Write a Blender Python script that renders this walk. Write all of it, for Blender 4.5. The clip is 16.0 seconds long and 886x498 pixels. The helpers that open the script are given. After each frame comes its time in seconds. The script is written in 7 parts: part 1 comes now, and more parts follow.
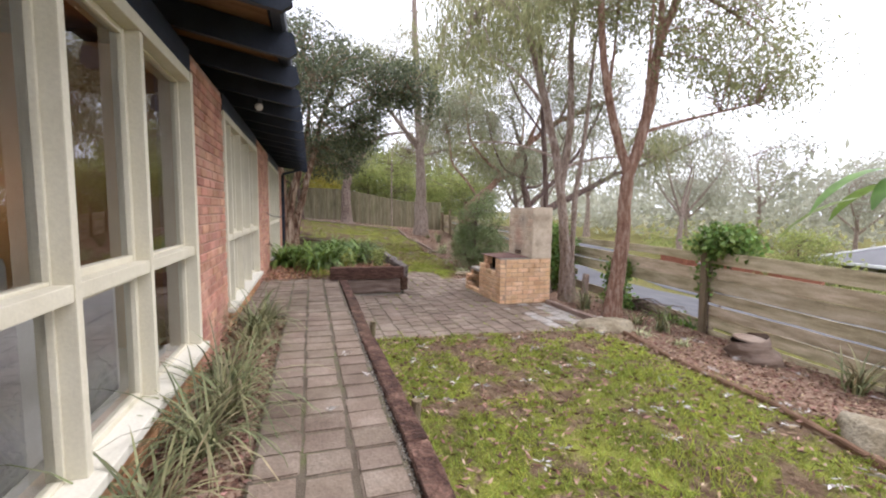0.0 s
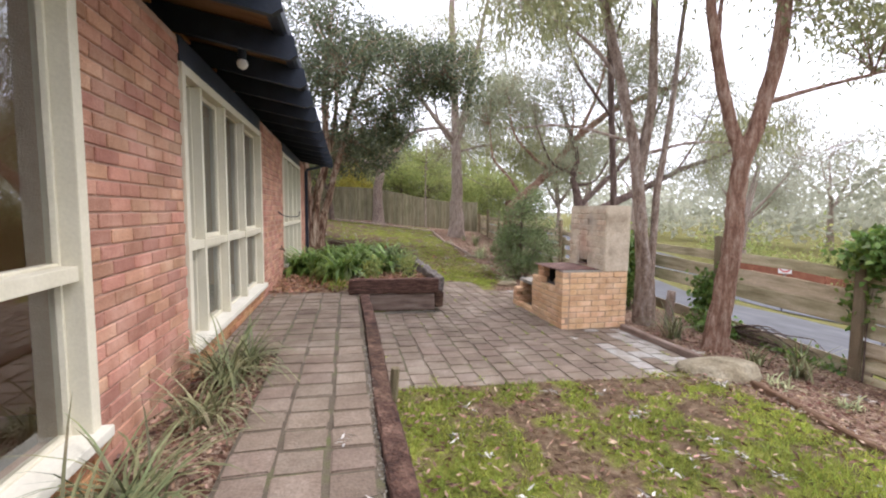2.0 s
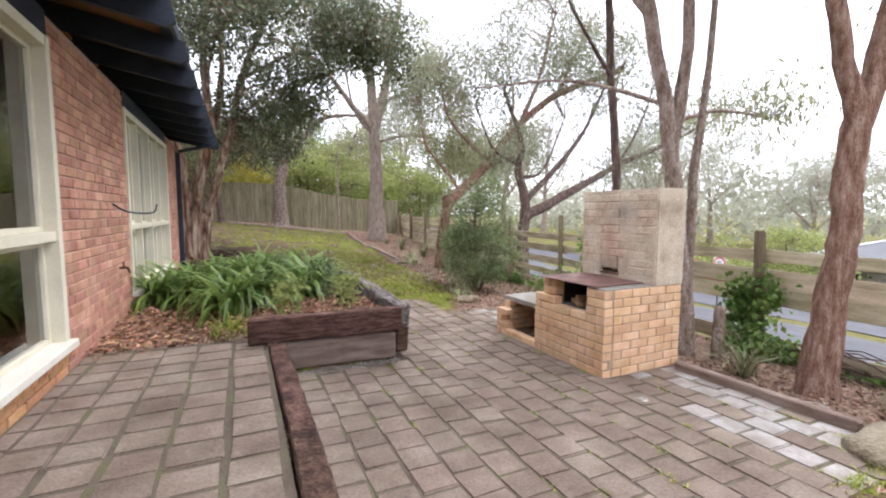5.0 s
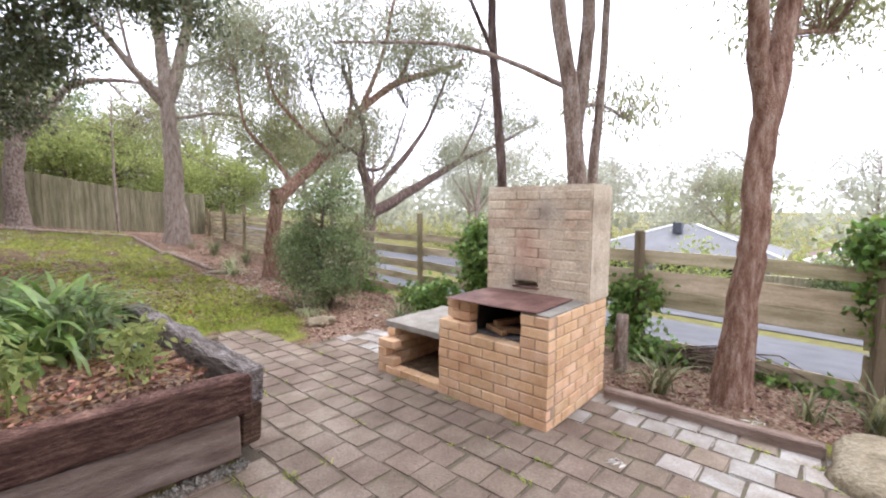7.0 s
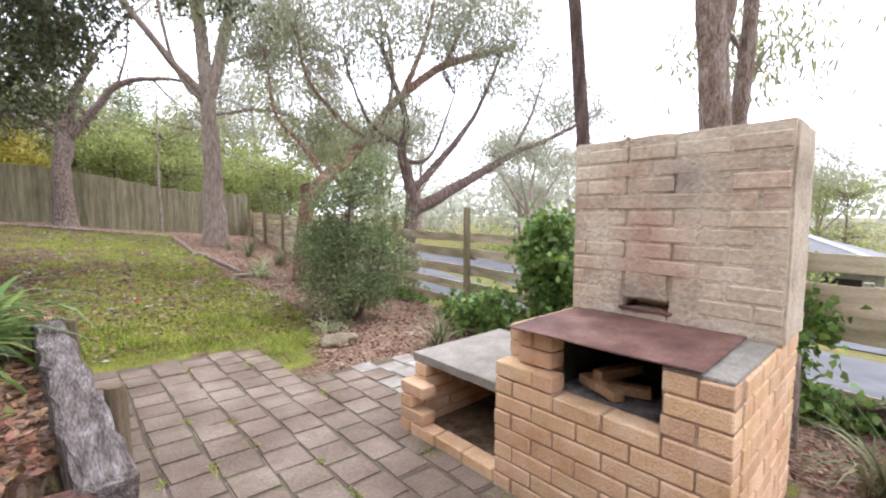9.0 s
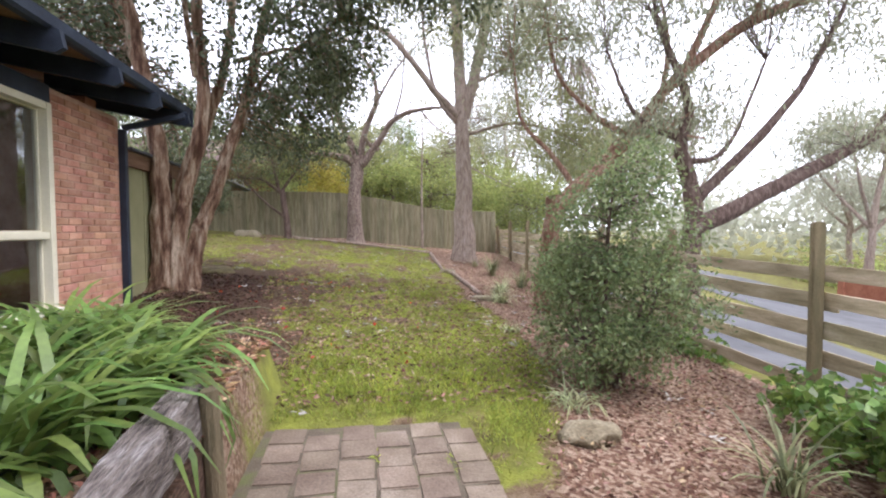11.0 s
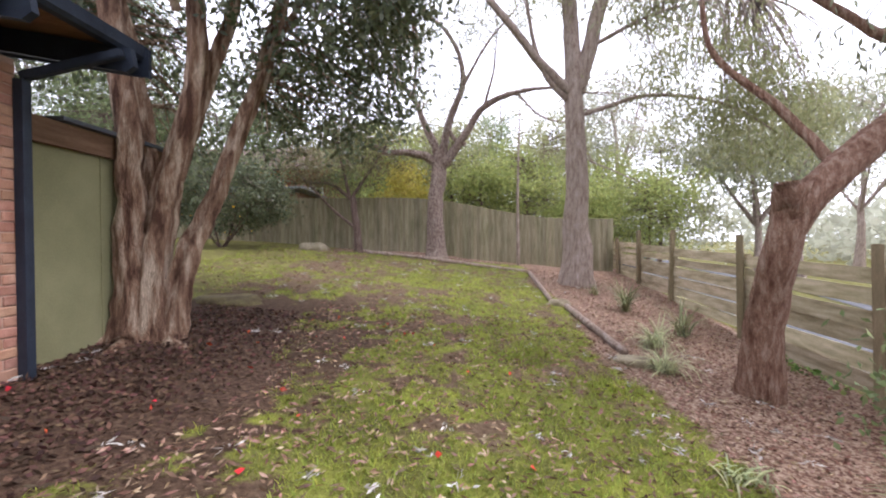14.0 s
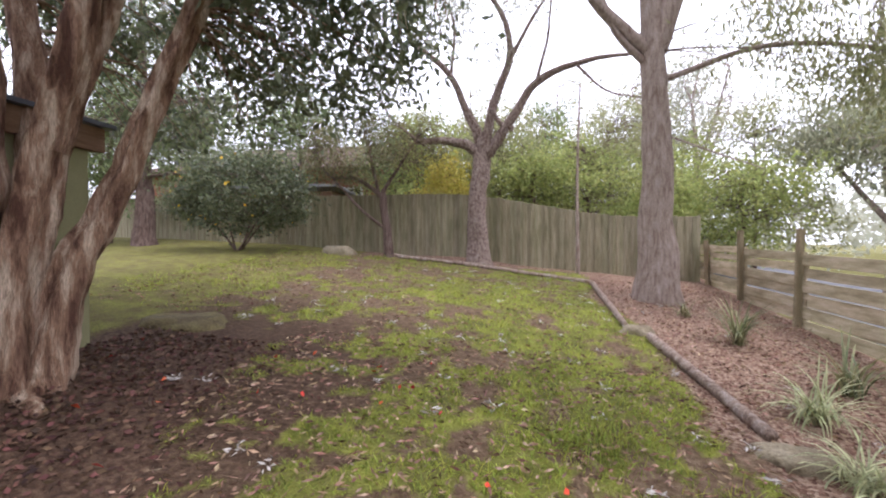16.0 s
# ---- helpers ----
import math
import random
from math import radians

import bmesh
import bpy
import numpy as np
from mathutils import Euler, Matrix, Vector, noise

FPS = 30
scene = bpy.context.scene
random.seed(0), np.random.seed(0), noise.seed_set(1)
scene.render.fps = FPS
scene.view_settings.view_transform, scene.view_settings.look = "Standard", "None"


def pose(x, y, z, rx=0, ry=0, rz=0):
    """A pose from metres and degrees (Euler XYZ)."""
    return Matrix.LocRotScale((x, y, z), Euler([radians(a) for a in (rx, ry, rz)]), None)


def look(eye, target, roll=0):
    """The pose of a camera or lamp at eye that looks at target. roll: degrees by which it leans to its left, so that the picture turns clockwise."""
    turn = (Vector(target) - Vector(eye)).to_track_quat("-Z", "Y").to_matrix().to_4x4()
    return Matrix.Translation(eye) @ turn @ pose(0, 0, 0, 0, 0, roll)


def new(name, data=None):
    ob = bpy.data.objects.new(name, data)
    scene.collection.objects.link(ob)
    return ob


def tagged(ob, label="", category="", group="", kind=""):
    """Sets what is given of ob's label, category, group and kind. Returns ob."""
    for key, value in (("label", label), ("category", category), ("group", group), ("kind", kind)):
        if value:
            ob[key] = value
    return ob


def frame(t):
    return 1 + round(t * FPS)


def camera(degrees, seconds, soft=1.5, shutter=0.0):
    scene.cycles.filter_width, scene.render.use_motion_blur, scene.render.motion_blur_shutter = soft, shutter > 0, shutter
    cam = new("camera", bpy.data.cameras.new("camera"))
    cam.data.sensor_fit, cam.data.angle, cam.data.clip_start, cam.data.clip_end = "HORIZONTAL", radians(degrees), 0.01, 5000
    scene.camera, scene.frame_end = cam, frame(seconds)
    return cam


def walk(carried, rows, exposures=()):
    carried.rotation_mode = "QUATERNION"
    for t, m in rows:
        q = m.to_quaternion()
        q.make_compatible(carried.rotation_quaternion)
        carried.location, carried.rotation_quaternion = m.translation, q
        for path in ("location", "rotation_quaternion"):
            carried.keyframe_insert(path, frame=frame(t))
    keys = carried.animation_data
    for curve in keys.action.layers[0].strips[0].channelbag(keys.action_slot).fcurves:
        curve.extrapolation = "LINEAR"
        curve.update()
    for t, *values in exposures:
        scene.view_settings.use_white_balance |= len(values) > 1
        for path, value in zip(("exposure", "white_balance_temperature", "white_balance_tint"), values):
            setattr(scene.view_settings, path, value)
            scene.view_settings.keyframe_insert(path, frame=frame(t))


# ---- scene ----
cam = camera(91.9, 16.0, soft=2.1)
METRES, EYE, TILT, LEAN, TURN = 14.9, 1.5, -0.5, 0.0, -17.1
ROWS = [
    (0.0, 0.0, 0.0, 0.0, 0.05, -4.65, -0.64),
    (0.5, 0.0002, 0.0258, -0.0019, 1.17, -4.59, -0.72),
    (1.0, -0.0029, 0.0555, -0.0014, 2.41, -4.58, -0.7),
    (1.5, -0.005, 0.0837, -0.0018, 3.37, -4.61, -0.76),
    (2.0, -0.0122, 0.1136, -0.0014, 4.57, -4.59, -0.77),
    (2.5, -0.0218, 0.1417, -0.0006, 5.06, -4.55, -0.77),
    (3.0, -0.033, 0.1735, -0.0036, 4.86, -4.45, -0.76),
    (5.5, -0.0728, 0.3165, -0.0096, -13.81, -4.34, 0.06),
    (6.0, -0.0765, 0.3445, -0.0086, -20.08, -4.45, 0.03),
    (6.5, -0.0787, 0.3706, -0.0066, -25.94, -4.54, 0.11),
    (7.0, -0.0758, 0.3963, -0.0062, -31.47, -4.8, 0.03),
    (7.5, -0.0702, 0.4169, -0.0051, -33.56, -4.86, -0.11),
    (8.0, -0.0594, 0.4394, -0.0046, -33.67, -4.92, -0.08),
    (8.5, -0.0443, 0.459, -0.0138, -31.05, -4.7, -0.03),
    (9.0, -0.0265, 0.4851, -0.0188, -25.05, -4.08, -0.0),
    (9.5, -0.014, 0.5107, -0.0194, -17.02, -3.84, -0.2),
    (10.0, -0.0067, 0.5389, -0.0173, -7.41, -3.68, -0.26),
    (12.5, -0.0344, 0.7068, -0.0108, 17.05, -1.15, -0.15),
    (13.0, -0.0454, 0.7461, -0.008, 17.97, -1.0, -0.2),
    (13.5, -0.0527, 0.7824, -0.0081, 18.48, -0.82, -0.14),
    (14.0, -0.0601, 0.8201, -0.0075, 19.04, -0.71, -0.19),
    (14.5, -0.0679, 0.8533, -0.0082, 20.01, -0.63, -0.18),
    (15.0, -0.0739, 0.8912, -0.0093, 20.98, -0.62, -0.16),
    (15.5, -0.0803, 0.9249, -0.0085, 22.66, -0.49, -0.25),
    (16.0, -0.0852, 0.9609, -0.007, 26.37, -0.32, -0.27),
]
walk(cam, [(t, pose(0, 0, EYE, TILT, LEAN, TURN) @ pose(METRES * x, METRES * y, METRES * z, 90 + pitch, roll, yaw)) for t, x, y, z, yaw, pitch, roll in ROWS],
     [(0.0, 0.62, 6100, 20), (3.0, 0.80, 6100, 19), (5.5, 0.98, 5950, 19), (9.0, 1.09, 5950, 19), (10.2, 1.08, 5950, 19), (12.5, 1.0, 5950, 21), (16.0, 0.88, 5950, 23)])

# ---- world and sun: a bright overcast day ----
world = bpy.data.worlds.new("overcast")
scene.world = world
world.use_nodes = True
wn, wl = world.node_tree.nodes, world.node_tree.links
sky = wn.new("ShaderNodeTexSky")
sky.sky_type, sky.sun_disc = "NISHITA", False
sky.sun_elevation, sky.sun_rotation = radians(58), radians(60)
sky.air_density, sky.dust_density = 1.0, 4.0
pale = wn.new("ShaderNodeHueSaturation")
pale.inputs["Saturation"].default_value = 0.15
pale.inputs["Value"].default_value = 1.0
wl.new(sky.outputs[0], pale.inputs["Color"])
cloud = wn.new("ShaderNodeMix")
cloud.data_type = "RGBA"
cloud.inputs["Factor"].default_value = 0.75
cloud.inputs["B"].default_value = (10.5, 10.8, 11.3, 1)
wl.new(pale.outputs[0], cloud.inputs["A"])
wl.new(cloud.outputs["Result"], wn["Background"].inputs["Color"])
wn["Background"].inputs["Strength"].default_value = 0.15

sun = new("sun", bpy.data.lights.new("sun", "SUN"))
sun.data.energy, sun.data.angle, sun.data.color = 1.5, radians(25), (1.0, 0.97, 0.92)
sun.matrix_world = look((10, 4, 18), (0, 8, 0))
scene.view_settings.exposure = 0.0


# ---- materials ----
def mat(name, cols, scale=6.0, rough=0.8, bump=0.3, fine=70.0, stretch=(1, 1, 1), rnd=0.0, island=False, metal=0.0,
        grain=0.2, leaf=0.0, spec=0.3, contrast=(0.3, 0.7), dist=0.02):
    """A procedural surface: colours mixed by broad noise, fine grain, random tone per piece."""
    m = bpy.data.materials.new(name)
    m.use_nodes = True
    n, l = m.node_tree.nodes, m.node_tree.links
    p = n["Principled BSDF"]
    geo = n.new("ShaderNodeNewGeometry")
    mp = n.new("ShaderNodeMapping")
    mp.inputs["Scale"].default_value = stretch
    l.new(geo.outputs["Position"], mp.inputs["Vector"])
    big = n.new("ShaderNodeTexNoise")
    big.inputs["Scale"].default_value, big.inputs["Detail"].default_value = scale, 5
    big.inputs["Roughness"].default_value = 0.6
    l.new(mp.outputs[0], big.inputs["Vector"])
    ramp = n.new("ShaderNodeValToRGB")
    el = ramp.color_ramp.elements
    while len(el) < len(cols):
        el.new(0.5)
    for i, c in enumerate(cols):
        k = i / max(1, len(cols) - 1)
        el[i].position = contrast[0] + (contrast[1] - contrast[0]) * k
        el[i].color = (*c, 1)
    l.new(big.outputs["Fac"], ramp.inputs["Fac"])
    small = n.new("ShaderNodeTexNoise")
    small.inputs["Scale"].default_value, small.inputs["Detail"].default_value = fine, 3
    l.new(mp.outputs[0], small.inputs["Vector"])
    val = n.new("ShaderNodeMapRange")
    val.inputs["From Min"].default_value, val.inputs["From Max"].default_value = 0.25, 0.75
    val.inputs["To Min"].default_value, val.inputs["To Max"].default_value = 1 - grain, 1 + grain
    l.new(small.outputs["Fac"], val.inputs["Value"])
    hsv = n.new("ShaderNodeHueSaturation")
    l.new(ramp.outputs[0], hsv.inputs["Color"])
    tone = val.outputs[0]
    if rnd:
        if island:
            src = geo.outputs["Random Per Island"]
        else:
            src = n.new("ShaderNodeObjectInfo").outputs["Random"]
        rr = n.new("ShaderNodeMapRange")
        rr.inputs["To Min"].default_value, rr.inputs["To Max"].default_value = 1 - rnd, 1 + rnd
        l.new(src, rr.inputs["Value"])
        mul = n.new("ShaderNodeMath")
        mul.operation = "MULTIPLY"
        l.new(val.outputs[0], mul.inputs[0])
        l.new(rr.outputs[0], mul.inputs[1])
        tone = mul.outputs[0]
        hr = n.new("ShaderNodeMapRange")
        hr.inputs["To Min"].default_value, hr.inputs["To Max"].default_value = 0.5 - rnd * 0.06, 0.5 + rnd * 0.06
        wob = n.new("ShaderNodeMath")
        wob.operation, wob.inputs[1].default_value = "MULTIPLY", 7.13
        fr = n.new("ShaderNodeMath")
        fr.operation = "FRACT"
        l.new(src, wob.inputs[0])
        l.new(wob.outputs[0], fr.inputs[0])
        l.new(fr.outputs[0], hr.inputs["Value"])
        l.new(hr.outputs[0], hsv.inputs["Hue"])
    l.new(tone, hsv.inputs["Value"])
    l.new(hsv.outputs[0], p.inputs["Base Color"])
    p.inputs["Roughness"].default_value = rough
    p.inputs["Metallic"].default_value = metal
    p.inputs["Specular IOR Level"].default_value = spec
    if bump:
        add = n.new("ShaderNodeMath")
        l.new(big.outputs["Fac"], add.inputs[0])
        l.new(small.outputs["Fac"], add.inputs[1])
        b = n.new("ShaderNodeBump")
        b.inputs["Strength"].default_value, b.inputs["Distance"].default_value = bump, dist
        l.new(add.outputs[0], b.inputs["Height"])
        l.new(b.outputs[0], p.inputs["Normal"])
    if leaf:
        tr = n.new("ShaderNodeBsdfTranslucent")
        l.new(hsv.outputs[0], tr.inputs["Color"])
        mix = n.new("ShaderNodeMixShader")
        mix.inputs[0].default_value = leaf
        l.new(p.outputs[0], mix.inputs[1])
        l.new(tr.outputs[0], mix.inputs[2])
        l.new(mix.outputs[0], n["Material Output"].inputs[0])
    return m


def glass_mat():
    m = bpy.data.materials.new("window_glass")
    m.use_nodes = True
    n, l = m.node_tree.nodes, m.node_tree.links
    gl, tr, mix = n.new("ShaderNodeBsdfGlossy"), n.new("ShaderNodeBsdfTransparent"), n.new("ShaderNodeMixShader")
    fr = n.new("ShaderNodeFresnel")
    fr.inputs["IOR"].default_value = 2.4
    gl.inputs["Roughness"].default_value = 0.01
    gl.inputs["Color"].default_value = (0.95, 0.97, 0.98, 1)
    tr.inputs["Color"].default_value = (0.85, 0.87, 0.86, 1)
    l.new(fr.outputs[0], mix.inputs[0])
    l.new(tr.outputs[0], mix.inputs[1])
    l.new(gl.outputs[0], mix.inputs[2])
    l.new(mix.outputs[0], n["Material Output"].inputs[0])
    return m


M = {
    "house_brick": mat("house_brick", [(0.33, 0.155, 0.098), (0.43, 0.225, 0.148), (0.51, 0.30, 0.21)], 4, 0.9, 0.5, 90, rnd=0.2, grain=0.14),
    "plinth_brick": mat("plinth_brick", [(0.36, 0.17, 0.075), (0.50, 0.27, 0.13), (0.55, 0.33, 0.19)], 4, 0.9, 0.4, 90, rnd=0.2),
    "mortar": mat("mortar", [(0.38, 0.24, 0.175), (0.48, 0.33, 0.25)], 7, 0.95, 0.5, 120),
    "bbq_brick": mat("bbq_brick", [(0.57, 0.345, 0.18), (0.67, 0.435, 0.25), (0.74, 0.525, 0.34)], 6, 0.85, 0.35, 100, rnd=0.10, grain=0.14),
    "bbq_mortar": mat("bbq_mortar", [(0.30, 0.20, 0.13), (0.46, 0.33, 0.22)], 9, 0.95, 0.5, 120),
    "render_brick": mat("render_brick", [(0.44, 0.31, 0.21), (0.56, 0.46, 0.33), (0.66, 0.57, 0.43)], 3.4, 0.95, 0.6, 45, rnd=0.10, grain=0.18, dist=0.010),
    "render_coat": mat("render_coat", [(0.34, 0.27, 0.19), (0.53, 0.44, 0.32), (0.63, 0.55, 0.42)], 3.4, 0.95, 0.8, 40, grain=0.18, dist=0.014),
    "concrete": mat("concrete", [(0.22, 0.20, 0.16), (0.36, 0.33, 0.28)], 6, 0.9, 0.5, 80),
    "soot": mat("soot", [(0.012, 0.011, 0.010), (0.04, 0.035, 0.03)], 8, 0.95, 0.4, 80),
    "rust": mat("rust", [(0.09, 0.05, 0.042), (0.19, 0.10, 0.078), (0.31, 0.19, 0.15)], 4, 0.6, 0.3, 90, metal=0.2, grain=0.3),
    "paver": mat("paver", [(0.140, 0.101, 0.072), (0.198, 0.150, 0.11), (0.27, 0.22, 0.168)], 2.6, 0.85, 0.6, 60, rnd=0.11, grain=0.22, dist=0.012),
    "paver_pale": mat("paver_pale", [(0.22, 0.18, 0.145), (0.31, 0.28, 0.24), (0.42, 0.40, 0.365)], 4, 0.9, 0.4, 80, rnd=0.15),
    "joint": mat("joint", [(0.085, 0.066, 0.045), (0.125, 0.10, 0.07), (0.12, 0.125, 0.05)], 4, 0.95, 0.5, 120),
    "sleeper": mat("sleeper", [(0.03, 0.014, 0.009), (0.095, 0.05, 0.033), (0.21, 0.125, 0.085)], 7, 0.9, 1.0, 40, stretch=(1, 1, 6), rnd=0.2, grain=0.5),
    "sleeper_pale": mat("sleeper_pale", [(0.12, 0.085, 0.062), (0.21, 0.155, 0.115), (0.29, 0.235, 0.185)], 4, 0.9, 0.6, 50, stretch=(0.6, 0.6, 4), rnd=0.2, grain=0.16),
    "log_grey": mat("log_grey", [(0.05, 0.04, 0.035), (0.17, 0.14, 0.12), (0.32, 0.29, 0.27)], 9, 0.92, 1.0, 40, stretch=(3, 0.5, 3), grain=0.5),
    "paling": mat("paling", [(0.15, 0.14, 0.075), (0.24, 0.21, 0.13), (0.31, 0.275, 0.185)], 3, 0.9, 0.5, 60, stretch=(4, 4, 0.5), rnd=0.18),
    "rail": mat("rail", [(0.25, 0.21, 0.12), (0.46, 0.39, 0.25), (0.62, 0.53, 0.38)], 3, 0.9, 0.4, 60, stretch=(3, 0.5, 4), rnd=0.2),
    "post": mat("post", [(0.17, 0.14, 0.08), (0.28, 0.21, 0.13)], 4, 0.92, 0.6, 60, stretch=(4, 4, 0.6), rnd=0.2),
    "frame_cream": mat("frame_cream", [(0.56, 0.52, 0.385), (0.64, 0.60, 0.46)], 3, 0.55, 0.08, 60, grain=0.05),
    "sill_cream": mat("sill_cream", [(0.60, 0.57, 0.46), (0.68, 0.65, 0.55)], 3, 0.6, 0.1, 60, grain=0.06),
    "navy": mat("navy", [(0.012, 0.016, 0.026), (0.026, 0.034, 0.05)], 4, 0.5, 0.15, 60, grain=0.15),
    "lining": mat("lining", [(0.16, 0.08, 0.035), (0.26, 0.14, 0.07)], 3, 0.8, 0.2, 50, stretch=(1, 6, 1)),
    "roof_metal": mat("roof_metal", [(0.05, 0.055, 0.065), (0.09, 0.095, 0.11)], 4, 0.5, 0.1, 60),
    "olive_wall": mat("olive_wall", [(0.21, 0.20, 0.10), (0.28, 0.265, 0.14)], 1.5, 0.8, 0.15, 60, grain=0.08),
    "timber_brown": mat("timber_brown", [(0.12, 0.065, 0.035), (0.20, 0.12, 0.07)], 4, 0.85, 0.4, 50, stretch=(1, 0.4, 5)),
    "bark_red": mat("bark_red", [(0.15, 0.068, 0.042), (0.32, 0.185, 0.125), (0.50, 0.36, 0.27)], 7, 0.95, 1.0, 45, stretch=(3, 3, 0.7), grain=0.4, dist=0.04),
    "bark_pale": mat("bark_pale", [(0.17, 0.11, 0.08), (0.36, 0.27, 0.21), (0.50, 0.42, 0.36)], 7, 0.95, 1.0, 40, stretch=(2, 2, 0.7), grain=0.45, dist=0.05),
    "bark_gum": mat("bark_gum", [(0.19, 0.13, 0.10), (0.32, 0.25, 0.20), (0.43, 0.35, 0.30)], 5, 0.95, 0.8, 40, stretch=(3, 3, 0.8), grain=0.3, dist=0.03),
    "bark_dark": mat("bark_dark", [(0.07, 0.043, 0.034), (0.15, 0.10, 0.08), (0.23, 0.175, 0.145)], 6, 0.95, 0.9, 40, stretch=(3, 3, 0.8), grain=0.35, dist=0.04),
    "bark_smooth": mat("bark_smooth", [(0.10, 0.045, 0.027), (0.31, 0.185, 0.115), (0.60, 0.47, 0.34)], 2.4, 0.85, 1.0, 26, stretch=(4, 4, 0.6), grain=0.35, dist=0.05, contrast=(0.36, 0.64)),
    "bark_scaly": mat("bark_scaly", [(0.11, 0.06, 0.045), (0.30, 0.22, 0.18), (0.46, 0.38, 0.32)], 10, 0.95, 1.0, 40, stretch=(2, 2, 1.0), grain=0.5, dist=0.05),
    "leaf_dark": mat("leaf_dark", [(0.085, 0.108, 0.052), (0.165, 0.18, 0.09)], 2, 0.38, 0, 30, rnd=0.5, island=True, leaf=0.4, spec=0.6),
    "leaf_olive": mat("leaf_olive", [(0.26, 0.27, 0.125), (0.38, 0.38, 0.19)], 1, 0.6, 0, 30, rnd=0.3, island=True, leaf=0.55),
    "leaf_grey": mat("leaf_grey", [(0.26, 0.275, 0.17), (0.38, 0.38, 0.25)], 0.6, 0.65, 0, 30, rnd=0.3, island=True, leaf=0.55),
    # distant foliage: aerial haze painted in as a paler leaf colour
    "leaf_haze": mat("leaf_haze", [(0.38, 0.39, 0.29), (0.50, 0.50, 0.39)], 0.3, 0.7, 0, 30, rnd=0.2, island=True, leaf=0.5),
    "leaf_lime": mat("leaf_lime", [(0.28, 0.33, 0.10), (0.42, 0.45, 0.16)], 1, 0.6, 0, 30, rnd=0.3, island=True, leaf=0.5),
    "leaf_gold": mat("leaf_gold", [(0.38, 0.33, 0.06), (0.52, 0.45, 0.10)], 1, 0.6, 0, 30, rnd=0.3, island=True, leaf=0.5),
    "leaf_shrub": mat("leaf_shrub", [(0.15, 0.20, 0.085), (0.26, 0.31, 0.135)], 2, 0.5, 0, 30, rnd=0.35, island=True, leaf=0.45, spec=0.4),
    "leaf_ivy": mat("leaf_ivy", [(0.11, 0.19, 0.04), (0.22, 0.32, 0.08)], 2, 0.45, 0, 30, rnd=0.45, island=True, leaf=0.4, spec=0.4),
    "leaf_ochre": mat("leaf_ochre", [(0.13, 0.14, 0.06), (0.23, 0.18, 0.09)], 1, 0.6, 0, 30, rnd=0.4, island=True, leaf=0.5),
    "strap": mat("strap", [(0.11, 0.185, 0.04), (0.23, 0.32, 0.08)], 2, 0.35, 0, 30, rnd=0.4, island=True, leaf=0.35, spec=0.5),
    "tussock": mat("tussock", [(0.12, 0.15, 0.065), (0.22, 0.23, 0.11), (0.34, 0.29, 0.16)], 3, 0.55, 0, 30, rnd=0.5, island=True, leaf=0.3),
    "tussock_pale": mat("tussock_pale", [(0.24, 0.29, 0.12), (0.55, 0.55, 0.32)], 3, 0.55, 0, 30, rnd=0.4, island=True, leaf=0.3),
    "grass": mat("grass", [(0.17, 0.205, 0.035), (0.38, 0.425, 0.07)], 0.9, 0.7, 0, 30, rnd=0.45, island=True, leaf=0.5),
    "litter": mat("litter", [(0.12, 0.06, 0.036), (0.23, 0.14, 0.09), (0.40, 0.30, 0.215)], 9, 0.85, 0, 30, rnd=0.6, island=True),
    "bark_chip": mat("bark_chip", [(0.16, 0.075, 0.04), (0.33, 0.18, 0.10), (0.50, 0.33, 0.215)], 9, 0.85, 0, 30, rnd=0.5, island=True),
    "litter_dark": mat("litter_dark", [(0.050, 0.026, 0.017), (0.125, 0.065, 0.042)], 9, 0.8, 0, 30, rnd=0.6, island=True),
    "litter_pale": mat("litter_pale", [(0.36, 0.33, 0.29), (0.56, 0.53, 0.48)], 9, 0.8, 0, 30, rnd=0.4, island=True),
    "petal_red": mat("petal_red", [(0.5, 0.03, 0.02), (0.6, 0.08, 0.03)], 9, 0.7, 0, 30, rnd=0.3, island=True),
    "yellow_flower": mat("yellow_flower", [(0.6, 0.36, 0.02), (0.7, 0.45, 0.03)], 9, 0.7, 0, 30, rnd=0.3, island=True),
    "rock": mat("rock", [(0.13, 0.10, 0.06), (0.24, 0.20, 0.13), (0.32, 0.28, 0.2)], 4, 0.95, 0.9, 40, grain=0.35),
    "rock_moss": mat("rock_moss", [(0.07, 0.05, 0.03), (0.13, 0.105, 0.045), (0.17, 0.15, 0.06)], 4, 0.95, 0.9, 40, grain=0.35),
    "black_plastic": mat("black_plastic", [(0.012, 0.012, 0.013), (0.02, 0.02, 0.02)], 4, 0.45, 0.05, 60),
    "brass_tap": mat("brass_tap", [(0.10, 0.07, 0.05), (0.17, 0.12, 0.08)], 9, 0.4, 0.1, 60, metal=0.8),
    "white_cloth": mat("white_cloth", [(0.62, 0.62, 0.62), (0.74, 0.74, 0.75)], 5, 0.9, 0.2, 90, grain=0.06),
    "room_wall": mat("room_wall", [(0.40, 0.24, 0.12), (0.48, 0.31, 0.17)], 2, 0.9, 0.05, 60, grain=0.05),
    "room_timber": mat("room_timber", [(0.45, 0.20, 0.07), (0.58, 0.29, 0.11)], 2, 0.6, 0.1, 40, stretch=(0.5, 6, 1), grain=0.2),
    "carpet": mat("carpet", [(0.20, 0.19, 0.18), (0.27, 0.26, 0.25)], 5, 0.95, 0.3, 120),
    "white_paint": mat("white_paint", [(0.72, 0.72, 0.71), (0.80, 0.80, 0.79)], 2, 0.6, 0.05, 60, grain=0.04),
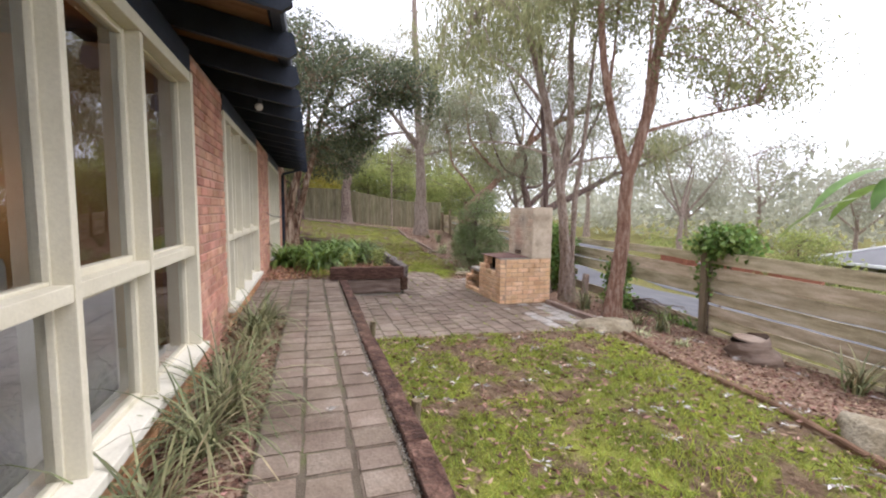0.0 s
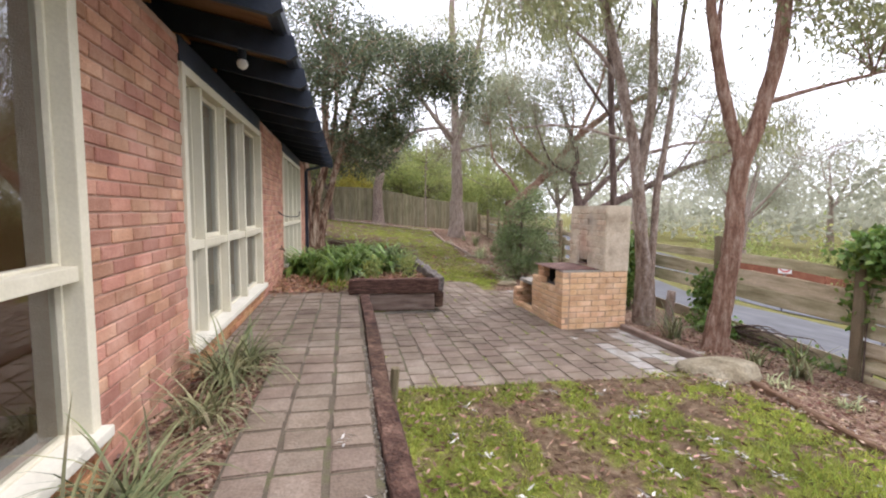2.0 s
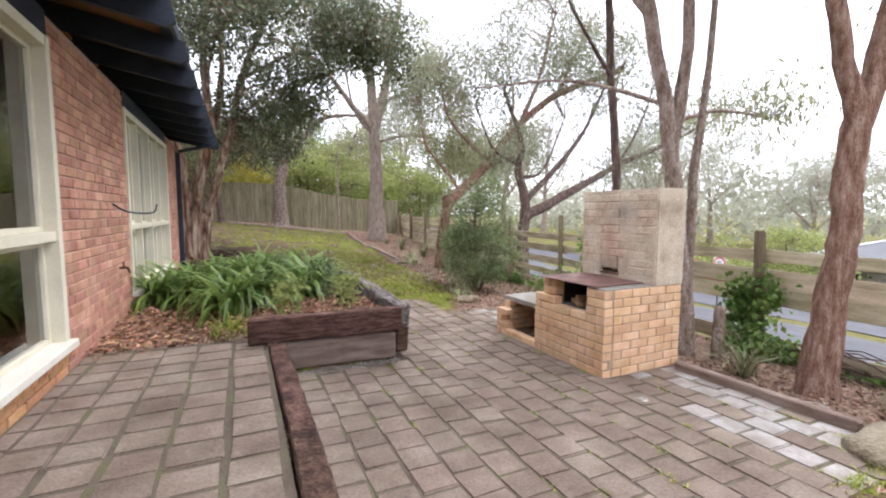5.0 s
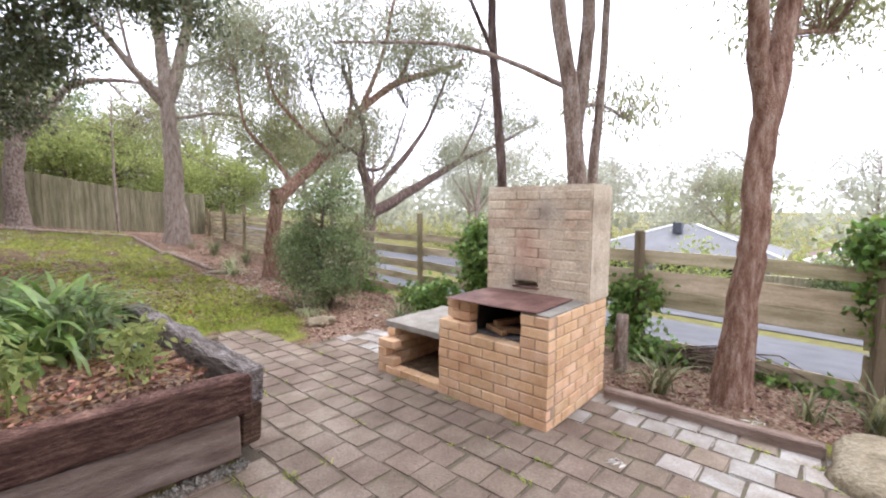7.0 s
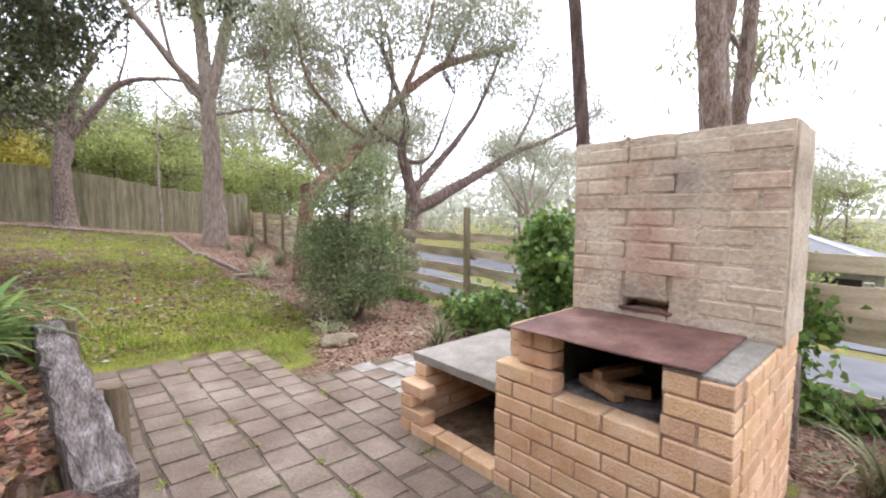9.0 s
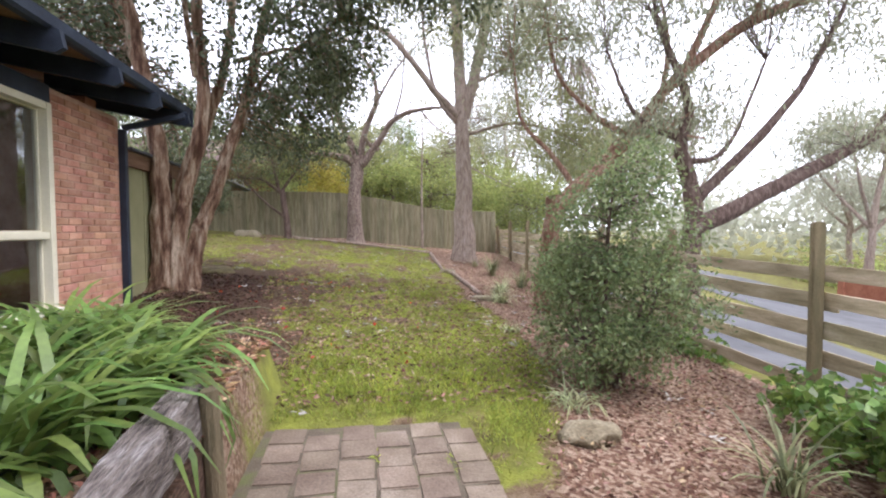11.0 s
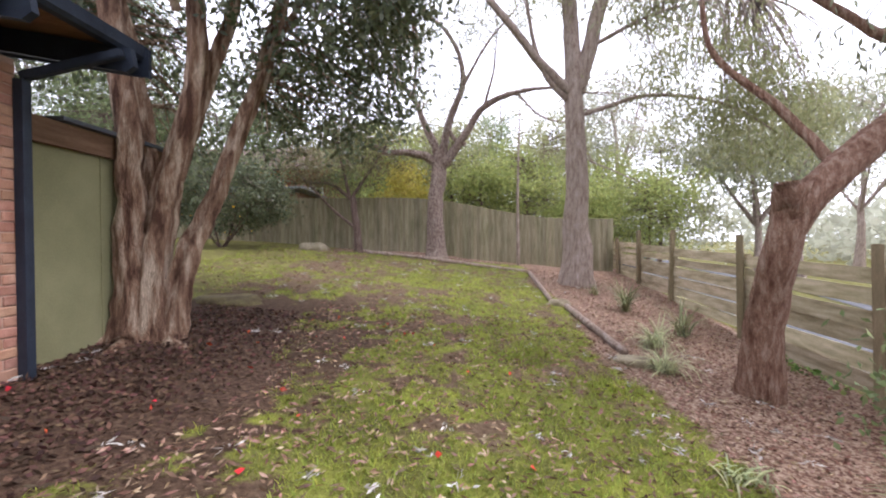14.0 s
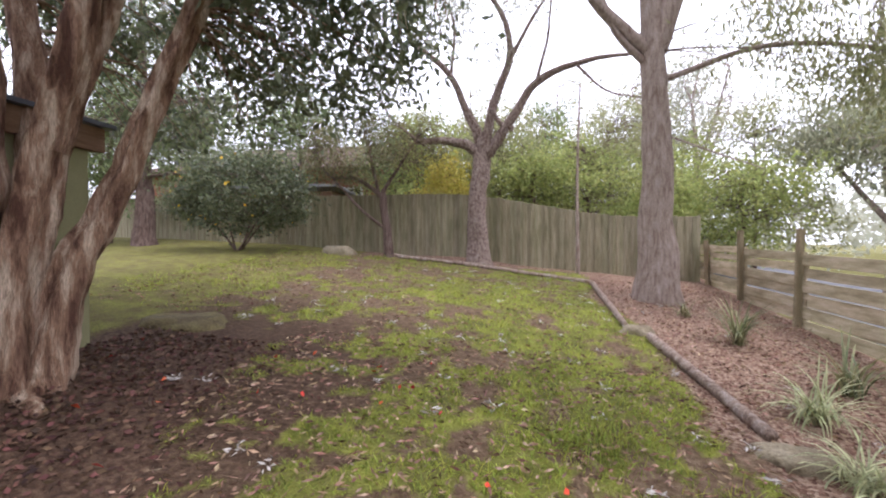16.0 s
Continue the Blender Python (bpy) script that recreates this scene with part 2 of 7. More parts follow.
    "sign_red": mat("sign_red", [(0.5, 0.02, 0.02), (0.6, 0.03, 0.03)], 2, 0.5, 0, 60, grain=0.04),
    "red_brick_far": mat("red_brick_far", [(0.25, 0.09, 0.055), (0.36, 0.15, 0.09)], 3, 0.9, 0.2, 40, grain=0.25),
    "tile_roof": mat("tile_roof", [(0.13, 0.085, 0.075), (0.20, 0.13, 0.11)], 2, 0.85, 0.3, 30, rnd=0.2),
    "roof_white": mat("roof_white", [(0.145, 0.145, 0.145), (0.19, 0.19, 0.19)], 1, 0.85, 0.05, 30, grain=0.05),
    "asphalt": mat("asphalt", [(0.075, 0.075, 0.078), (0.13, 0.13, 0.135)], 1.2, 0.75, 0.06, 60, grain=0.1, spec=0.18),
    "charcoal": mat("charcoal", [(0.03, 0.028, 0.026), (0.22, 0.20, 0.19)], 14, 0.95, 0.6, 80),
    "firewood": mat("firewood", [(0.30, 0.18, 0.09), (0.45, 0.30, 0.17)], 8, 0.85, 0.3, 60, stretch=(1, 5, 5)),
    "glass": glass_mat(),
}


# ---- helpers of this scene ----
def thing(name, at=(0, 0, 0), label="", category="", group="", kind=""):
    ob = new(name)
    ob.location = at
    ob.empty_display_size = 0.1
    return tagged(ob, label, category, group, kind)


def link(name, me, material, parent=None, label=""):
    me.materials.append(material)
    ob = new(name, me)
    if parent is not None:
        ob.parent = parent
        base, top = Vector((0, 0, 0)), parent
        while top is not None:
            base += Vector(top.location)
            top = top.parent
        ob.location = -base
    if label:
        ob["label"] = label
    return ob


def part(name, bm, material, parent=None, label="", smooth=False):
    """One bmesh, in world coordinates, as one object under its thing."""
    me = bpy.data.meshes.new(name)
    bm.to_mesh(me)
    bm.free()
    if smooth:
        me.shade_smooth()
    return link(name, me, material, parent, label)


def box(bm, lo, hi, turn=0.0, bevel=0.0, tilt=0.0):
    """A box between two corners, turned about its centre."""
    c = [(a + b) / 2 for a, b in zip(lo, hi)]
    s = [abs(b - a) for a, b in zip(lo, hi)]
    m = pose(*c, tilt, 0, turn) @ Matrix.Diagonal((*s, 1))
    vs = bmesh.ops.create_cube(bm, size=1, matrix=m)["verts"]
    if bevel:
        es = list({e for v in vs for e in v.link_edges})
        bmesh.ops.bevel(bm, geom=es, offset=bevel, segments=2, affect="EDGES", profile=0.6)
    return bm


def beam(bm, a, b, w, h, bevel=0.0, twist=0.0):
    """A square timber from a to b."""
    a, b = Vector(a), Vector(b)
    m = Matrix.Translation((a + b) / 2) @ (b - a).to_track_quat("Y", "Z").to_matrix().to_4x4() @ pose(0, 0, 0, 0, twist, 0) @ Matrix.Diagonal((w, (b - a).length, h, 1))
    vs = bmesh.ops.create_cube(bm, size=1, matrix=m)["verts"]
    if bevel:
        es = list({e for v in vs for e in v.link_edges})
        bmesh.ops.bevel(bm, geom=es, offset=bevel, segments=2, affect="EDGES")
    return bm


def fast(V, F):
    """A mesh from arrays of corners and of equal-sided faces."""
    V, F = np.asarray(V, np.float32), np.asarray(F, np.int32)
    me = bpy.data.meshes.new("m")
    me.vertices.add(len(V))
    me.vertices.foreach_set("co", V.ravel())
    me.loops.add(F.size)
    me.loops.foreach_set("vertex_index", F.ravel())
    me.polygons.add(len(F))
    me.polygons.foreach_set("loop_start", np.arange(0, F.size, F.shape[1], dtype=np.int32))
    me.update(calc_edges=True)
    return me


class Tubes:
    """Gathers round, tapered, uneven tubes into one mesh."""

    def __init__(self, seed=0):
        self.V, self.F, self.n, self.rng = [], [], 0, np.random.default_rng(seed)

    def add(self, pts, radii, seg=8, knob=0.0, flute=0.0):
        pts = np.asarray(pts, float)
        radii = np.asarray(radii, float)
        T = np.gradient(pts, axis=0)
        T /= np.linalg.norm(T, axis=1)[:, None] + 1e-9
        ref = np.array([1.0, 0.2, 0.1]) if abs(T[0][0]) < 0.8 else np.array([0.0, 1.0, 0.2])
        S = np.cross(T, ref)
        S /= np.linalg.norm(S, axis=1)[:, None] + 1e-9
        U = np.cross(T, S)
        an = np.arange(seg) * 2 * np.pi / seg
        r = radii[:, None] * (1 + knob * self.rng.normal(size=(len(pts), seg)))
        if seg > 10:
            u = np.linspace(0, 1, len(pts))[:, None]
            ph = self.rng.uniform(0, 6.28, 3)
            r = r * (1 + 0.09 * np.sin(3 * an[None] + ph[0] + 2.0 * u) + 0.06 * np.sin(5 * an[None] + ph[1] - 3.0 * u) + 0.05 * np.sin(2 * an[None] + ph[2] + 9 * u)
                     + flute * np.sin(5 * an[None] + ph[2] + 1.6 * np.sin(4 * u + ph[0])) + 0.5 * flute * np.sin(8 * an[None] + ph[1] + 3 * u))
        ring = pts[:, None] + r[:, :, None] * (np.cos(an)[None, :, None] * S[:, None] + np.sin(an)[None, :, None] * U[:, None])
        self.V.append(ring.reshape(-1, 3))
        i, j = np.meshgrid(np.arange(len(pts) - 1), np.arange(seg), indexing="ij")
        a, b = i * seg + j, i * seg + (j + 1) % seg
        self.F.append((np.stack([a, b, b + seg, a + seg], -1).reshape(-1, 4) + self.n))
        k = len(pts) * seg
        if seg == 8:
            e = self.n + k - seg
            self.F.append(np.array([[e, e + 1, e + 2, e + 3], [e, e + 3, e + 4, e + 7], [e + 4, e + 5, e + 6, e + 7]]))
        self.n += k

    def mesh(self):
        me = fast(np.concatenate(self.V), np.concatenate(self.F))
        me.shade_smooth()
        return me


def spline(pts, n):
    """A smooth line of n points through a few given ones (Catmull-Rom)."""
    p = np.asarray(pts, float)
    p = np.vstack([2 * p[0] - p[1], p, 2 * p[-1] - p[-2]])
    out = []
    for u in np.linspace(0, len(p) - 3 - 1e-6, n):
        i, f = int(u), u - int(u)
        a, b, c, d = p[i:i + 4]
        out.append(0.5 * (2 * b + (c - a) * f + (2 * a - 5 * b + 4 * c - d) * f * f + (3 * b - a - 3 * c + d) * f ** 3))
    return np.array(out)


def unit(v):
    return v / (np.linalg.norm(v, axis=-1, keepdims=True) + 1e-9)


def leaf_arrays(P, D, length, width, rng, fold=0.25):
    """Folded, pointed leaves at P along D."""
    n = len(P)
    L = (length * rng.uniform(0.65, 1.25, n))[:, None]
    W = (width * rng.uniform(0.7, 1.2, n))[:, None]
    S = unit(np.cross(D, rng.normal(size=(n, 3))))
    N = np.cross(S, D)
    V = np.stack([P, P + D * L * 0.45 + S * W * 0.5 + N * W * fold, P + D * L, P + D * L * 0.45 - S * W * 0.5 + N * W * fold], 1)
    return V.reshape(-1, 3), np.arange(4 * n).reshape(-1, 4)


def blades(P, az, length, width, arch, rng, seg=4, rise=1.2):
    """Arching strap leaves from P, leaning out to the azimuth."""
    n = len(P)
    t = np.linspace(0, 1, seg + 1)
    out = np.stack([np.cos(az), np.sin(az), np.zeros(n)], 1)
    side = np.stack([-np.sin(az), np.cos(az), np.zeros(n)], 1)
    length, arch = np.broadcast_to(length, n), np.broadcast_to(arch, n)
    ang = rise - arch[:, None] * t[None]
    step = length[:, None, None] / seg * (np.cos(ang)[:, :, None] * out[:, None] + np.sin(ang)[:, :, None] * np.array([0, 0, 1.0]))
    C = P[:, None] + np.concatenate([np.zeros((n, 1, 3)), np.cumsum(step[:, 1:], 1)], 1)
    w = width * np.sin(np.clip(0.25 + 0.75 * t, 0, 1) * np.pi) ** 0.6
    w[-1] = width * 0.08
    V = np.stack([C + side[:, None] * w[None, :, None] / 2, C - side[:, None] * w[None, :, None] / 2], 2)
    k = 2 * (seg + 1)
    i = np.arange(seg) * 2
    f = np.stack([i, i + 1, i + 3, i + 2], 1)
    F = (np.arange(n)[:, None, None] * k + f[None]).reshape(-1, 4)
    return V.reshape(-1, 3), F


def stuff(name, V, F, material, label, category):
    ob = link(name, fast(V, F), material)
    return tagged(ob, label, category, kind="stuff")


# ---- the lie of the land ----
def step(a, b, x):
    u = np.clip((x - a) / (b - a), 0, 1)
    return u * u * (3 - 2 * u)


def land(x, y):
    """Height of the open ground, falling away from the house and rising to the back."""
    x, y = np.asarray(x, float), np.asarray(y, float)
    near = -0.20 - 0.03 * (np.minimum(x, 4) - 1) - 0.10 * np.clip(x - 4, 0, 3.2)
    far = -0.19 - 0.085 * (np.clip(x, -4, 9) - 2.5) + 0.082 * np.clip(y - 16, 0, 14)
    k = step(10.8, 14.0, y)
    z = near * (1 - k) + far * k
    hard = 1 - step(0.35, 0.75, x)
    z = z * (1 - hard * (1 - step(12.3, 13.5, y))) + 0.0 * hard
    fence = 6.35 + 0.085 * (y - 5)
    out = np.maximum(x - fence - 0.5, 0)
    z = z - 0.16 * np.minimum(out, 12) - 0.02 * np.clip(out - 12, 0, 200)
    z = z + 0.03 * np.clip(y - 30, 0, 60)
    return z


def fence_x(y):
    return 6.35 + 0.085 * (y - 5)


def height(x, y):
    return float(land(x, y))


# ---- ground ----
def cover(x, y):
    """How much turf and how much mulch lies at a place: two values from 0 to 1."""
    right = 4.35 + 0.12 * math.sin(y * 0.9) if y < 5.6 else 4.75 + 0.15 * math.sin(y * 1.3)
    if 9.5 < y < 13.5:
        right = 3.4 + 0.45 * (y - 10.6) * (y > 10.6)
    left = 0.6 if y < 9 else (1.75 if y < 12.3 else (0.75 + 0.3 * math.sin(y * 1.7) if y < 18.2 else -9.0))
    d = min(right - x, x - left)
    if y > 25.9 + 0.05 * x:
        d = min(d, 25.9 - y)
    wob = 0.22 * noise.noise((x * 2.1, y * 2.1, 3.0))
    inside = float(step(-0.18, 0.18, d + wob))
    patch = 0.42 + 0.5 * noise.fractal((x * 0.9, y * 0.9, 0.0), 0.9, 2.1, 3) + 0.6 * noise.noise((x * 3.1, y * 3.1, 5.0)) + 0.4 * noise.noise((x * 7.5, y * 7.5, 9.0))
    if y < 5.6:
        patch += 0.16
    if y > 11:
        patch += 0.30 * noise.noise((x * 5.0, y * 5.0, 21.0)) + 0.22 * float(step(1.0, 3.2, x)) - 0.30 * (1 - float(step(0.2, 2.4, x))) * (1 - float(step(18.5, 21, y))) + 0.02
        if 11.3 < y < 15 and 1.7 < x < 4.4:
            patch += 0.35
    return inside * float(step(0.22, 0.74, patch)), 1 - inside


def ground_material():
    m = bpy.data.materials.new("ground_cover")
    m.use_nodes = True
    n, l = m.node_tree.nodes, m.node_tree.links
    p = n["Principled BSDF"]
    geo = n.new("ShaderNodeNewGeometry")

    def nz(s, d=5):
        k = n.new("ShaderNodeTexNoise")
        k.inputs["Scale"].default_value, k.inputs["Detail"].default_value = s, d
        l.new(geo.outputs["Position"], k.inputs["Vector"])
        return k

    def ramp(k, cols, lo=0.3, hi=0.7):
        r = n.new("ShaderNodeValToRGB")
        e = r.color_ramp.elements
        while len(e) < len(cols):
            e.new(0.5)
        for i, c in enumerate(cols):
            e[i].position, e[i].color = lo + (hi - lo) * i / (len(cols) - 1), (*c, 1)
        l.new(k.outputs["Fac"], r.inputs["Fac"])
        return r.outputs[0]

    def mix(f, a, b):
        x = n.new("ShaderNodeMix")
        x.data_type = "RGBA"
        l.new(f, x.inputs["Factor"])
        l.new(a, x.inputs["A"])
        l.new(b, x.inputs["B"])
        return x.outputs["Result"]

    soil = ramp(nz(14), [(0.07, 0.042, 0.025), (0.13, 0.086, 0.05), (0.19, 0.138, 0.088)])
    turf = ramp(nz(3.5), [(0.10, 0.09, 0.03), (0.155, 0.16, 0.034), (0.225, 0.24, 0.042)])
    vor = n.new("ShaderNodeTexVoronoi")
    vor.inputs["Scale"].default_value = 38
    l.new(geo.outputs["Position"], vor.inputs["Vector"])
    chip = n.new("ShaderNodeValToRGB")
    e = chip.color_ramp.elements
    e.new(0.5)
    for i, (q, c) in enumerate(((0.1, (0.10, 0.05, 0.033)), (0.5, (0.20, 0.12, 0.08)), (0.9, (0.34, 0.25, 0.18)))):
        e[i].position, e[i].color = q, (*c, 1)
    sep = n.new("ShaderNodeSeparateColor")
    l.new(vor.outputs["Color"], sep.inputs[0])
    l.new(sep.outputs[0], chip.inputs["Fac"])
    # dark soil by the broadleaf tree, its crown's shade painted into the colour
    shaded_soil = ramp(nz(22), [(0.028, 0.016, 0.010), (0.066, 0.039, 0.024), (0.12, 0.078, 0.05)])
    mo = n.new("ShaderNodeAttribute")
    mo.attribute_name = "shaded_soil"
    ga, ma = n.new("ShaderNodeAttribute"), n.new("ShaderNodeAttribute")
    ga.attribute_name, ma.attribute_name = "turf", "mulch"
    fine = nz(45, 3)
    sub = n.new("ShaderNodeMath")
    sub.operation = "ADD"
    l.new(ga.outputs["Fac"], sub.inputs[0])
    l.new(fine.outputs["Fac"], sub.inputs[1])
    cut = n.new("ShaderNodeMapRange")
    cut.inputs["From Min"].default_value, cut.inputs["From Max"].default_value = 0.72, 1.15
    l.new(sub.outputs[0], cut.inputs["Value"])
    base = mix(mo.outputs["Fac"], mix(ma.outputs["Fac"], soil, chip.outputs[0]), shaded_soil)
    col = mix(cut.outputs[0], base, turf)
    l.new(col, p.inputs["Base Color"])
    p.inputs["Roughness"].default_value = 0.95
    p.inputs["Specular IOR Level"].default_value = 0.15
    b = n.new("ShaderNodeBump")
    b.inputs["Strength"].default_value, b.inputs["Distance"].default_value = 0.9, 0.03
    l.new(fine.outputs["Fac"], b.inputs["Height"])
    l.new(b.outputs[0], p.inputs["Normal"])
    return m


M["ground"] = ground_material()


def fire_stain(m, at, radius, col):
    """Lays a ragged soot and heat stain round a place over a material's colour."""
    n, l = m.node_tree.nodes, m.node_tree.links
    p = n["Principled BSDF"]
    old = p.inputs["Base Color"].links[0].from_socket
    geo = n.new("ShaderNodeNewGeometry")
    far = n.new("ShaderNodeVectorMath")
    far.operation, far.inputs[1].default_value = "DISTANCE", at
    l.new(geo.outputs["Position"], far.inputs[0])
    nz = n.new("ShaderNodeTexNoise")
    nz.inputs["Scale"].default_value, nz.inputs["Detail"].default_value = 6, 4
    l.new(geo.outputs["Position"], nz.inputs["Vector"])
    sm = n.new("ShaderNodeMath")
    sm.operation, sm.inputs[1].default_value = "MULTIPLY_ADD", radius * 1.2
    l.new(nz.outputs["Fac"], sm.inputs[0])
    l.new(far.outputs["Value"], sm.inputs[2])
    mr = n.new("ShaderNodeMapRange")
    mr.inputs["From Min"].default_value, mr.inputs["From Max"].default_value = radius * 0.55, radius * 1.6
    mr.inputs["To Min"].default_value, mr.inputs["To Max"].default_value = 0.75, 0.0
    l.new(sm.outputs[0], mr.inputs["Value"])
    mx = n.new("ShaderNodeMix")
    mx.data_type = "RGBA"
    mx.inputs["B"].default_value = (*col, 1)
    l.new(mr.outputs[0], mx.inputs["Factor"])
    l.new(old, mx.inputs["A"])
    l.new(mx.outputs["Result"], p.inputs["Base Color"])


for _k in ("render_brick", "render_coat"):
    fire_stain(M[_k], (4.07, 7.95, 0.98), 0.30, (0.40, 0.22, 0.15))
    fire_stain(M[_k], (4.07, 8.05, 0.70), 0.17, (0.10, 0.065, 0.05))
    fire_stain(M[_k], (4.07, 7.80, 1.32), 0.22, (0.24, 0.20, 0.16))


def build_ground():
    xs = np.unique(np.concatenate([np.linspace(-2500, -60, 8), np.linspace(-60, -8, 14), np.arange(-8, -1.2, 0.5), np.arange(-1.2, 9, 0.1), np.linspace(9, 60, 40), np.linspace(60, 2500, 8)]).round(3))
    ys = np.unique(np.concatenate([np.linspace(-2500, -60, 8), np.linspace(-60, -5, 10), np.arange(-5, 29, 0.1), np.linspace(29, 90, 30), np.linspace(90, 2500, 8)]).round(3))
    X, Y = np.meshgrid(xs, ys, indexing="ij")
    Z = land(X, Y)
    for i, x in enumerate(xs):
        if -1.3 < x < 9.2:
            for j, y in enumerate(ys):
                if -5 < y < 29:
                    Z[i, j] += 0.018 * noise.noise((x * 1.7, y * 1.7, 1.0)) + 0.006 * noise.noise((x * 7, y * 7, 2.0))
    hard = ((X > -0.95) & (X < 0.62) & (Y > -4) & (Y < 9.0))
    Z[hard] = np.where((X > -0.36) | ((Y > 5.9)), -0.02, 0.05 + 0.02 * np.sin(X * 9 + Y * 5))[hard]
    patio = (X > 0.66) & (X < 4.45) & (Y > 5.5) & (Y < 11.8)
    Z[patio] -= 0.05
    bed = (X > -0.95) & (X < 1.74) & (Y > 8.95) & (Y < 12.4)
    Z[bed] = (0.09 + 0.16 * step(-0.4, 1.2, X) + 0.02 * np.sin(X * 8) * np.sin(Y * 6))[bed]
    Z[(X < -0.95) & (X > -30) & (Y > -5) & (Y < 15.4)] = -0.3
    k = len(ys)
    i, j = np.meshgrid(np.arange(len(xs) - 1), np.arange(k - 1), indexing="ij")
    a = (i * k + j).ravel()
    me = fast(np.stack([X, Y, Z], -1).reshape(-1, 3), np.stack([a, a + k, a + k + 1, a + 1], 1))
    me.shade_smooth()
    # where the darker soil and the painted tree shade lie
    dark = me.attributes.new("shaded_soil", "FLOAT", "POINT")
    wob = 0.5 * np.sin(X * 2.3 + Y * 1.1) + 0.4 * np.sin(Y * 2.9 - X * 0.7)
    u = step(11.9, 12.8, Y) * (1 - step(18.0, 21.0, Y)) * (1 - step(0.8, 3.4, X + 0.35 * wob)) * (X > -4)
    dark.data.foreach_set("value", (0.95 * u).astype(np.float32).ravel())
    turf, mulch = me.attributes.new("turf", "FLOAT", "POINT"), me.attributes.new("mulch", "FLOAT", "POINT")
    t, q = np.zeros(X.size, np.float32), np.zeros(X.size, np.float32)
    for c, (x, y) in enumerate(zip(X.ravel(), Y.ravel())):
        if -1.3 < x < 9.2 and -5 < y < 29:
            if x > fence_x(y) + 0.1:
                t[c], q[c] = 0.55, 0.0
            else:
                t[c], q[c] = cover(x, y)
        else:
            t[c] = 0.5
    turf.data.foreach_set("value", t)
    mulch.data.foreach_set("value", q)
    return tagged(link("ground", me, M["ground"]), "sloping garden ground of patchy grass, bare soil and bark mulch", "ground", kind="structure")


ground = build_ground()


# ---- house ----
WALL = -0.95


def brick_mesh(lx, ly, lz, ch=0.006):
    bm = bmesh.new()
    box(bm, (-lx / 2, -ly / 2, -lz / 2), (lx / 2, ly / 2, lz / 2))
    bmesh.ops.bevel(bm, geom=bm.edges[:], offset=ch, segments=1, affect="EDGES")
    me = bpy.data.meshes.new("brick")
    bm.to_mesh(me)
    bm.free()
    return me


def put(name, me, parent, at, turn=0.0, tilt=(0, 0)):
    """A piece that shares its mesh, at a place in the world."""
    ob = new(name, me)
    ob.parent = parent
    ob.matrix_basis = Matrix.Translation(-Vector(parent.location)) @ pose(*at, tilt[0], tilt[1], turn)
    return ob


def brick_wall(parent, y0, y1, z0, z1, me_full, me_half, rng, course=0.0867, pitch=0.24):
    """Bricks in stretcher bond on the outer face of the house wall."""
    rows = int(round((z1 - z0) / course))
    for r in range(rows):
        z = z0 + (r + 0.5) * course
        y = y0 - (pitch / 2 if r % 2 else 0)
        while y < y1 - 0.02:
            a, b = max(y, y0), min(y + pitch, y1)
            if b - a > 0.03:
                ob = put("brick", me_full if b - a > 0.2 else me_half, parent, (WALL - 0.03 + rng.uniform(-0.003, 0.003), (a + b) / 2, z), rng.uniform(-0.5, 0.5))
                L = b - a - 0.012
                ob.scale = (1, L / (0.228 if b - a > 0.2 else 0.108), 1)
            y += pitch


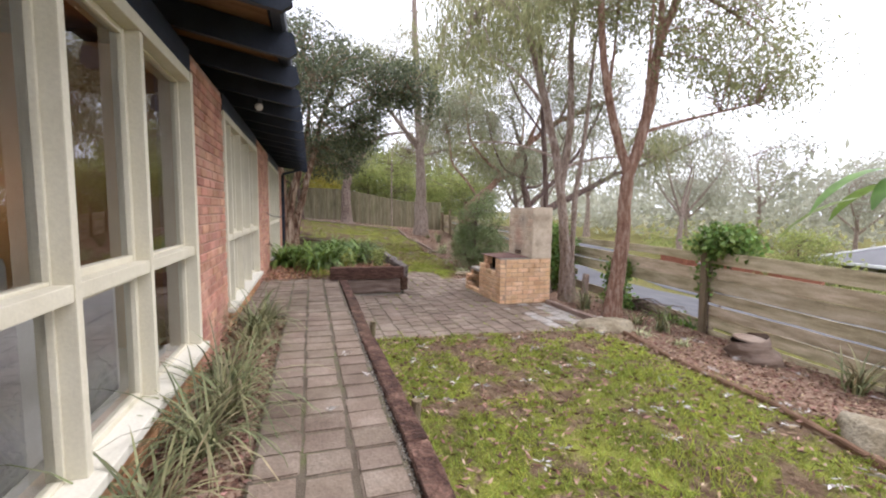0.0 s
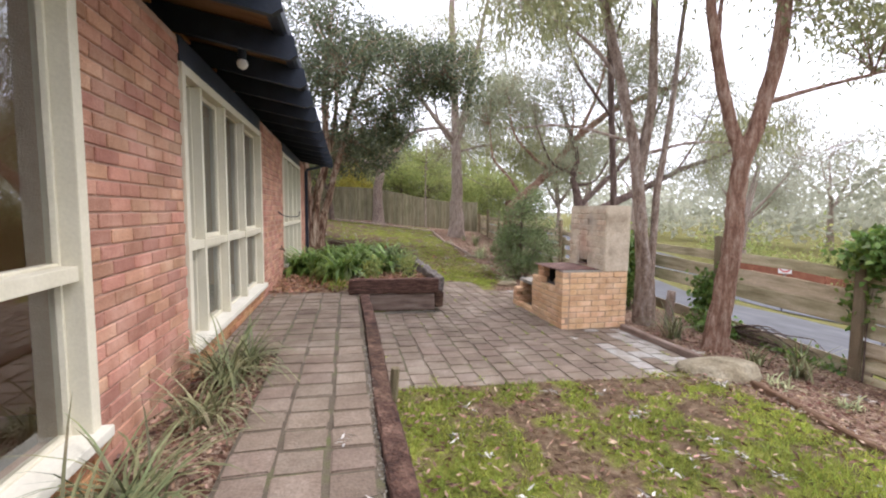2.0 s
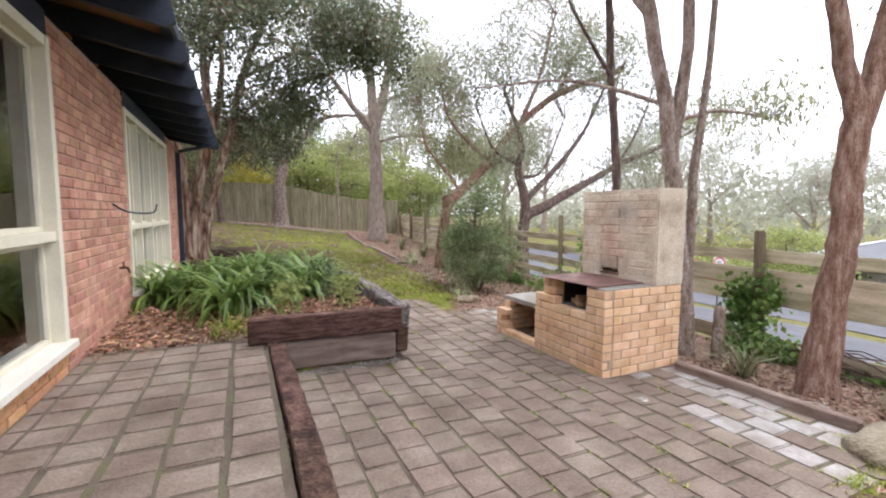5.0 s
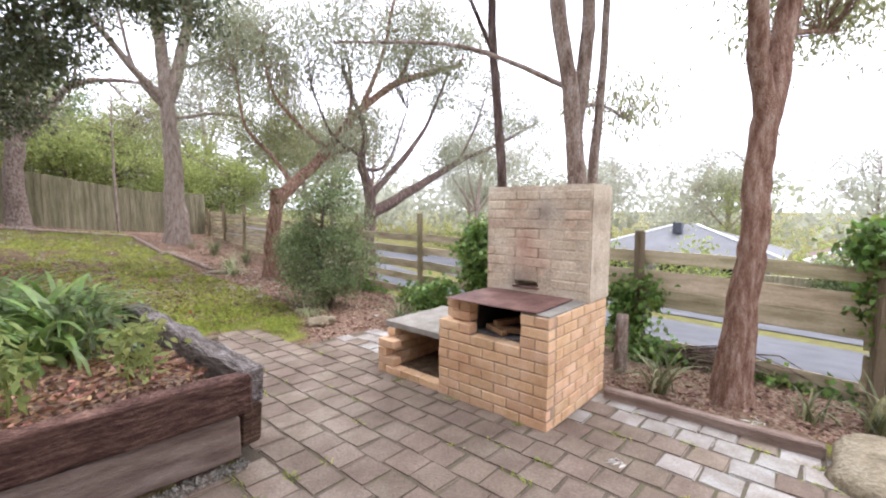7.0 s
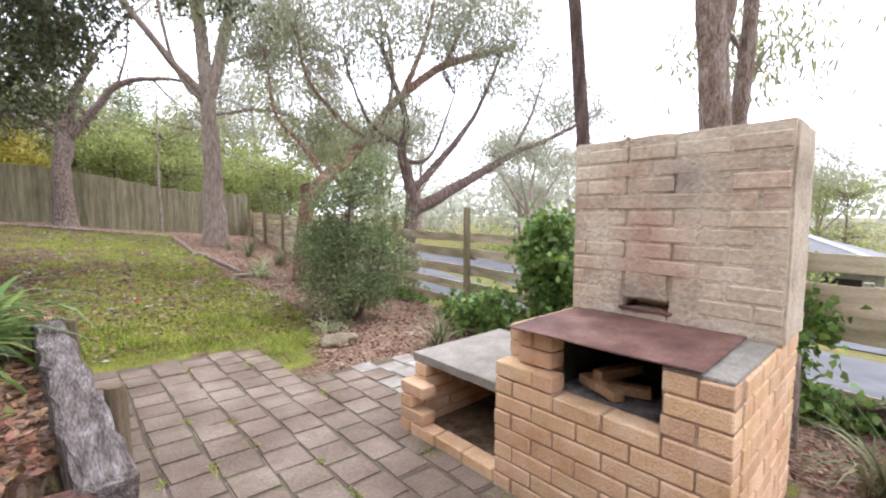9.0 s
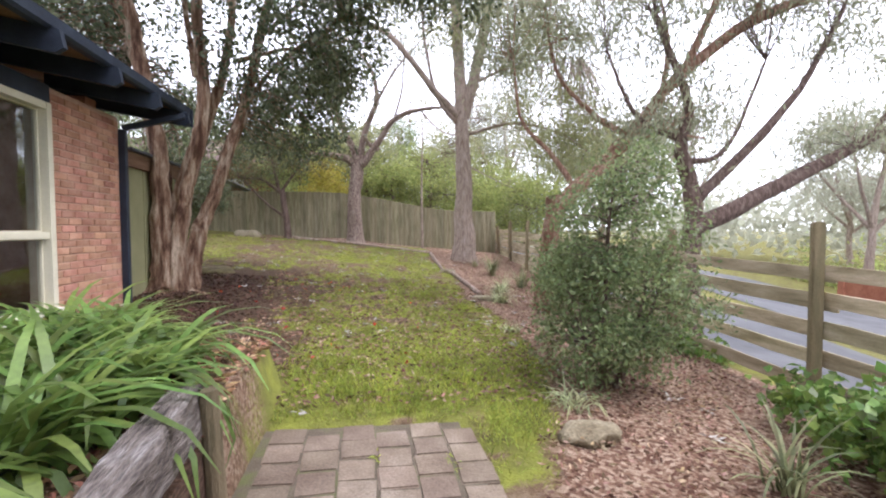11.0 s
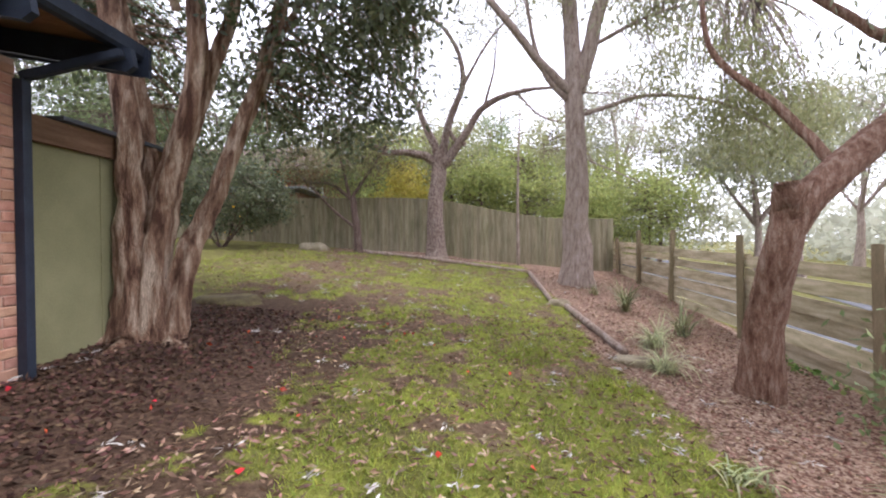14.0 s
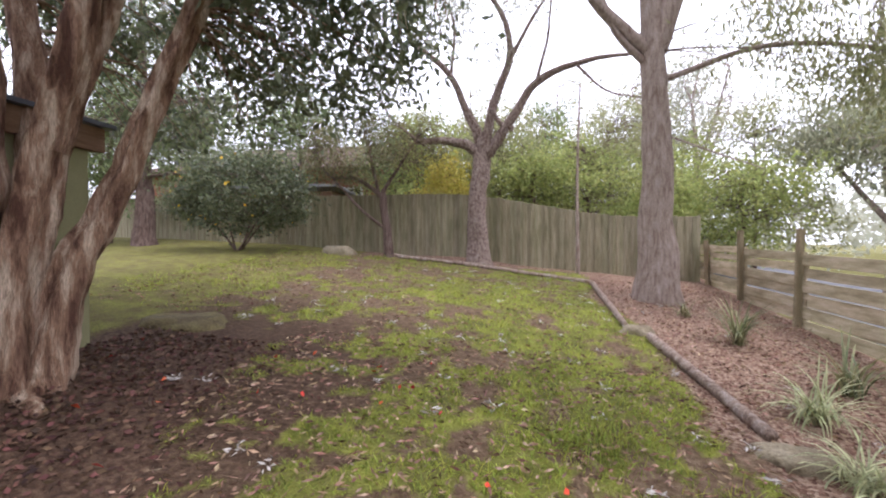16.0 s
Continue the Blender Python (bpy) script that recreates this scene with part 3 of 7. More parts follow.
def window(name, y0, y1, mullions, casements, rng):
    """A tall cream timber window with a mid rail, glass and sill."""
    z0, z1, zm = 0.30, 2.60, 1.14
    w = thing(name, (WALL, (y0 + y1) / 2, z0), "tall cream-painted timber window with a mid rail and clear panes", "window", "windows of the house", kind="structure")
    bm = bmesh.new()
    for a, b in ((y0, y0 + 0.075), (y1 - 0.075, y1)):
        box(bm, (WALL - 0.12, a, z0), (WALL + 0.025, b, z1), bevel=0.006)
    box(bm, (WALL - 0.12, y0 + 0.075, z1 - 0.08), (WALL + 0.022, y1 - 0.075, z1), bevel=0.006)
    part("window_frame", bm, M["frame_cream"], w)
    bm = bmesh.new()
    box(bm, (WALL - 0.12, y0 - 0.02, z0 - 0.03), (WALL + 0.075, y1 + 0.02, z0 + 0.03), bevel=0.008)
    part("window_sill", bm, M["sill_cream"], w)
    ys = [y0 + 0.075, *mullions, y1 - 0.075]
    for y in mullions:
        bm = bmesh.new()
        box(bm, (WALL - 0.14, y - 0.027, z0 + 0.03), (WALL + 0.012, y + 0.027, z1 - 0.08), bevel=0.005)
        part("mullion", bm, M["frame_cream"], w)
    for i, (a, b) in enumerate(zip(ys[:-1], ys[1:])):
        a2, b2 = a + (0.027 if i else 0), b - (0.027 if i < len(ys) - 2 else 0)
        bm = bmesh.new()
        box(bm, (WALL - 0.13, a2, zm - 0.037), (WALL + 0.006, b2, zm + 0.037), bevel=0.005)
        part("mid_rail", bm, M["frame_cream"], w)
        for lo, hi in ((z0 + 0.03, zm - 0.037), (zm + 0.037, z1 - 0.08)):
            bm = bmesh.new()
            s = 0.038 if i in casements else 0.016
            box(bm, (WALL - 0.12, a2, lo), (WALL - 0.065, a2 + s, hi), bevel=0.004)
            box(bm, (WALL - 0.12, b2 - s, lo), (WALL - 0.065, b2, hi), bevel=0.004)
            box(bm, (WALL - 0.12, a2 + s, lo), (WALL - 0.067, b2 - s, lo + s), bevel=0.004)
            box(bm, (WALL - 0.12, a2 + s, hi - s), (WALL - 0.067, b2 - s, hi), bevel=0.004)
            sash = part("sash", bm, M["frame_cream"], w)
            bm = bmesh.new()
            bm.faces.new([bm.verts.new((WALL - 0.092, y, z)) for y, z in ((a2 + s * 0.6, lo + s * 0.6), (b2 - s * 0.6, lo + s * 0.6), (b2 - s * 0.6, hi - s * 0.6), (a2 + s * 0.6, hi - s * 0.6))])
            g = part("pane", bm, M["glass"], sash, "clear window glass")
            g.visible_shadow = False
    return w


def build_house():
    rng = np.random.default_rng(3)
    full, half = brick_mesh(0.075, 0.228, 0.076), brick_mesh(0.075, 0.108, 0.076)
    full.materials.append(M["house_brick"])
    half.materials.append(M["house_brick"])
    low_full, low_half = brick_mesh(0.075, 0.228, 0.076), brick_mesh(0.075, 0.108, 0.076)
    low_full.materials.append(M["plinth_brick"])
    low_half.materials.append(M["plinth_brick"])
    piers = ((-4.0, -0.6, "wall_1"), (4.13, 5.48, "wall_2"), (8.62, 10.86, "wall_3"), (14.08, 15.42, "wall_4"))
    for y0, y1, name in piers:
        bm = bmesh.new()
        box(bm, (WALL - 0.26, y0 + 0.004, -0.3), (WALL - 0.003, y1 - 0.004, 2.78))
        w = part(name, bm, M["mortar"])
        tagged(w, "red-brown clinker brick pier with raked mortar joints", "wall", kind="structure")
        brick_wall(w, y0, y1, -0.13, 2.73, full, half, rng)
    for y0, y1, name in ((-0.6, 4.13, "wall_5"), (5.48, 8.62, "wall_6"), (10.86, 14.08, "wall_7")):
        bm = bmesh.new()
        box(bm, (WALL - 0.26, y0, -0.3), (WALL - 0.012, y1, 0.268))
        w = part(name, bm, M["mortar"])
        tagged(w, "low brick base under the windows", "wall", kind="structure")
        brick_wall(w, y0, y1, -0.13, 0.217, low_full, low_half, rng)
        y = y0 + 0.055
        sill = brick_mesh(0.10, 0.104, 0.05)
        sill.materials.append(M["plinth_brick"])
        while y < y1:
            put("sill_brick", sill, w, (WALL - 0.01, y, 0.238), 0, (0, 12))
            y += 0.114
    window("window_1", -0.6, 4.13, (0.55, 1.35, 2.15, 3.03), (1, 3), rng)
    window("window_2", 5.48, 8.62, (5.96, 6.72, 7.56), (1, 3), rng)
    window("window_3", 10.86, 14.08, (11.6, 12.4, 13.2), (0, 2), rng)
    # dark beam over the windows
    bm = bmesh.new()
    for y0, y1 in ((-0.6, 4.13), (5.48, 8.62), (10.86, 14.08)):
        box(bm, (WALL - 0.2, y0, 2.603), (WALL + 0.01, y1, 2.80), bevel=0.004)
    tagged(part("trim", bm, M["navy"]), "dark navy painted timber lintel boards", "trim", kind="structure")
    # rafters with exposed tails
    slope = 0.16
    for i in range(19):
        y = -0.55 + i * 0.9
        bm = bmesh.new()
        bx = [(-1.4, 2.78 + slope * 1.22), (-0.16, 2.75), (-0.09, 2.80), (-0.12, 2.955), (-1.4, 2.985 + slope * 1.22)]
        vs = [[bm.verts.new((x, y + s, z)) for x, z in bx] for s in (-0.028, 0.028)]
        bm.faces.new(vs[0][::-1])
        bm.faces.new(vs[1])
        for k in range(5):
            bm.faces.new((vs[0][k], vs[0][(k + 1) % 5], vs[1][(k + 1) % 5], vs[1][k]))
        bmesh.ops.recalc_face_normals(bm, faces=bm.faces[:])
        r = part("rafter", bm, M["navy"])
        tagged(r, "dark navy exposed rafter tail under the eaves", "rafter", "rafters", kind="structure")
    # roof sheet with timber lining, gutter along the edge, verge at the end
    roof = thing("roof", (WALL, 6, 3.0), "low dark roof with timber-lined eaves and a gutter", "roof", kind="structure")

    def slab(z, th, x0, x1, y0, y1):
        bm = bmesh.new()
        v = [bm.verts.new((x, y, z + slope * (-0.18 - x) + d)) for d in (0, th) for x, y in ((x0, y0), (x1, y0), (x1, y1), (x0, y1))]
        for f in ((3, 2, 1, 0), (4, 5, 6, 7), (0, 1, 5, 4), (1, 2, 6, 5), (2, 3, 7, 6), (3, 0, 4, 7)):
            bm.faces.new([v[k] for k in f])
        return bm
    part("lining", slab(2.99, 0.02, -6.5, -0.30, -4, 15.85), M["lining"], roof, "stained timber eaves lining")
    part("roof_sheet", slab(3.013, 0.05, -6.5, -0.27, -4, 15.9), M["roof_metal"], roof)
    bm = bmesh.new()
    prof = [(x - 0.14, z + 0.02) for x, z in ((-0.15, 3.07), (-0.15, 2.96), (-0.13, 2.93), (-0.06, 2.93), (-0.035, 2.96), (-0.03, 3.06), (-0.045, 3.06), (-0.05, 2.965), (-0.13, 2.95), (-0.135, 3.07))]
    rings = [[bm.verts.new((x, y, z)) for x, z in prof] for y in (-4, 15.92)]
    for k in range(len(prof)):
        bm.faces.new((rings[0][k], rings[0][(k + 1) % len(prof)], rings[1][(k + 1) % len(prof)], rings[1][k]))
    bm.faces.new(rings[0])
    bm.faces.new(rings[1][::-1])
    bmesh.ops.recalc_face_normals(bm, faces=bm.faces[:])
    part("gutter", bm, M["navy"], roof, "dark painted metal gutter")
    bm = slab(2.80, 0.26, -6.5, -0.14, 15.87, 15.91)
    part("barge_board", bm, M["navy"], roof, "dark barge board at the gable end")
    # downpipe at the corner
    dp = thing("downpipe", (-0.9, 15.5, 0.2), "dark navy square downpipe on the brick corner", "downpipe")
    bm = bmesh.new()
    box(bm, (-0.94, 15.38, 0.05), (-0.85, 15.46, 2.62), bevel=0.01)
    part("pipe", bm, M["navy"], dp)
    bm = bmesh.new()
    beam(bm, (-0.895, 15.42, 2.64), (-0.13, 15.55, 2.88), 0.075, 0.075, 0.008)
    part("elbow", bm, M["navy"], dp)
    # the rest of the shell and the room behind the glass
    bm = bmesh.new()
    box(bm, (-6.4, 15.17, -0.3), (WALL - 0.262, 15.40, 3.0))
    tagged(part("wall_8", bm, M["house_brick"]), "brick end wall of the house", "wall", kind="structure")
    bm = bmesh.new()
    box(bm, (-6.5, -4, -0.3), (-6.3, 15.4, 3.9))
    tagged(part("wall_9", bm, M["room_wall"]), "ochre painted back wall of the rooms", "wall", kind="structure")
    for y, nm in ((-4.2, "wall_10"), (4.9, "wall_11"), (9.9, "wall_12")):
        bm = bmesh.new()
        box(bm, (-6.3, y - 0.05, -0.2), (WALL - 0.263, y + 0.05, 3.0))
        tagged(part(nm, bm, M["room_wall"]), "ochre painted inner wall", "wall", kind="structure")
    bm = bmesh.new()
    box(bm, (-6.3, -4, -0.2), (WALL - 0.262, 15.16, 0.12))
    tagged(part("floor", bm, M["carpet"]), "grey carpeted floor inside the house", "floor", kind="structure")
    bm = slab(2.94, 0.03, -6.3, WALL - 0.262, -4, 15.16)
    tagged(part("ceiling", bm, M["room_timber"]), "orange stained timber board ceiling", "ceiling", kind="structure")


build_house()


# ---- paving ----
def paver_mesh(lx, ly, lz, seed):
    rng = random.Random(seed)
    bm = bmesh.new()
    box(bm, (-lx / 2, -ly / 2, -lz), (lx / 2, ly / 2, 0))
    for v in bm.verts:
        v.co.x += rng.uniform(-0.006, 0.006)
        v.co.y += rng.uniform(-0.006, 0.006)
    bmesh.ops.bevel(bm, geom=[e for e in bm.edges], offset=0.009, segments=2, affect="EDGES")
    me = bpy.data.meshes.new("paver")
    bm.to_mesh(me)
    bm.free()
    return me


def patio_z(x, y):
    return -0.20 - 0.03 * (min(x, 4.4) - 1)


def build_paving():
    rng = random.Random(5)
    bm = bmesh.new()
    for x0, x1, y0, y1 in ((-0.34, 0.50, -4.0, 9.0), (-0.93, -0.34, 5.95, 9.0)):
        box(bm, (x0, y0, -0.1), (x1, y1, 0.081))
    path = tagged(part("pavement", bm, M["joint"]), "path of worn grey-brown concrete block pavers", "path", kind="structure")
    bm = bmesh.new()
    pts = [(0.68, 5.5), (4.45, 5.5), (4.45, 10.55), (3.2, 10.6), (3.2, 11.75), (1.76, 11.75), (1.76, 8.62), (0.68, 8.62)]
    top = [bm.verts.new((x, y, patio_z(x, y) - 0.009)) for x, y in pts]
    low = [bm.verts.new((x, y, -0.45)) for x, y in pts]
    bm.faces.new(top)
    for i in range(len(pts)):
        bm.faces.new((low[i], low[(i + 1) % len(pts)], top[(i + 1) % len(pts)], top[i]))
    patio = tagged(part("patio", bm, M["joint"]), "patio of square grey-brown concrete pavers with mossy joints", "patio", kind="structure")
    m1 = [paver_mesh(0.212, 0.220, 0.05, s) for s in range(7)]
    m2 = [paver_mesh(0.230, 0.230, 0.05, s + 20) for s in range(8)]
    mp = [paver_mesh(0.230, 0.230, 0.05, s + 40) for s in range(3)]
    for me in m1 + m2:
        me.materials.append(M["paver"])
    for me in mp:
        me.materials.append(M["paver_pale"])
    for c, (x, w) in enumerate(((0.345, 0.255), (0.065, 0.265), (-0.205, 0.250), (-0.46, 0.235), (-0.70, 0.225), (-0.87, 0.10))):
        y = (-1.2 if c < 3 else 6.07) + 0.03 * c
        while y < 8.95:
            ob = put("paver", rng.choice(m1), path, (x + rng.uniform(-0.006, 0.006), y + rng.uniform(-0.006, 0.006), 0.09 + rng.uniform(-0.005, 0.005)), rng.uniform(-1.3, 1.3), (rng.uniform(-0.8, 0.8), rng.uniform(-0.8, 0.8)))
            ob.scale = ((w - 0.008) / 0.212, 1, 1)
            y += 0.236
    x, col = 0.80, 0
    while x < 4.36:
        yy = 5.62 + (0.118 if col % 2 else 0.0)
        if col % 2:
            ob = put("paver", m2[0], patio, (x, 5.56, patio_z(x, 5.6)), 0, (0, 1.7))
            ob.scale = (1, 0.49, 1)
        while yy < 11.72:
            ok = not (yy > 8.58 and x < 1.92) and not (yy > 10.48 and x > 3.16) and not (x > 3.5 and 7.46 < yy < 9.1)
            if ok:
                pale = (x > 3.55 and yy < 7.4) or (x > 3.7 and yy > 9.4)
                put("paver", rng.choice(mp if pale and rng.random() < 0.45 + 0.4 * (x > 3.9) else m2), patio,
                    (x + rng.uniform(-0.008, 0.008), yy + rng.uniform(-0.008, 0.008), patio_z(x, yy) + rng.uniform(-0.005, 0.005)), rng.uniform(-2.6, 2.6), (rng.uniform(-0.9, 0.9), rng.uniform(-0.9, 0.9) + 1.7))
            yy += 0.236
        x += 0.236
        col += 1


# ---- timber edging and the raised bed ----
def sleeper_bm(a, b, w, h, seed, cuts=14, rough=0.010):
    """A weathered, split railway sleeper."""
    rng = random.Random(seed)
    bm = bmesh.new()
    beam(bm, a, b, w, h)
    long = [e for e in bm.edges if e.calc_length() > max(w, h) * 1.2]
    bmesh.ops.subdivide_edges(bm, edges=long, cuts=cuts, use_grid_fill=True)
    bmesh.ops.bevel(bm, geom=[e for e in bm.edges if len(e.link_faces) == 2 and e.calc_face_angle(0) > 0.8], offset=0.014, segments=1, affect="EDGES")
    for v in bm.verts:
        k = noise.noise_vector(Vector((v.co.x * 5 + seed, v.co.y * 5, v.co.z * 14)))
        v.co += k * rough + Vector((rng.uniform(-1, 1), rng.uniform(-1, 1), rng.uniform(-1, 1))) * rough * 0.3
    return bm


def build_edging():
    y, i = -2.2, 0
    for ln in (2.3, 2.35, 2.2, 2.2, 1.75):
        dx = 0.018 * (-1) ** i
        s = part("edging_sleeper", sleeper_bm((0.585 + dx, y, -0.02 - 0.01 * i % 2), (0.585 - dx * 0.5, y + ln - 0.03, -0.02), 0.15, 0.27, 60 + i), M["sleeper"])
        tagged(s, "split dark railway sleeper edging the paved path", "sleeper", "path edging sleepers")
        y += ln
        i += 1
    for px, py in ((0.70, 2.95), (0.70, 5.25)):
        bm = bmesh.new()
        bmesh.ops.create_cone(bm, cap_ends=True, segments=9, radius1=0.04, radius2=0.038, depth=0.5, matrix=pose(px, py, -0.13, 3, 4, 0))
        tagged(part("edging_peg", bm, M["post"]), "short round timber peg against the sleeper edging", "peg", "timber pegs")
    bed = thing("raised_bed", (1.0, 8.7, -0.2), "raised garden bed of old dark railway sleepers", "garden bed")
    part("upper_sleeper", sleeper_bm((0.34, 8.70, 0.225), (1.80, 8.60, 0.225), 0.13, 0.24, 71, 22), M["sleeper"], bed)
    part("lower_sleeper", sleeper_bm((0.60, 8.71, -0.05), (1.74, 8.64, -0.05), 0.11, 0.27, 72), M["sleeper_pale"], bed, "paler lower sleeper")
    part("side_sleeper", sleeper_bm((1.83, 8.60, 0.25), (1.68, 10.75, 0.37), 0.15, 0.22, 73, 24, 0.02), M["log_grey"], bed, "grey split side sleeper")
    part("side_sleeper", sleeper_bm((1.83, 8.64, -0.02), (1.70, 10.7, 0.06), 0.14, 0.28, 74, 20, 0.014), M["sleeper"], bed)
    for px, py, h in ((1.93, 9.5, 0.36), (1.80, 10.72, 0.46)):
        bm = bmesh.new()
        bmesh.ops.create_cone(bm, cap_ends=True, segments=10, radius1=0.048, radius2=0.044, depth=h + 0.4, matrix=pose(px, py, h / 2 - 0.2, 2, -2, 0))
        part("peg", bm, M["post"], bed, "round timber peg")
    kerb = part("kerb", sleeper_bm((4.44, 5.86, -0.315), (4.40, 7.34, -0.315), 0.09, 0.2, 75), M["sleeper_pale"])
    tagged(kerb, "weathered timber kerb along the patio edge", "kerb")


# ---- barbecue ----
def build_barbecue():
    rng = random.Random(11)
    X0, X1, Y0, Y1, Z0 = 3.42, 4.50, 7.39, 8.465, -0.285
    C, L, H = 0.0865, 0.23, 0.11
    bbq = thing("barbecue", (3.95, 8.2, Z0), "yellow-brown brick barbecue with a rendered chimney and rusty hotplate", "barbecue")
    bx, by = brick_mesh(L, H, 0.077), brick_mesh(H, L, 0.077)
    hx = brick_mesh(H, H, 0.077)
    for me in (bx, by, hx):
        me.materials.append(M["bbq_brick"])

    def b(me, x, y, r, s=1.0, axis=1):
        ob = put("brick", me, bbq, (x + rng.uniform(-0.003, 0.003), y + rng.uniform(-0.003, 0.003), Z0 + (r + 0.5) * C), rng.uniform(-0.7, 0.7))
        if s != 1.0:
            ob.scale = (1, s, 1) if axis else (s, 1, 1)

    def wall_y(x, y0, y1, r0, r1):
        """A leaf of brickwork running along y, one brick thick."""
        for r in range(r0, r1):
            y = y0 - (0.12 if r % 2 else 0)
            while y < y1 - 0.02:
                a, e = max(y, y0), min(y + 0.24, y1)
                if e - a > 0.03:
                    b(by, x, (a + e) / 2, r, (e - a - 0.01) / L)
                y += 0.24

    def wall_x(y, x0, x1, r0, r1):
        for r in range(r0, r1):
            x = x0 - (0 if r % 2 else 0.12)
            while x < x1 - 0.02:
                a, e = max(x, x0), min(x + 0.24, x1)
                if e - a > 0.03:
                    b(bx, (a + e) / 2, y, r, (e - a - 0.01) / L, 0)
                x += 0.24
    F = X0 + H / 2
    wall_y(F, Y0, Y1, 0, 7)
    wall_y(F, Y0, Y0 + 0.25, 7, 10)
    wall_y(F, Y1 - 0.36, Y1, 7, 8)
    wall_y(F + 0.06, Y1 - 0.31, Y1 - 0.10, 8, 10)
    wall_x(Y0 + H / 2, X0 + H + 0.01, X1, 0, 10)
    wall_x(Y0 + 0.195, X0 + H + 0.01, X1 - 0.3, 7, 10)
    wall_x(Y1 - H / 2, X0 + H + 0.01, X1, 0, 10)
    # mortar cores, set back from the brick faces
    bm = bmesh.new()
    q = 0.008
    box(bm, (X0 + q, Y0 + q, Z0 - 0.12), (X1 - q, Y1 - q, Z0 + 6.9 * C))
    part("core", bm, M["bbq_mortar"], bbq)
    bm = bmesh.new()
    box(bm, (X0 + q, Y0 + q, Z0 + 6.9 * C), (X1 - q, Y0 + 0.242, Z0 + 9.9 * C))
    part("arm_core", bm, M["bbq_mortar"], bbq)
    bm = bmesh.new()
    box(bm, (X0 + 0.16, Y1 - 0.30, Z0 + 6.9 * C), (X1 - q, Y1 - q, Z0 + 9.9 * C))
    part("arm_core", bm, M["bbq_mortar"], bbq)
    bm = bmesh.new()
    box(bm, (X0 + 0.12, Y0 + 0.254, Z0 + 6.92 * C), (X1 - 0.42, Y1 - 0.305, Z0 + 7.05 * C), bevel=0.004)
    part("hearth", bm, M["charcoal"], bbq, "ashy fire hearth")
    bm = bmesh.new()
    box(bm, (X1 - 0.45, Y0 + 0.255, Z0 + 7.0 * C), (X1 - 0.40, Y1 - 0.31, Z0 + 10 * C))
    part("firebox_back", bm, M["soot"], bbq, "sooty firebox back")
    bm = bmesh.new()
    box(bm, (X0 + 0.14, Y0 + 0.254, Z0 + 7.0 * C), (X1 - 0.45, Y0 + 0.266, Z0 + 9.9 * C))
    part("firebox_side", bm, M["soot"], bbq, "sooty firebox side")
    bm = bmesh.new()
    box(bm, (X0 + 0.17, Y1 - 0.318, Z0 + 7.0 * C), (X1 - 0.45, Y1 - 0.305, Z0 + 9.9 * C))
    part("firebox_side", bm, M["soot"], bbq, "sooty firebox side")
    bm = bmesh.new()
    box(bm, (X0 + 0.012, Y0 + 0.012, Z0 + 10 * C - 0.006), (X1 - 0.43, Y0 + 0.25, Z0 + 10 * C + 0.012), bevel=0.006)
    part("mortar_cap", bm, M["concrete"], bbq, "worn mortar cap")
    # hotplate
    bm = bmesh.new()
    box(bm, (X0 - 0.02, Y0 + 0.115, Z0 + 10 * C + 0.020), (X1 - 0.425, Y1 - 0.10, Z0 + 10 * C + 0.028), turn=1.5, bevel=0.002)
    bmesh.ops.subdivide_edges(bm, edges=[e for e in bm.edges if e.calc_length() > 0.3], cuts=6, use_grid_fill=True)
    for v in bm.verts:
        v.co.z += 0.006 * noise.noise(v.co * 3.0)
    part("hotplate", bm, M["rust"], bbq, "rusty steel hotplate")
    # chimney: thin render over brick
    CX0, CX1, CY0, CY1, CZ0, CZ1 = 4.08, 4.50, 7.375, 8.42, Z0 + 10 * C + 0.0, 1.575
    bm = bmesh.new()
    hz = CZ0 + 0.075
    hole = (7.86, 8.10)
    box(bm, (CX0, CY0, CZ0), (CX1, hole[0], CZ1))
    box(bm, (CX0, hole[1], CZ0), (CX1, CY1, CZ1))
    box(bm, (CX0, hole[0], CZ0), (CX1, hole[1], hz))
    box(bm, (CX0, hole[0], hz + 0.05), (CX1, hole[1], CZ1))
    box(bm, (CX0 + 0.15, hole[0], hz), (CX1, hole[1], hz + 0.05))
    bmesh.ops.remove_doubles(bm, verts=bm.verts[:], dist=0.0005)
    bmesh.ops.subdivide_edges(bm, edges=[e for e in bm.edges if e.calc_length() > 0.2], cuts=7, use_grid_fill=True)
    for v in bm.verts:
        if v.co.x < CX0 + 0.01 or v.co.z > CZ1 - 0.02 or v.co.y < CY0 + 0.01:
            v.co += noise.noise_vector(v.co * 6.0) * 0.009
    bmesh.ops.bevel(bm, geom=[e for e in bm.edges if len(e.link_faces) == 2 and e.calc_face_angle(0) > 1.0], offset=0.012, segments=2, affect="EDGES")
    part("chimney", bm, M["render_coat"], bbq, "chimney with patchy cement render over brick")
    cb = brick_mesh(0.02, 0.226, 0.078, 0.008)
    cb.materials.append(M["render_brick"])
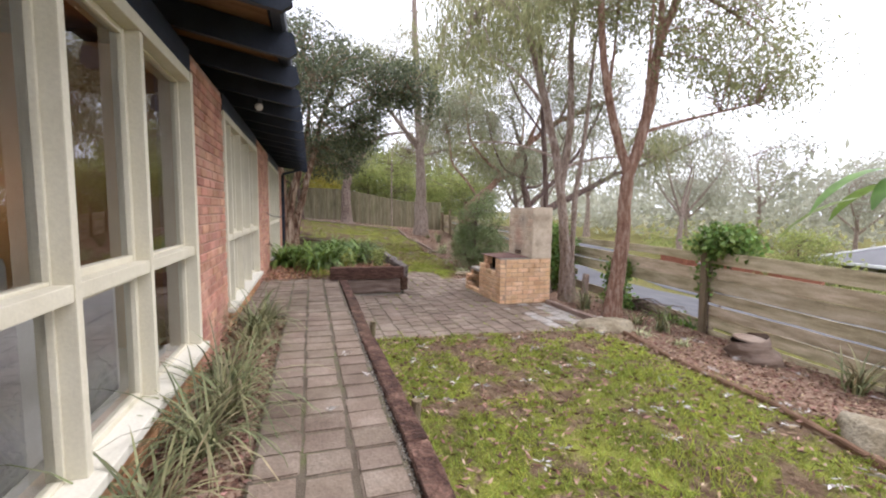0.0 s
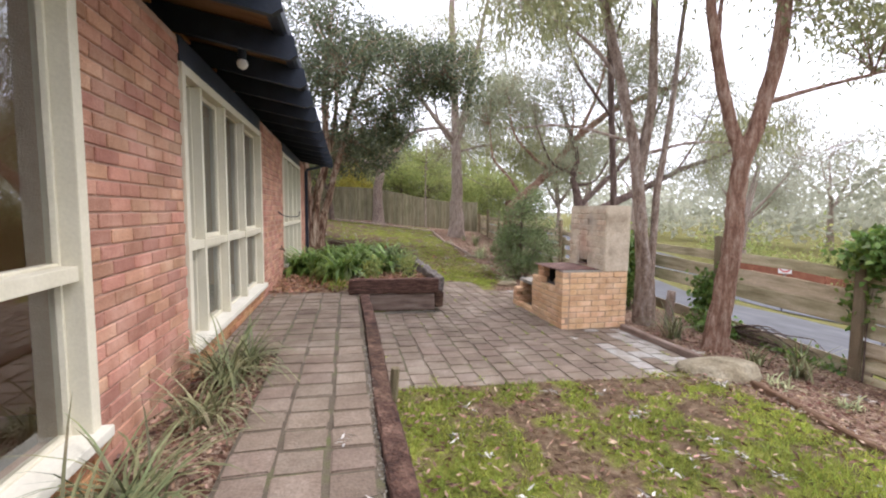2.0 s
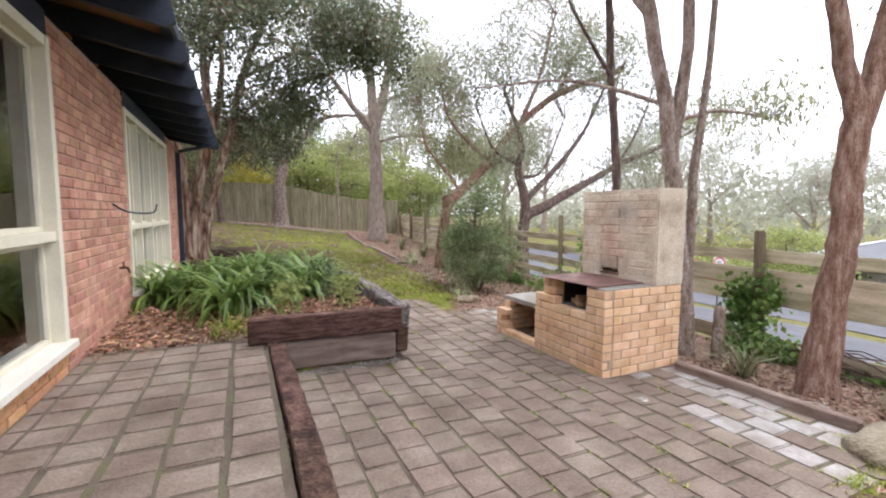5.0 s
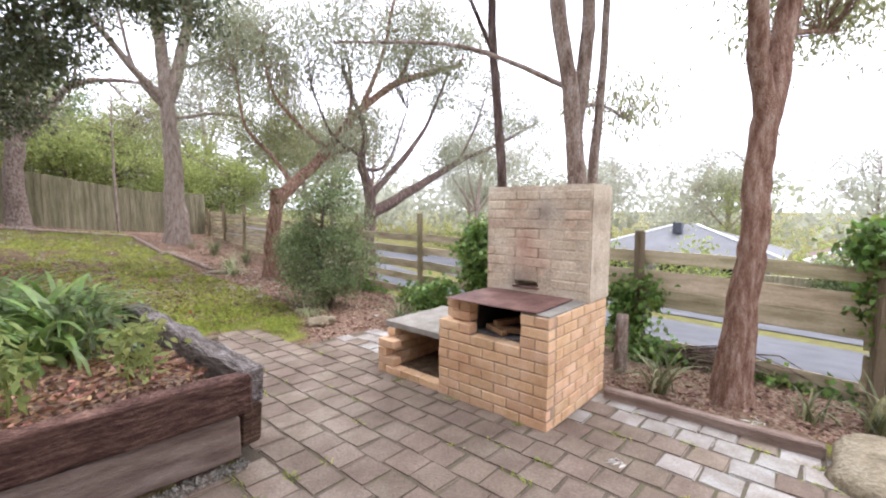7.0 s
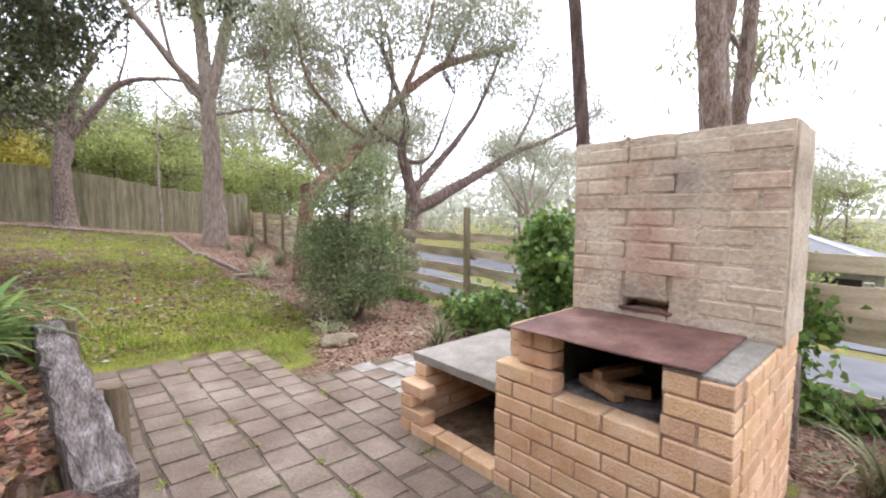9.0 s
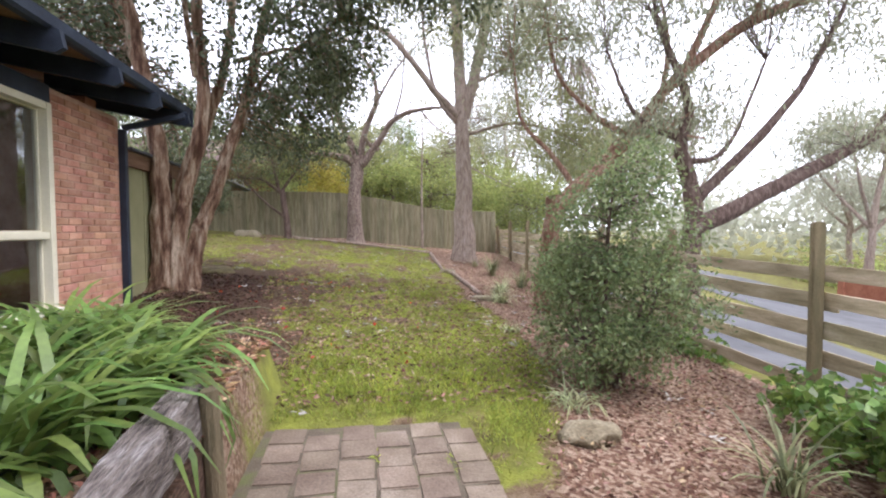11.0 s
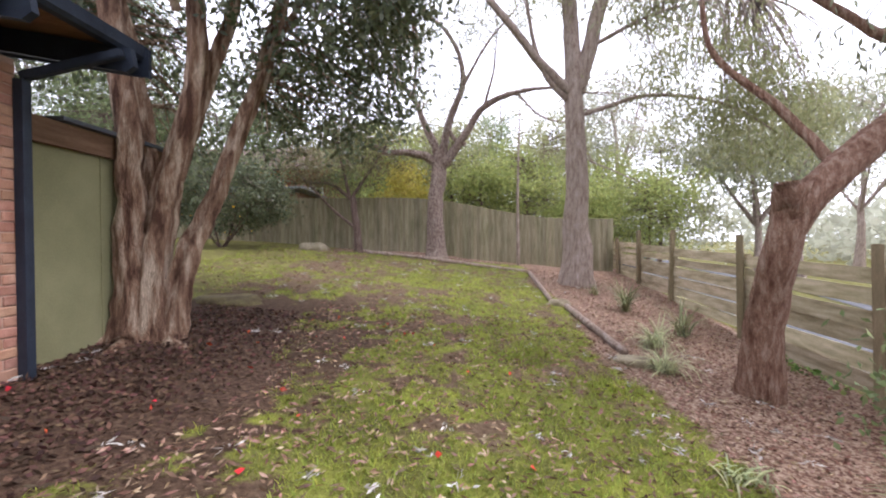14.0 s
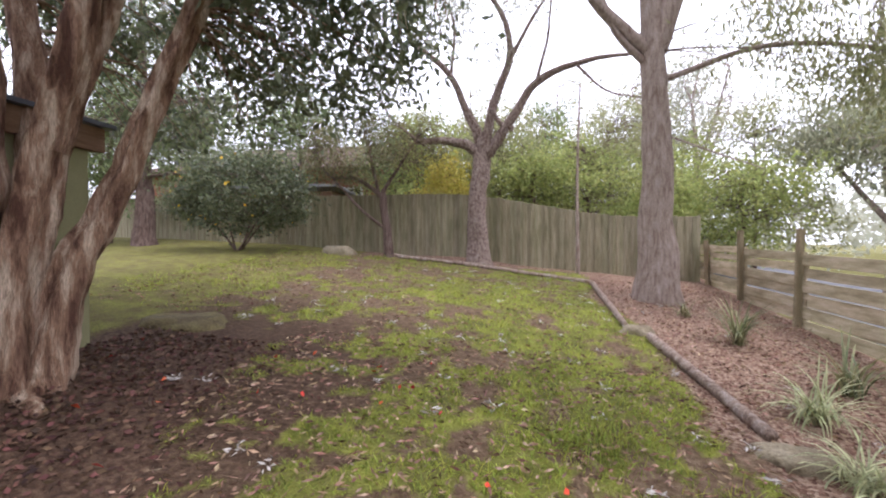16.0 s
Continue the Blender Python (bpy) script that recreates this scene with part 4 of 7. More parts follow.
    for r in range(1, 12):
        z = CZ0 + (r + 0.5) * 0.0865
        y = CY0 - (0.12 if r % 2 else 0)
        while y < CY1 - 0.03:
            a, e = max(y, CY0 + 0.008), min(y + 0.24, CY1 - 0.008)
            if e - a > 0.05 and rng.random() < 0.92 and not (r < 2 and a < hole[1] + 0.05 and e > hole[0] - 0.05) and z < CZ1 - 0.06:
                ob = put("rendered_brick", cb, bbq, (CX0 + 0.0065 + rng.uniform(-0.004, 0.003), (a + e) / 2, z))
                ob.scale = (1, (e - a - 0.013) / 0.226, 1)
            y += 0.24
    bm = bmesh.new()
    box(bm, (CX0 - 0.012, hole[0] - 0.02, hz - 0.012), (CX0 + 0.02, hole[1] + 0.02, hz + 0.004), bevel=0.004)
    part("flue_sill", bm, M["rust"], bbq, "rusty strip under the flue slot")
    # low side bench with a concrete slab over a wood store
    LY0, LY1 = Y1 + 0.002, 9.29
    wall_y(F, LY0 + 0.0, LY1, 0, 1)
    wall_x(LY1 - H / 2, X0 + H + 0.01, X1 - 0.1, 0, 5)
    for r in range(1, 4):
        b(by if r % 2 else hx, F, LY1 - (0.115 if r % 2 else 0.055), r)
    bm = bmesh.new()
    box(bm, (X0 + 0.13, LY0 + 0.005, Z0 - 0.1), (X1 - 0.1, LY1 - 0.12, Z0 + 0.5 * C))
    part("store_floor", bm, M["ground"], bbq, "leaf-strewn floor of the wood store")
    bm = bmesh.new()
    box(bm, (X1 - 0.2, LY0, Z0), (X1 - 0.1, LY1 - 0.12, Z0 + 5 * C))
    part("store_back", bm, M["bbq_mortar"], bbq)
    bm = bmesh.new()
    box(bm, (X0 + 0.14, LY0 + 0.004, Z0 + 5 * C), (X1 - 0.02, LY1 + 0.04, Z0 + 5 * C + 0.06), bevel=0.008)
    bmesh.ops.subdivide_edges(bm, edges=[e for e in bm.edges if e.calc_length() > 0.3], cuts=5, use_grid_fill=True)
    for v in bm.verts:
        v.co += noise.noise_vector(v.co * 9.0) * 0.006
    part("slab", bm, M["concrete"], bbq, "rough concrete bench slab")
    for k, (x, y, z, t) in enumerate(((3.66, 7.90, 0.355, 20), (3.62, 7.98, 0.35, -25), (3.74, 7.95, 0.40, 70))):
        bm = bmesh.new()
        box(bm, (x - 0.03, y - 0.13, z - 0.02), (x + 0.03, y + 0.13, z + 0.025), turn=t, bevel=0.006)
        tagged(part("firewood", bm, M["firewood"]), "half-burnt stick of firewood on the barbecue hearth", "firewood", "firewood sticks")


# ---- fences ----
def build_side_fence():
    rng = random.Random(21)
    fence = thing("side_fence", (7.0, 14, 0), "post-and-rail boundary fence of weathered horizontal boards", "fence", kind="structure")
    posts = [-2.0, 0.4, 2.9, 5.5, 7.68, 9.9, 12.05, 14.3, 16.6, 19.2, 22.1, 24.3, 26.3, 28.2]
    tall = {7.68: 1.10, 19.2: 1.38, 22.1: 1.52, 24.3: 1.56, 26.3: 1.36}
    for i, y in enumerate(posts):
        x = fence_x(y)
        z0, z1 = height(x, y) - 0.2, 0.92 + 0.028 * max(0, y - 8) + rng.uniform(-0.08, 0.25) * (y > 7) + 0.12 * (y > 17)
        z1 = tall.get(y, z1)
        bm = bmesh.new()
        beam(bm, (x - 0.10, y, z0), (x - 0.10 + rng.uniform(-0.05, 0.05), y + rng.uniform(-0.05, 0.05), z1), 0.10, 0.10, 0.012)
        part("post", bm, M["post"], fence)
    for a, b in zip(posts[:-1], posts[1:]):
        ym = (a + b) / 2
        top = (0.85 if ym < 12 else 0.72 + 0.028 * (ym - 8))
        low = height(fence_x(ym), ym) + 0.02
        if b < 5.6:
            tops = [(top - 0.205 * k - 0.05 * (k > 0), 0.19) for k in range(7)]
        elif b < 10:
            tops = [(top, 0.165), (0.58, 0.225), (0.34, 0.225), (-0.30, 0.21), (-0.62, 0.14)]
        elif b < 16.5:
            tops = [(top - (top - low) / 5 * k, 0.155) for k in range(5)]
        else:
            tops = [(top - (top - low) / 6 * k, (top - low) / 6 * (0.80 if k == 0 else 0.78 if k == 1 else 0.93)) for k in range(6)]
        for k, (z, h) in enumerate(tops):
            z -= h / 2
            if z < low - 0.08:
                continue
            za, zb = z + 0.014 * (a - ym) + rng.uniform(-0.015, 0.015), z + 0.014 * (b - ym) + rng.uniform(-0.015, 0.015)
            off = 0.0 if k % 2 else -0.034
            bm = bmesh.new()
            beam(bm, (fence_x(a) + off, a - 0.12, za), (fence_x(b) + off, b + 0.10, zb), 0.024, h * rng.uniform(0.9, 1.08), 0.004)
            bmesh.ops.subdivide_edges(bm, edges=[e for e in bm.edges if e.calc_length() > 0.5], cuts=6)
            for v in bm.verts:
                v.co += noise.noise_vector(v.co * 2.5) * 0.012
            part("board", bm, M["rail"], fence)


def paling_top(x):
    return 2.74 - 0.75 * float(step(0.8, 6.6, x)) * 0.97


def build_back_fence():
    rng = random.Random(22)
    fence = thing("back_fence", (2, 26.6, 0.5), "tall grey-green timber paling fence along the back", "fence", kind="structure")
    me = brick_mesh(0.104, 0.018, 1.0, 0.004)
    me.materials.append(M["paling"])
    x = -4.2
    while x < 8.0:
        y = 26.62
        t = paling_top(x)
        z0 = max(min(height(x, y) - 0.05, t - 1.3), t - 1.85)
        lap = 0.016 * (int(x / 0.098) % 2)
        ob = put("paling", me, fence, (x, y + lap, (t + z0) / 2 + rng.uniform(-0.012, 0.012)), rng.uniform(-1, 1))
        ob.scale = (1, 1, t - z0)
        x += 0.098
    x, y = -4.25, 26.62
    while x > -20:
        t = 2.74 + 0.05 * (-4 - x)
        ob = put("paling", me, fence, (x, y + 0.016 * (int(x / 0.098) % 2), t - 0.9), -22)
        ob.scale = (1, 1, 1.85)
        x -= 0.093
        y += 0.038
    for dz in (0.25, 1.45):
        bm = bmesh.new()
        for a, b in ((-4.2, 0.8), (0.8, 3.6), (3.6, 6.6), (6.6, 8.0)):
            beam(bm, (a, 26.67, paling_top(a) - dz), (b, 26.67, paling_top(b) - dz), 0.04, 0.07)
        part("rail", bm, M["paling"], fence)


def build_shed():
    s = thing("rear_wing", (-2, 17, 0.3), "olive painted rear wing wall with a brown timber fascia", "building wall", kind="structure")
    bm = bmesh.new()
    box(bm, (-6.4, 15.415, 0.0), (-1.15, 17.68, 2.25))
    part("wall", bm, M["olive_wall"], s)
    bm = bmesh.new()
    box(bm, (-1.146, 15.6, 2.18), (-1.08, 17.80, 2.42), bevel=0.006)
    box(bm, (-6.4, 17.684, 2.18), (-1.15, 17.74, 2.42), bevel=0.006)
    part("fascia", bm, M["timber_brown"], s, "brown stained timber fascia")
    bm = bmesh.new()
    box(bm, (-6.5, 15.93, 2.424), (-1.02, 17.88, 2.47), bevel=0.006)
    part("roof", bm, M["roof_metal"], s)
    bm = bmesh.new()
    for y in (16.5,):
        box(bm, (-1.149, y - 0.02, 0.2), (-1.138, y + 0.02, 2.18), bevel=0.003)
    part("cover_strip", bm, M["olive_wall"], s)


build_edging()
build_side_fence()
build_shed()


# ---- trees ----
def tree(name, base, label, category, bark, leaf, stems, blobs, per=40, sigma=0.28, size=(0.09, 0.03), droop=0.5, seed=1, knob=0.06, twig=0.010, reach=2.2, group="", flute=0.0):
    """A tree from stems (line, first radius, last radius) and crown clumps, each hung from the nearest limb by a twig."""
    rng = np.random.default_rng(seed)
    t = thing(name, base, label, category, group)
    limbs = Tubes(seed + 1)
    line = []
    for s, (pts, r0, r1) in enumerate(stems):
        n = max(6, int(len(pts) * (9 if flute else 6)))
        c = spline(pts, n)
        wob = rng.normal(size=c.shape)
        wob = (wob + np.roll(wob, 1, 0) + np.roll(wob, -1, 0)) * r0 * 0.05
        wob[0] = 0
        c = c + wob
        rad = np.linspace(r0, r1, n)
        if abs(pts[0][2] - base[2]) < 0.4:
            rad = rad * (1 + 0.5 * np.exp(-np.linspace(0, 14, n)))
        one = Tubes(seed + s)
        one.add(c, rad, (32 if flute else 16) if r0 > 0.1 else 8, knob * (0.25 if flute else 0.6), flute)
        link("trunk" if s == 0 else "limb", one.mesh(), bark, t)
        line.append(c)
    P = np.vstack(line)
    heads = P[P[:, 2] > np.percentile(P[:, 2], 35)]
    V, F, k = [], [], 0
    for cx, cy, cz, rx, ry, rz, clumps in blobs:
        for _ in range(clumps):
            d = unit(rng.normal(size=3)) * rng.uniform(0.35, 1.0) ** 0.6
            c = np.array([cx, cy, cz]) + d * np.array([rx, ry, rz])
            near = heads[np.argmin(((heads - c) ** 2).sum(1))]
            gap = np.linalg.norm(near - c)
            if gap > 0.15:
                mid = (near + c) / 2 + rng.normal(size=3) * gap * 0.08 + np.array([0, 0, gap * 0.10])
                w = twig * (0.6 + min(gap, reach * 1.5) / reach)
                limbs.add(spline([near, mid, c], 5), np.linspace(w, twig * 0.35, 5), 4)
            m = int(per * rng.uniform(0.6, 1.4))
            Q = c + rng.normal(size=(m, 3)) * sigma * rng.uniform(0.7, 1.3) * np.array([1, 1, 0.75])
            D = unit(rng.normal(size=(m, 3)) + np.array([0, 0, -droop * 2]))
            v, f = leaf_arrays(Q, D, size[0], size[1], rng)
            V.append(v)
            F.append(f + k)
            k += len(v)
    if limbs.V:
        tagged(link("twig", limbs.mesh(), bark, t), kind="stuff")
    if V:
        tagged(link("crown", fast(np.concatenate(V), np.concatenate(F)), leaf, t), kind="stuff")
    return t


def bush(name, base, label, category, leaf, blobs, per=40, sigma=0.12, size=(0.06, 0.03), droop=0.1, seed=1, bark="bark_dark", group="", stem=0.03):
    b = Vector(base)
    rng = random.Random(seed)
    stems = []
    for i in range(5):
        a = i * 1.26 + rng.uniform(-0.3, 0.3)
        top = blobs[i % len(blobs)]
        e = (top[0] + 0.3 * top[3] * math.cos(a), top[1] + 0.3 * top[4] * math.sin(a), top[2] + 0.2 * top[5])
        stems.append(([tuple(b + Vector((0.05 * math.cos(a), 0.05 * math.sin(a), -0.05))), tuple((b + Vector(e)) / 2 + Vector((0.06 * math.cos(a), 0.06 * math.sin(a), 0))), e], stem, stem * 0.33))
    return tree(name, base, label, category, M[bark], M[leaf], stems, blobs, per, sigma, size, droop, seed, twig=0.006, reach=1.0, group=group)


def build_trees():
    # many-stemmed broadleaf by the house corner
    b = (-0.75, 16.75, height(-0.75, 16.75))
    z = b[2]
    tree("broadleaf_tree", b, "large many-stemmed evergreen with fluted smooth bark beside the house", "tree", M["bark_smooth"], M["leaf_dark"], [
        ([(-0.95, 16.7, z - 0.1), (-0.97, 16.7, 1.2), (-0.99, 16.72, 2.4), (-1.3, 16.8, 4.2), (-1.8, 16.9, 6.5)], 0.18, 0.08),
        ([(-0.80, 16.75, z - 0.1), (-0.77, 16.8, 1.2), (-0.62, 16.9, 2.1), (-0.32, 16.95, 3.3), (-0.42, 16.9, 5.0), (-0.2, 16.8, 7.2)], 0.16, 0.07),
        ([(-0.66, 16.85, z - 0.1), (-0.52, 17.0, 1.0), (-0.26, 17.3, 2.05), (0.16, 17.67, 3.74), (0.45, 17.7, 5.0), (1.1, 17.2, 6.6)], 0.14, 0.06),
        ([(-0.95, 16.95, z - 0.1), (-1.1, 17.1, 1.4), (-1.2, 17.2, 2.8), (-1.85, 17.4, 5.0), (-2.6, 17.6, 6.6)], 0.16, 0.06),
        ([(-0.62, 16.9, 2.0), (-0.45, 17.1, 2.9), (-0.1, 17.4, 4.4), (0.0, 17.9, 6.8)], 0.11, 0.06),
        ([(-0.5, 16.65, z - 0.05), (-0.2, 16.5, z - 0.06)], 0.09, 0.03), ([(-0.9, 16.5, z - 0.02), (-0.85, 16.15, z - 0.05)], 0.10, 0.03), ([(-1.1, 16.6, z), (-1.25, 16.3, z - 0.03)], 0.10, 0.03),
        ([(0.1, 17.6, 3.5), (0.9, 17.3, 4.4), (2.2, 16.5, 5.0)], 0.05, 0.02), ([(0.45, 17.7, 5.0), (1.8, 16.8, 5.6), (3.4, 15.8, 5.8)], 0.05, 0.02),
        ([(-0.35, 16.6, 3.8), (-0.2, 15.8, 4.9), (0.2, 14.8, 5.4)], 0.05, 0.02), ([(0.1, 17.4, 4.4), (1.0, 18.2, 5.0), (2.0, 18.6, 4.8)], 0.05, 0.02),
    ], [(-0.6, 16.6, 7.0, 2.6, 2.3, 1.7, 190), (1.6, 16.2, 5.9, 1.9, 1.8, 1.4, 120), (0.9, 17.2, 4.3, 1.3, 1.2, 1.0, 55), (-1.9, 17.2, 5.6, 2.2, 1.9, 1.4, 85), (2.0, 17.0, 4.6, 0.7, 0.9, 0.9, 50), (3.0, 15.9, 6.0, 1.0, 1.0, 1.0, 60), (4.0, 16.1, 5.9, 0.9, 0.9, 1.1, 60), (-0.3, 15.0, 5.6, 1.2, 1.0, 1.0, 60), (0.9, 18.7, 3.7, 1.4, 1.1, 0.9, 85), (-1.6, 19.6, 3.7, 1.8, 1.2, 1.0, 60), (-3.2, 17.6, 4.6, 1.6, 1.6, 1.2, 90)],
        per=47, sigma=0.23, size=(0.125, 0.058), droop=0.3, seed=3, knob=0.13, reach=1.6, flute=0.10)
    # tall gum by the back corner
    b = (5.87, 23.2, height(5.87, 23.2))
    z = b[2]
    tree("tall_gum", b, "tall straight eucalyptus with grey-brown fibrous trunk", "tree", M["bark_gum"], M["leaf_olive"], [
        ([(5.87, 23.2, z - 0.1), (5.84, 23.2, 2.5), (5.78, 23.2, 5.4), (5.6, 23.2, 7.5), (5.5, 23.3, 11), (5.4, 23.3, 14)], 0.31, 0.10),
        ([(5.80, 23.2, 5.1), (6.3, 23.1, 7.2), (6.6, 23.0, 9.0), (7.2, 22.6, 12)], 0.21, 0.07),
        ([(5.70, 23.2, 5.0), (4.6, 22.9, 6.0), (3.2, 22.4, 7.3), (1.2, 21.9, 7.9)], 0.14, 0.04),
        ([(5.75, 23.2, 4.7), (4.9, 23.0, 5.6), (4.4, 22.6, 7.2), (4.2, 22.4, 9)], 0.08, 0.03),
        ([(5.95, 23.1, 4.5), (7.4, 22.6, 4.8), (8.8, 22.0, 4.4), (9.8, 21.6, 3.6)], 0.06, 0.02),
        ([(6.1, 23.1, 6.2), (7.6, 22.6, 6.8), (9.4, 22.0, 6.9)], 0.06, 0.02),
        ([(5.95, 23.1, 3.4), (6.8, 22.7, 2.9), (7.4, 22.5, 2.6)], 0.025, 0.01),
    ], [(5.2, 22.8, 9.2, 2.0, 1.8, 2.0, 110), (2.2, 22.2, 8.6, 1.8, 1.6, 1.1, 70), (8.6, 22.1, 5.0, 1.9, 1.5, 1.2, 85), (9.6, 21.6, 3.9, 1.4, 1.2, 1.0, 60), (7.4, 22.5, 8.6, 1.8, 1.6, 1.6, 70), (8.0, 22.4, 7.2, 1.7, 1.4, 0.8, 50)],
        per=64, sigma=0.33, size=(0.16, 0.038), droop=0.8, seed=5, reach=2.0)
    # gnarled, lopped tree against the back fence
    b = (2.03, 26.1, height(2.03, 26.1))
    z = b[2]
    tree("lopped_tree", b, "gnarled pale tree with flaking bark and lopped bare limbs", "tree", M["bark_scaly"], M["leaf_grey"], [
        ([(2.03, 26.1, z - 0.1), (2.0, 26.1, 2.4), (2.15, 26.1, 3.6), (2.2, 26.1, 4.2)], 0.27, 0.22),
        ([(2.15, 26.1, 3.7), (1.5, 26.0, 4.1), (0.3, 25.8, 4.1)], 0.15, 0.09),
        ([(2.1, 26.1, 4.1), (1.7, 26.0, 5.0), (1.2, 25.8, 6.0), (0.2, 25.6, 6.8)], 0.14, 0.05),
        ([(2.2, 26.1, 4.1), (2.5, 26.0, 5.2), (2.9, 25.8, 6.4), (2.6, 25.8, 7.6), (1.6, 25.6, 8.6)], 0.14, 0.04),
        ([(2.3, 26.1, 3.8), (2.9, 26.0, 4.6), (3.6, 25.9, 5.6), (4.6, 25.8, 6.0), (6.0, 25.6, 6.1)], 0.16, 0.04),
        ([(3.0, 26.0, 4.4), (2.6, 25.9, 4.6), (2.4, 25.8, 5.0)], 0.08, 0.05),
        ([(2.9, 25.8, 6.2), (3.6, 25.7, 7.4), (4.6, 25.6, 8.6)], 0.06, 0.02), ([(1.3, 25.8, 5.8), (1.4, 25.6, 7.2), (0.9, 25.6, 8.4)], 0.05, 0.02),
        ([(3.6, 25.9, 5.6), (3.9, 25.8, 6.8), (4.0, 25.8, 8.2)], 0.05, 0.02), ([(4.6, 25.8, 6.0), (5.4, 25.7, 5.2), (6.4, 25.5, 4.9)], 0.04, 0.015),
        ([(0.4, 25.8, 4.1), (-0.4, 25.7, 4.8), (-0.9, 25.7, 5.8)], 0.05, 0.015),
    ], [(0.9, 25.6, 8.2, 1.5, 1.0, 0.9, 45), (3.8, 25.6, 8.4, 1.6, 1.0, 0.9, 40), (2.4, 25.6, 7.0, 2.2, 0.8, 1.0, 26), (-0.8, 25.6, 6.0, 0.9, 0.7, 0.8, 22)], per=50, sigma=0.28, size=(0.13, 0.034), droop=0.6, seed=7, knob=0.06, reach=1.8)
    # leaning tree over the side fence
    b = (6.1, 16.8, height(6.1, 16.8))
    z = b[2]
    tree("leaning_tree", b, "leaning eucalyptus with rough red-brown bark and a sawn-off limb", "tree", M["bark_red"], M["leaf_grey"], [
        ([(6.1, 16.8, z - 0.1), (6.05, 16.6, 0.6), (6.1, 16.3, 1.55), (6.9, 16.2, 2.4), (7.8, 16.2, 3.3), (8.4, 15.95, 4.15), (9.7, 15.8, 5.1), (12.4, 15.6, 6.3)], 0.178, 0.08),
        ([(6.1, 16.35, 1.45), (5.98, 16.22, 1.85)], 0.165, 0.155),
        ([(6.5, 16.25, 1.9), (6.1, 16.6, 2.7), (5.6, 16.9, 3.4), (5.4, 16.9, 4.6)], 0.06, 0.02),
        ([(7.5, 16.2, 3.0), (7.0, 16.6, 3.5), (6.4, 17.0, 4.4), (6.2, 17.2, 5.8)], 0.07, 0.02),
        ([(8.4, 15.95, 4.15), (8.9, 15.6, 5.6), (9.2, 15.3, 7.4)], 0.08, 0.03), ([(8.1, 16.1, 3.7), (8.6, 16.6, 5.2), (8.4, 17.0, 6.8)], 0.06, 0.02),
        ([(9.7, 15.8, 5.1), (10.4, 15.6, 6.6), (11, 15.4, 8)], 0.06, 0.02), ([(7.0, 16.2, 2.5), (7.6, 15.6, 2.9), (8.3, 15.2, 2.8)], 0.04, 0.015),
    ], [(5.7, 16.9, 5.2, 1.3, 1.2, 1.0, 50), (6.8, 17.0, 6.0, 1.6, 1.3, 1.2, 60), (9.0, 15.6, 7.0, 2.2, 1.6, 1.4, 90), (11.0, 15.5, 6.6, 2.0, 1.4, 1.3, 80), (7.8, 15.7, 3.4, 1.2, 1.0, 0.7, 40)], per=60, sigma=0.32, size=(0.15, 0.034), droop=0.8, seed=9, knob=0.06, reach=1.8)
    # dark spreading tree beyond the fence
    b = (8.2, 15.4, height(8.2, 15.4))
    tree("spreading_tree", b, "dark-barked spreading eucalyptus beyond the side fence", "tree", M["bark_dark"], M["leaf_grey"], [
        ([(8.2, 15.4, b[2] - 0.1), (8.2, 15.4, 0.6), (8.25, 15.4, 1.5), (8.0, 15.4, 2.6), (8.05, 15.4, 3.5), (7.6, 15.6, 5.0)], 0.20, 0.05),
        ([(8.25, 15.4, 1.2), (10.2, 15.4, 2.1), (12.1, 15.4, 2.95), (14.6, 15.4, 3.9), (17.4, 15.4, 5.1)], 0.16, 0.03),
        ([(8.3, 15.4, 1.7), (9.7, 15.3, 3.1), (10.6, 15.3, 4.2), (11.6, 15.2, 6.2)], 0.10, 0.03), ([(8.05, 15.4, 2.4), (9.0, 15.5, 2.7), (9.9, 15.6, 4.4)], 0.06, 0.02),
        ([(8.0, 15.4, 2.8), (7.2, 15.5, 3.2), (6.7, 15.7, 4.4)], 0.06, 0.02), ([(12.1, 15.4, 2.95), (13, 15.3, 4.4), (13.6, 15.2, 6)], 0.05, 0.02),
    ], [(7.2, 15.6, 5.2, 1.4, 1.2, 1.0, 45), (10.6, 15.3, 5.6, 1.8, 1.2, 1.4, 60), (13.6, 15.3, 5.2, 2.0, 1.4, 1.3, 60), (16.6, 15.4, 5.0, 1.6, 1.2, 1.0, 40), (12.4, 15.3, 2.9, 2.4, 1.0, 0.5, 30)], per=60, sigma=0.34, size=(0.15, 0.034), droop=0.7, seed=11, reach=2)
    # twin-stemmed red gum beside the patio
    b = (5.28, 6.52, height(5.28, 6.52))
    z = b[2]
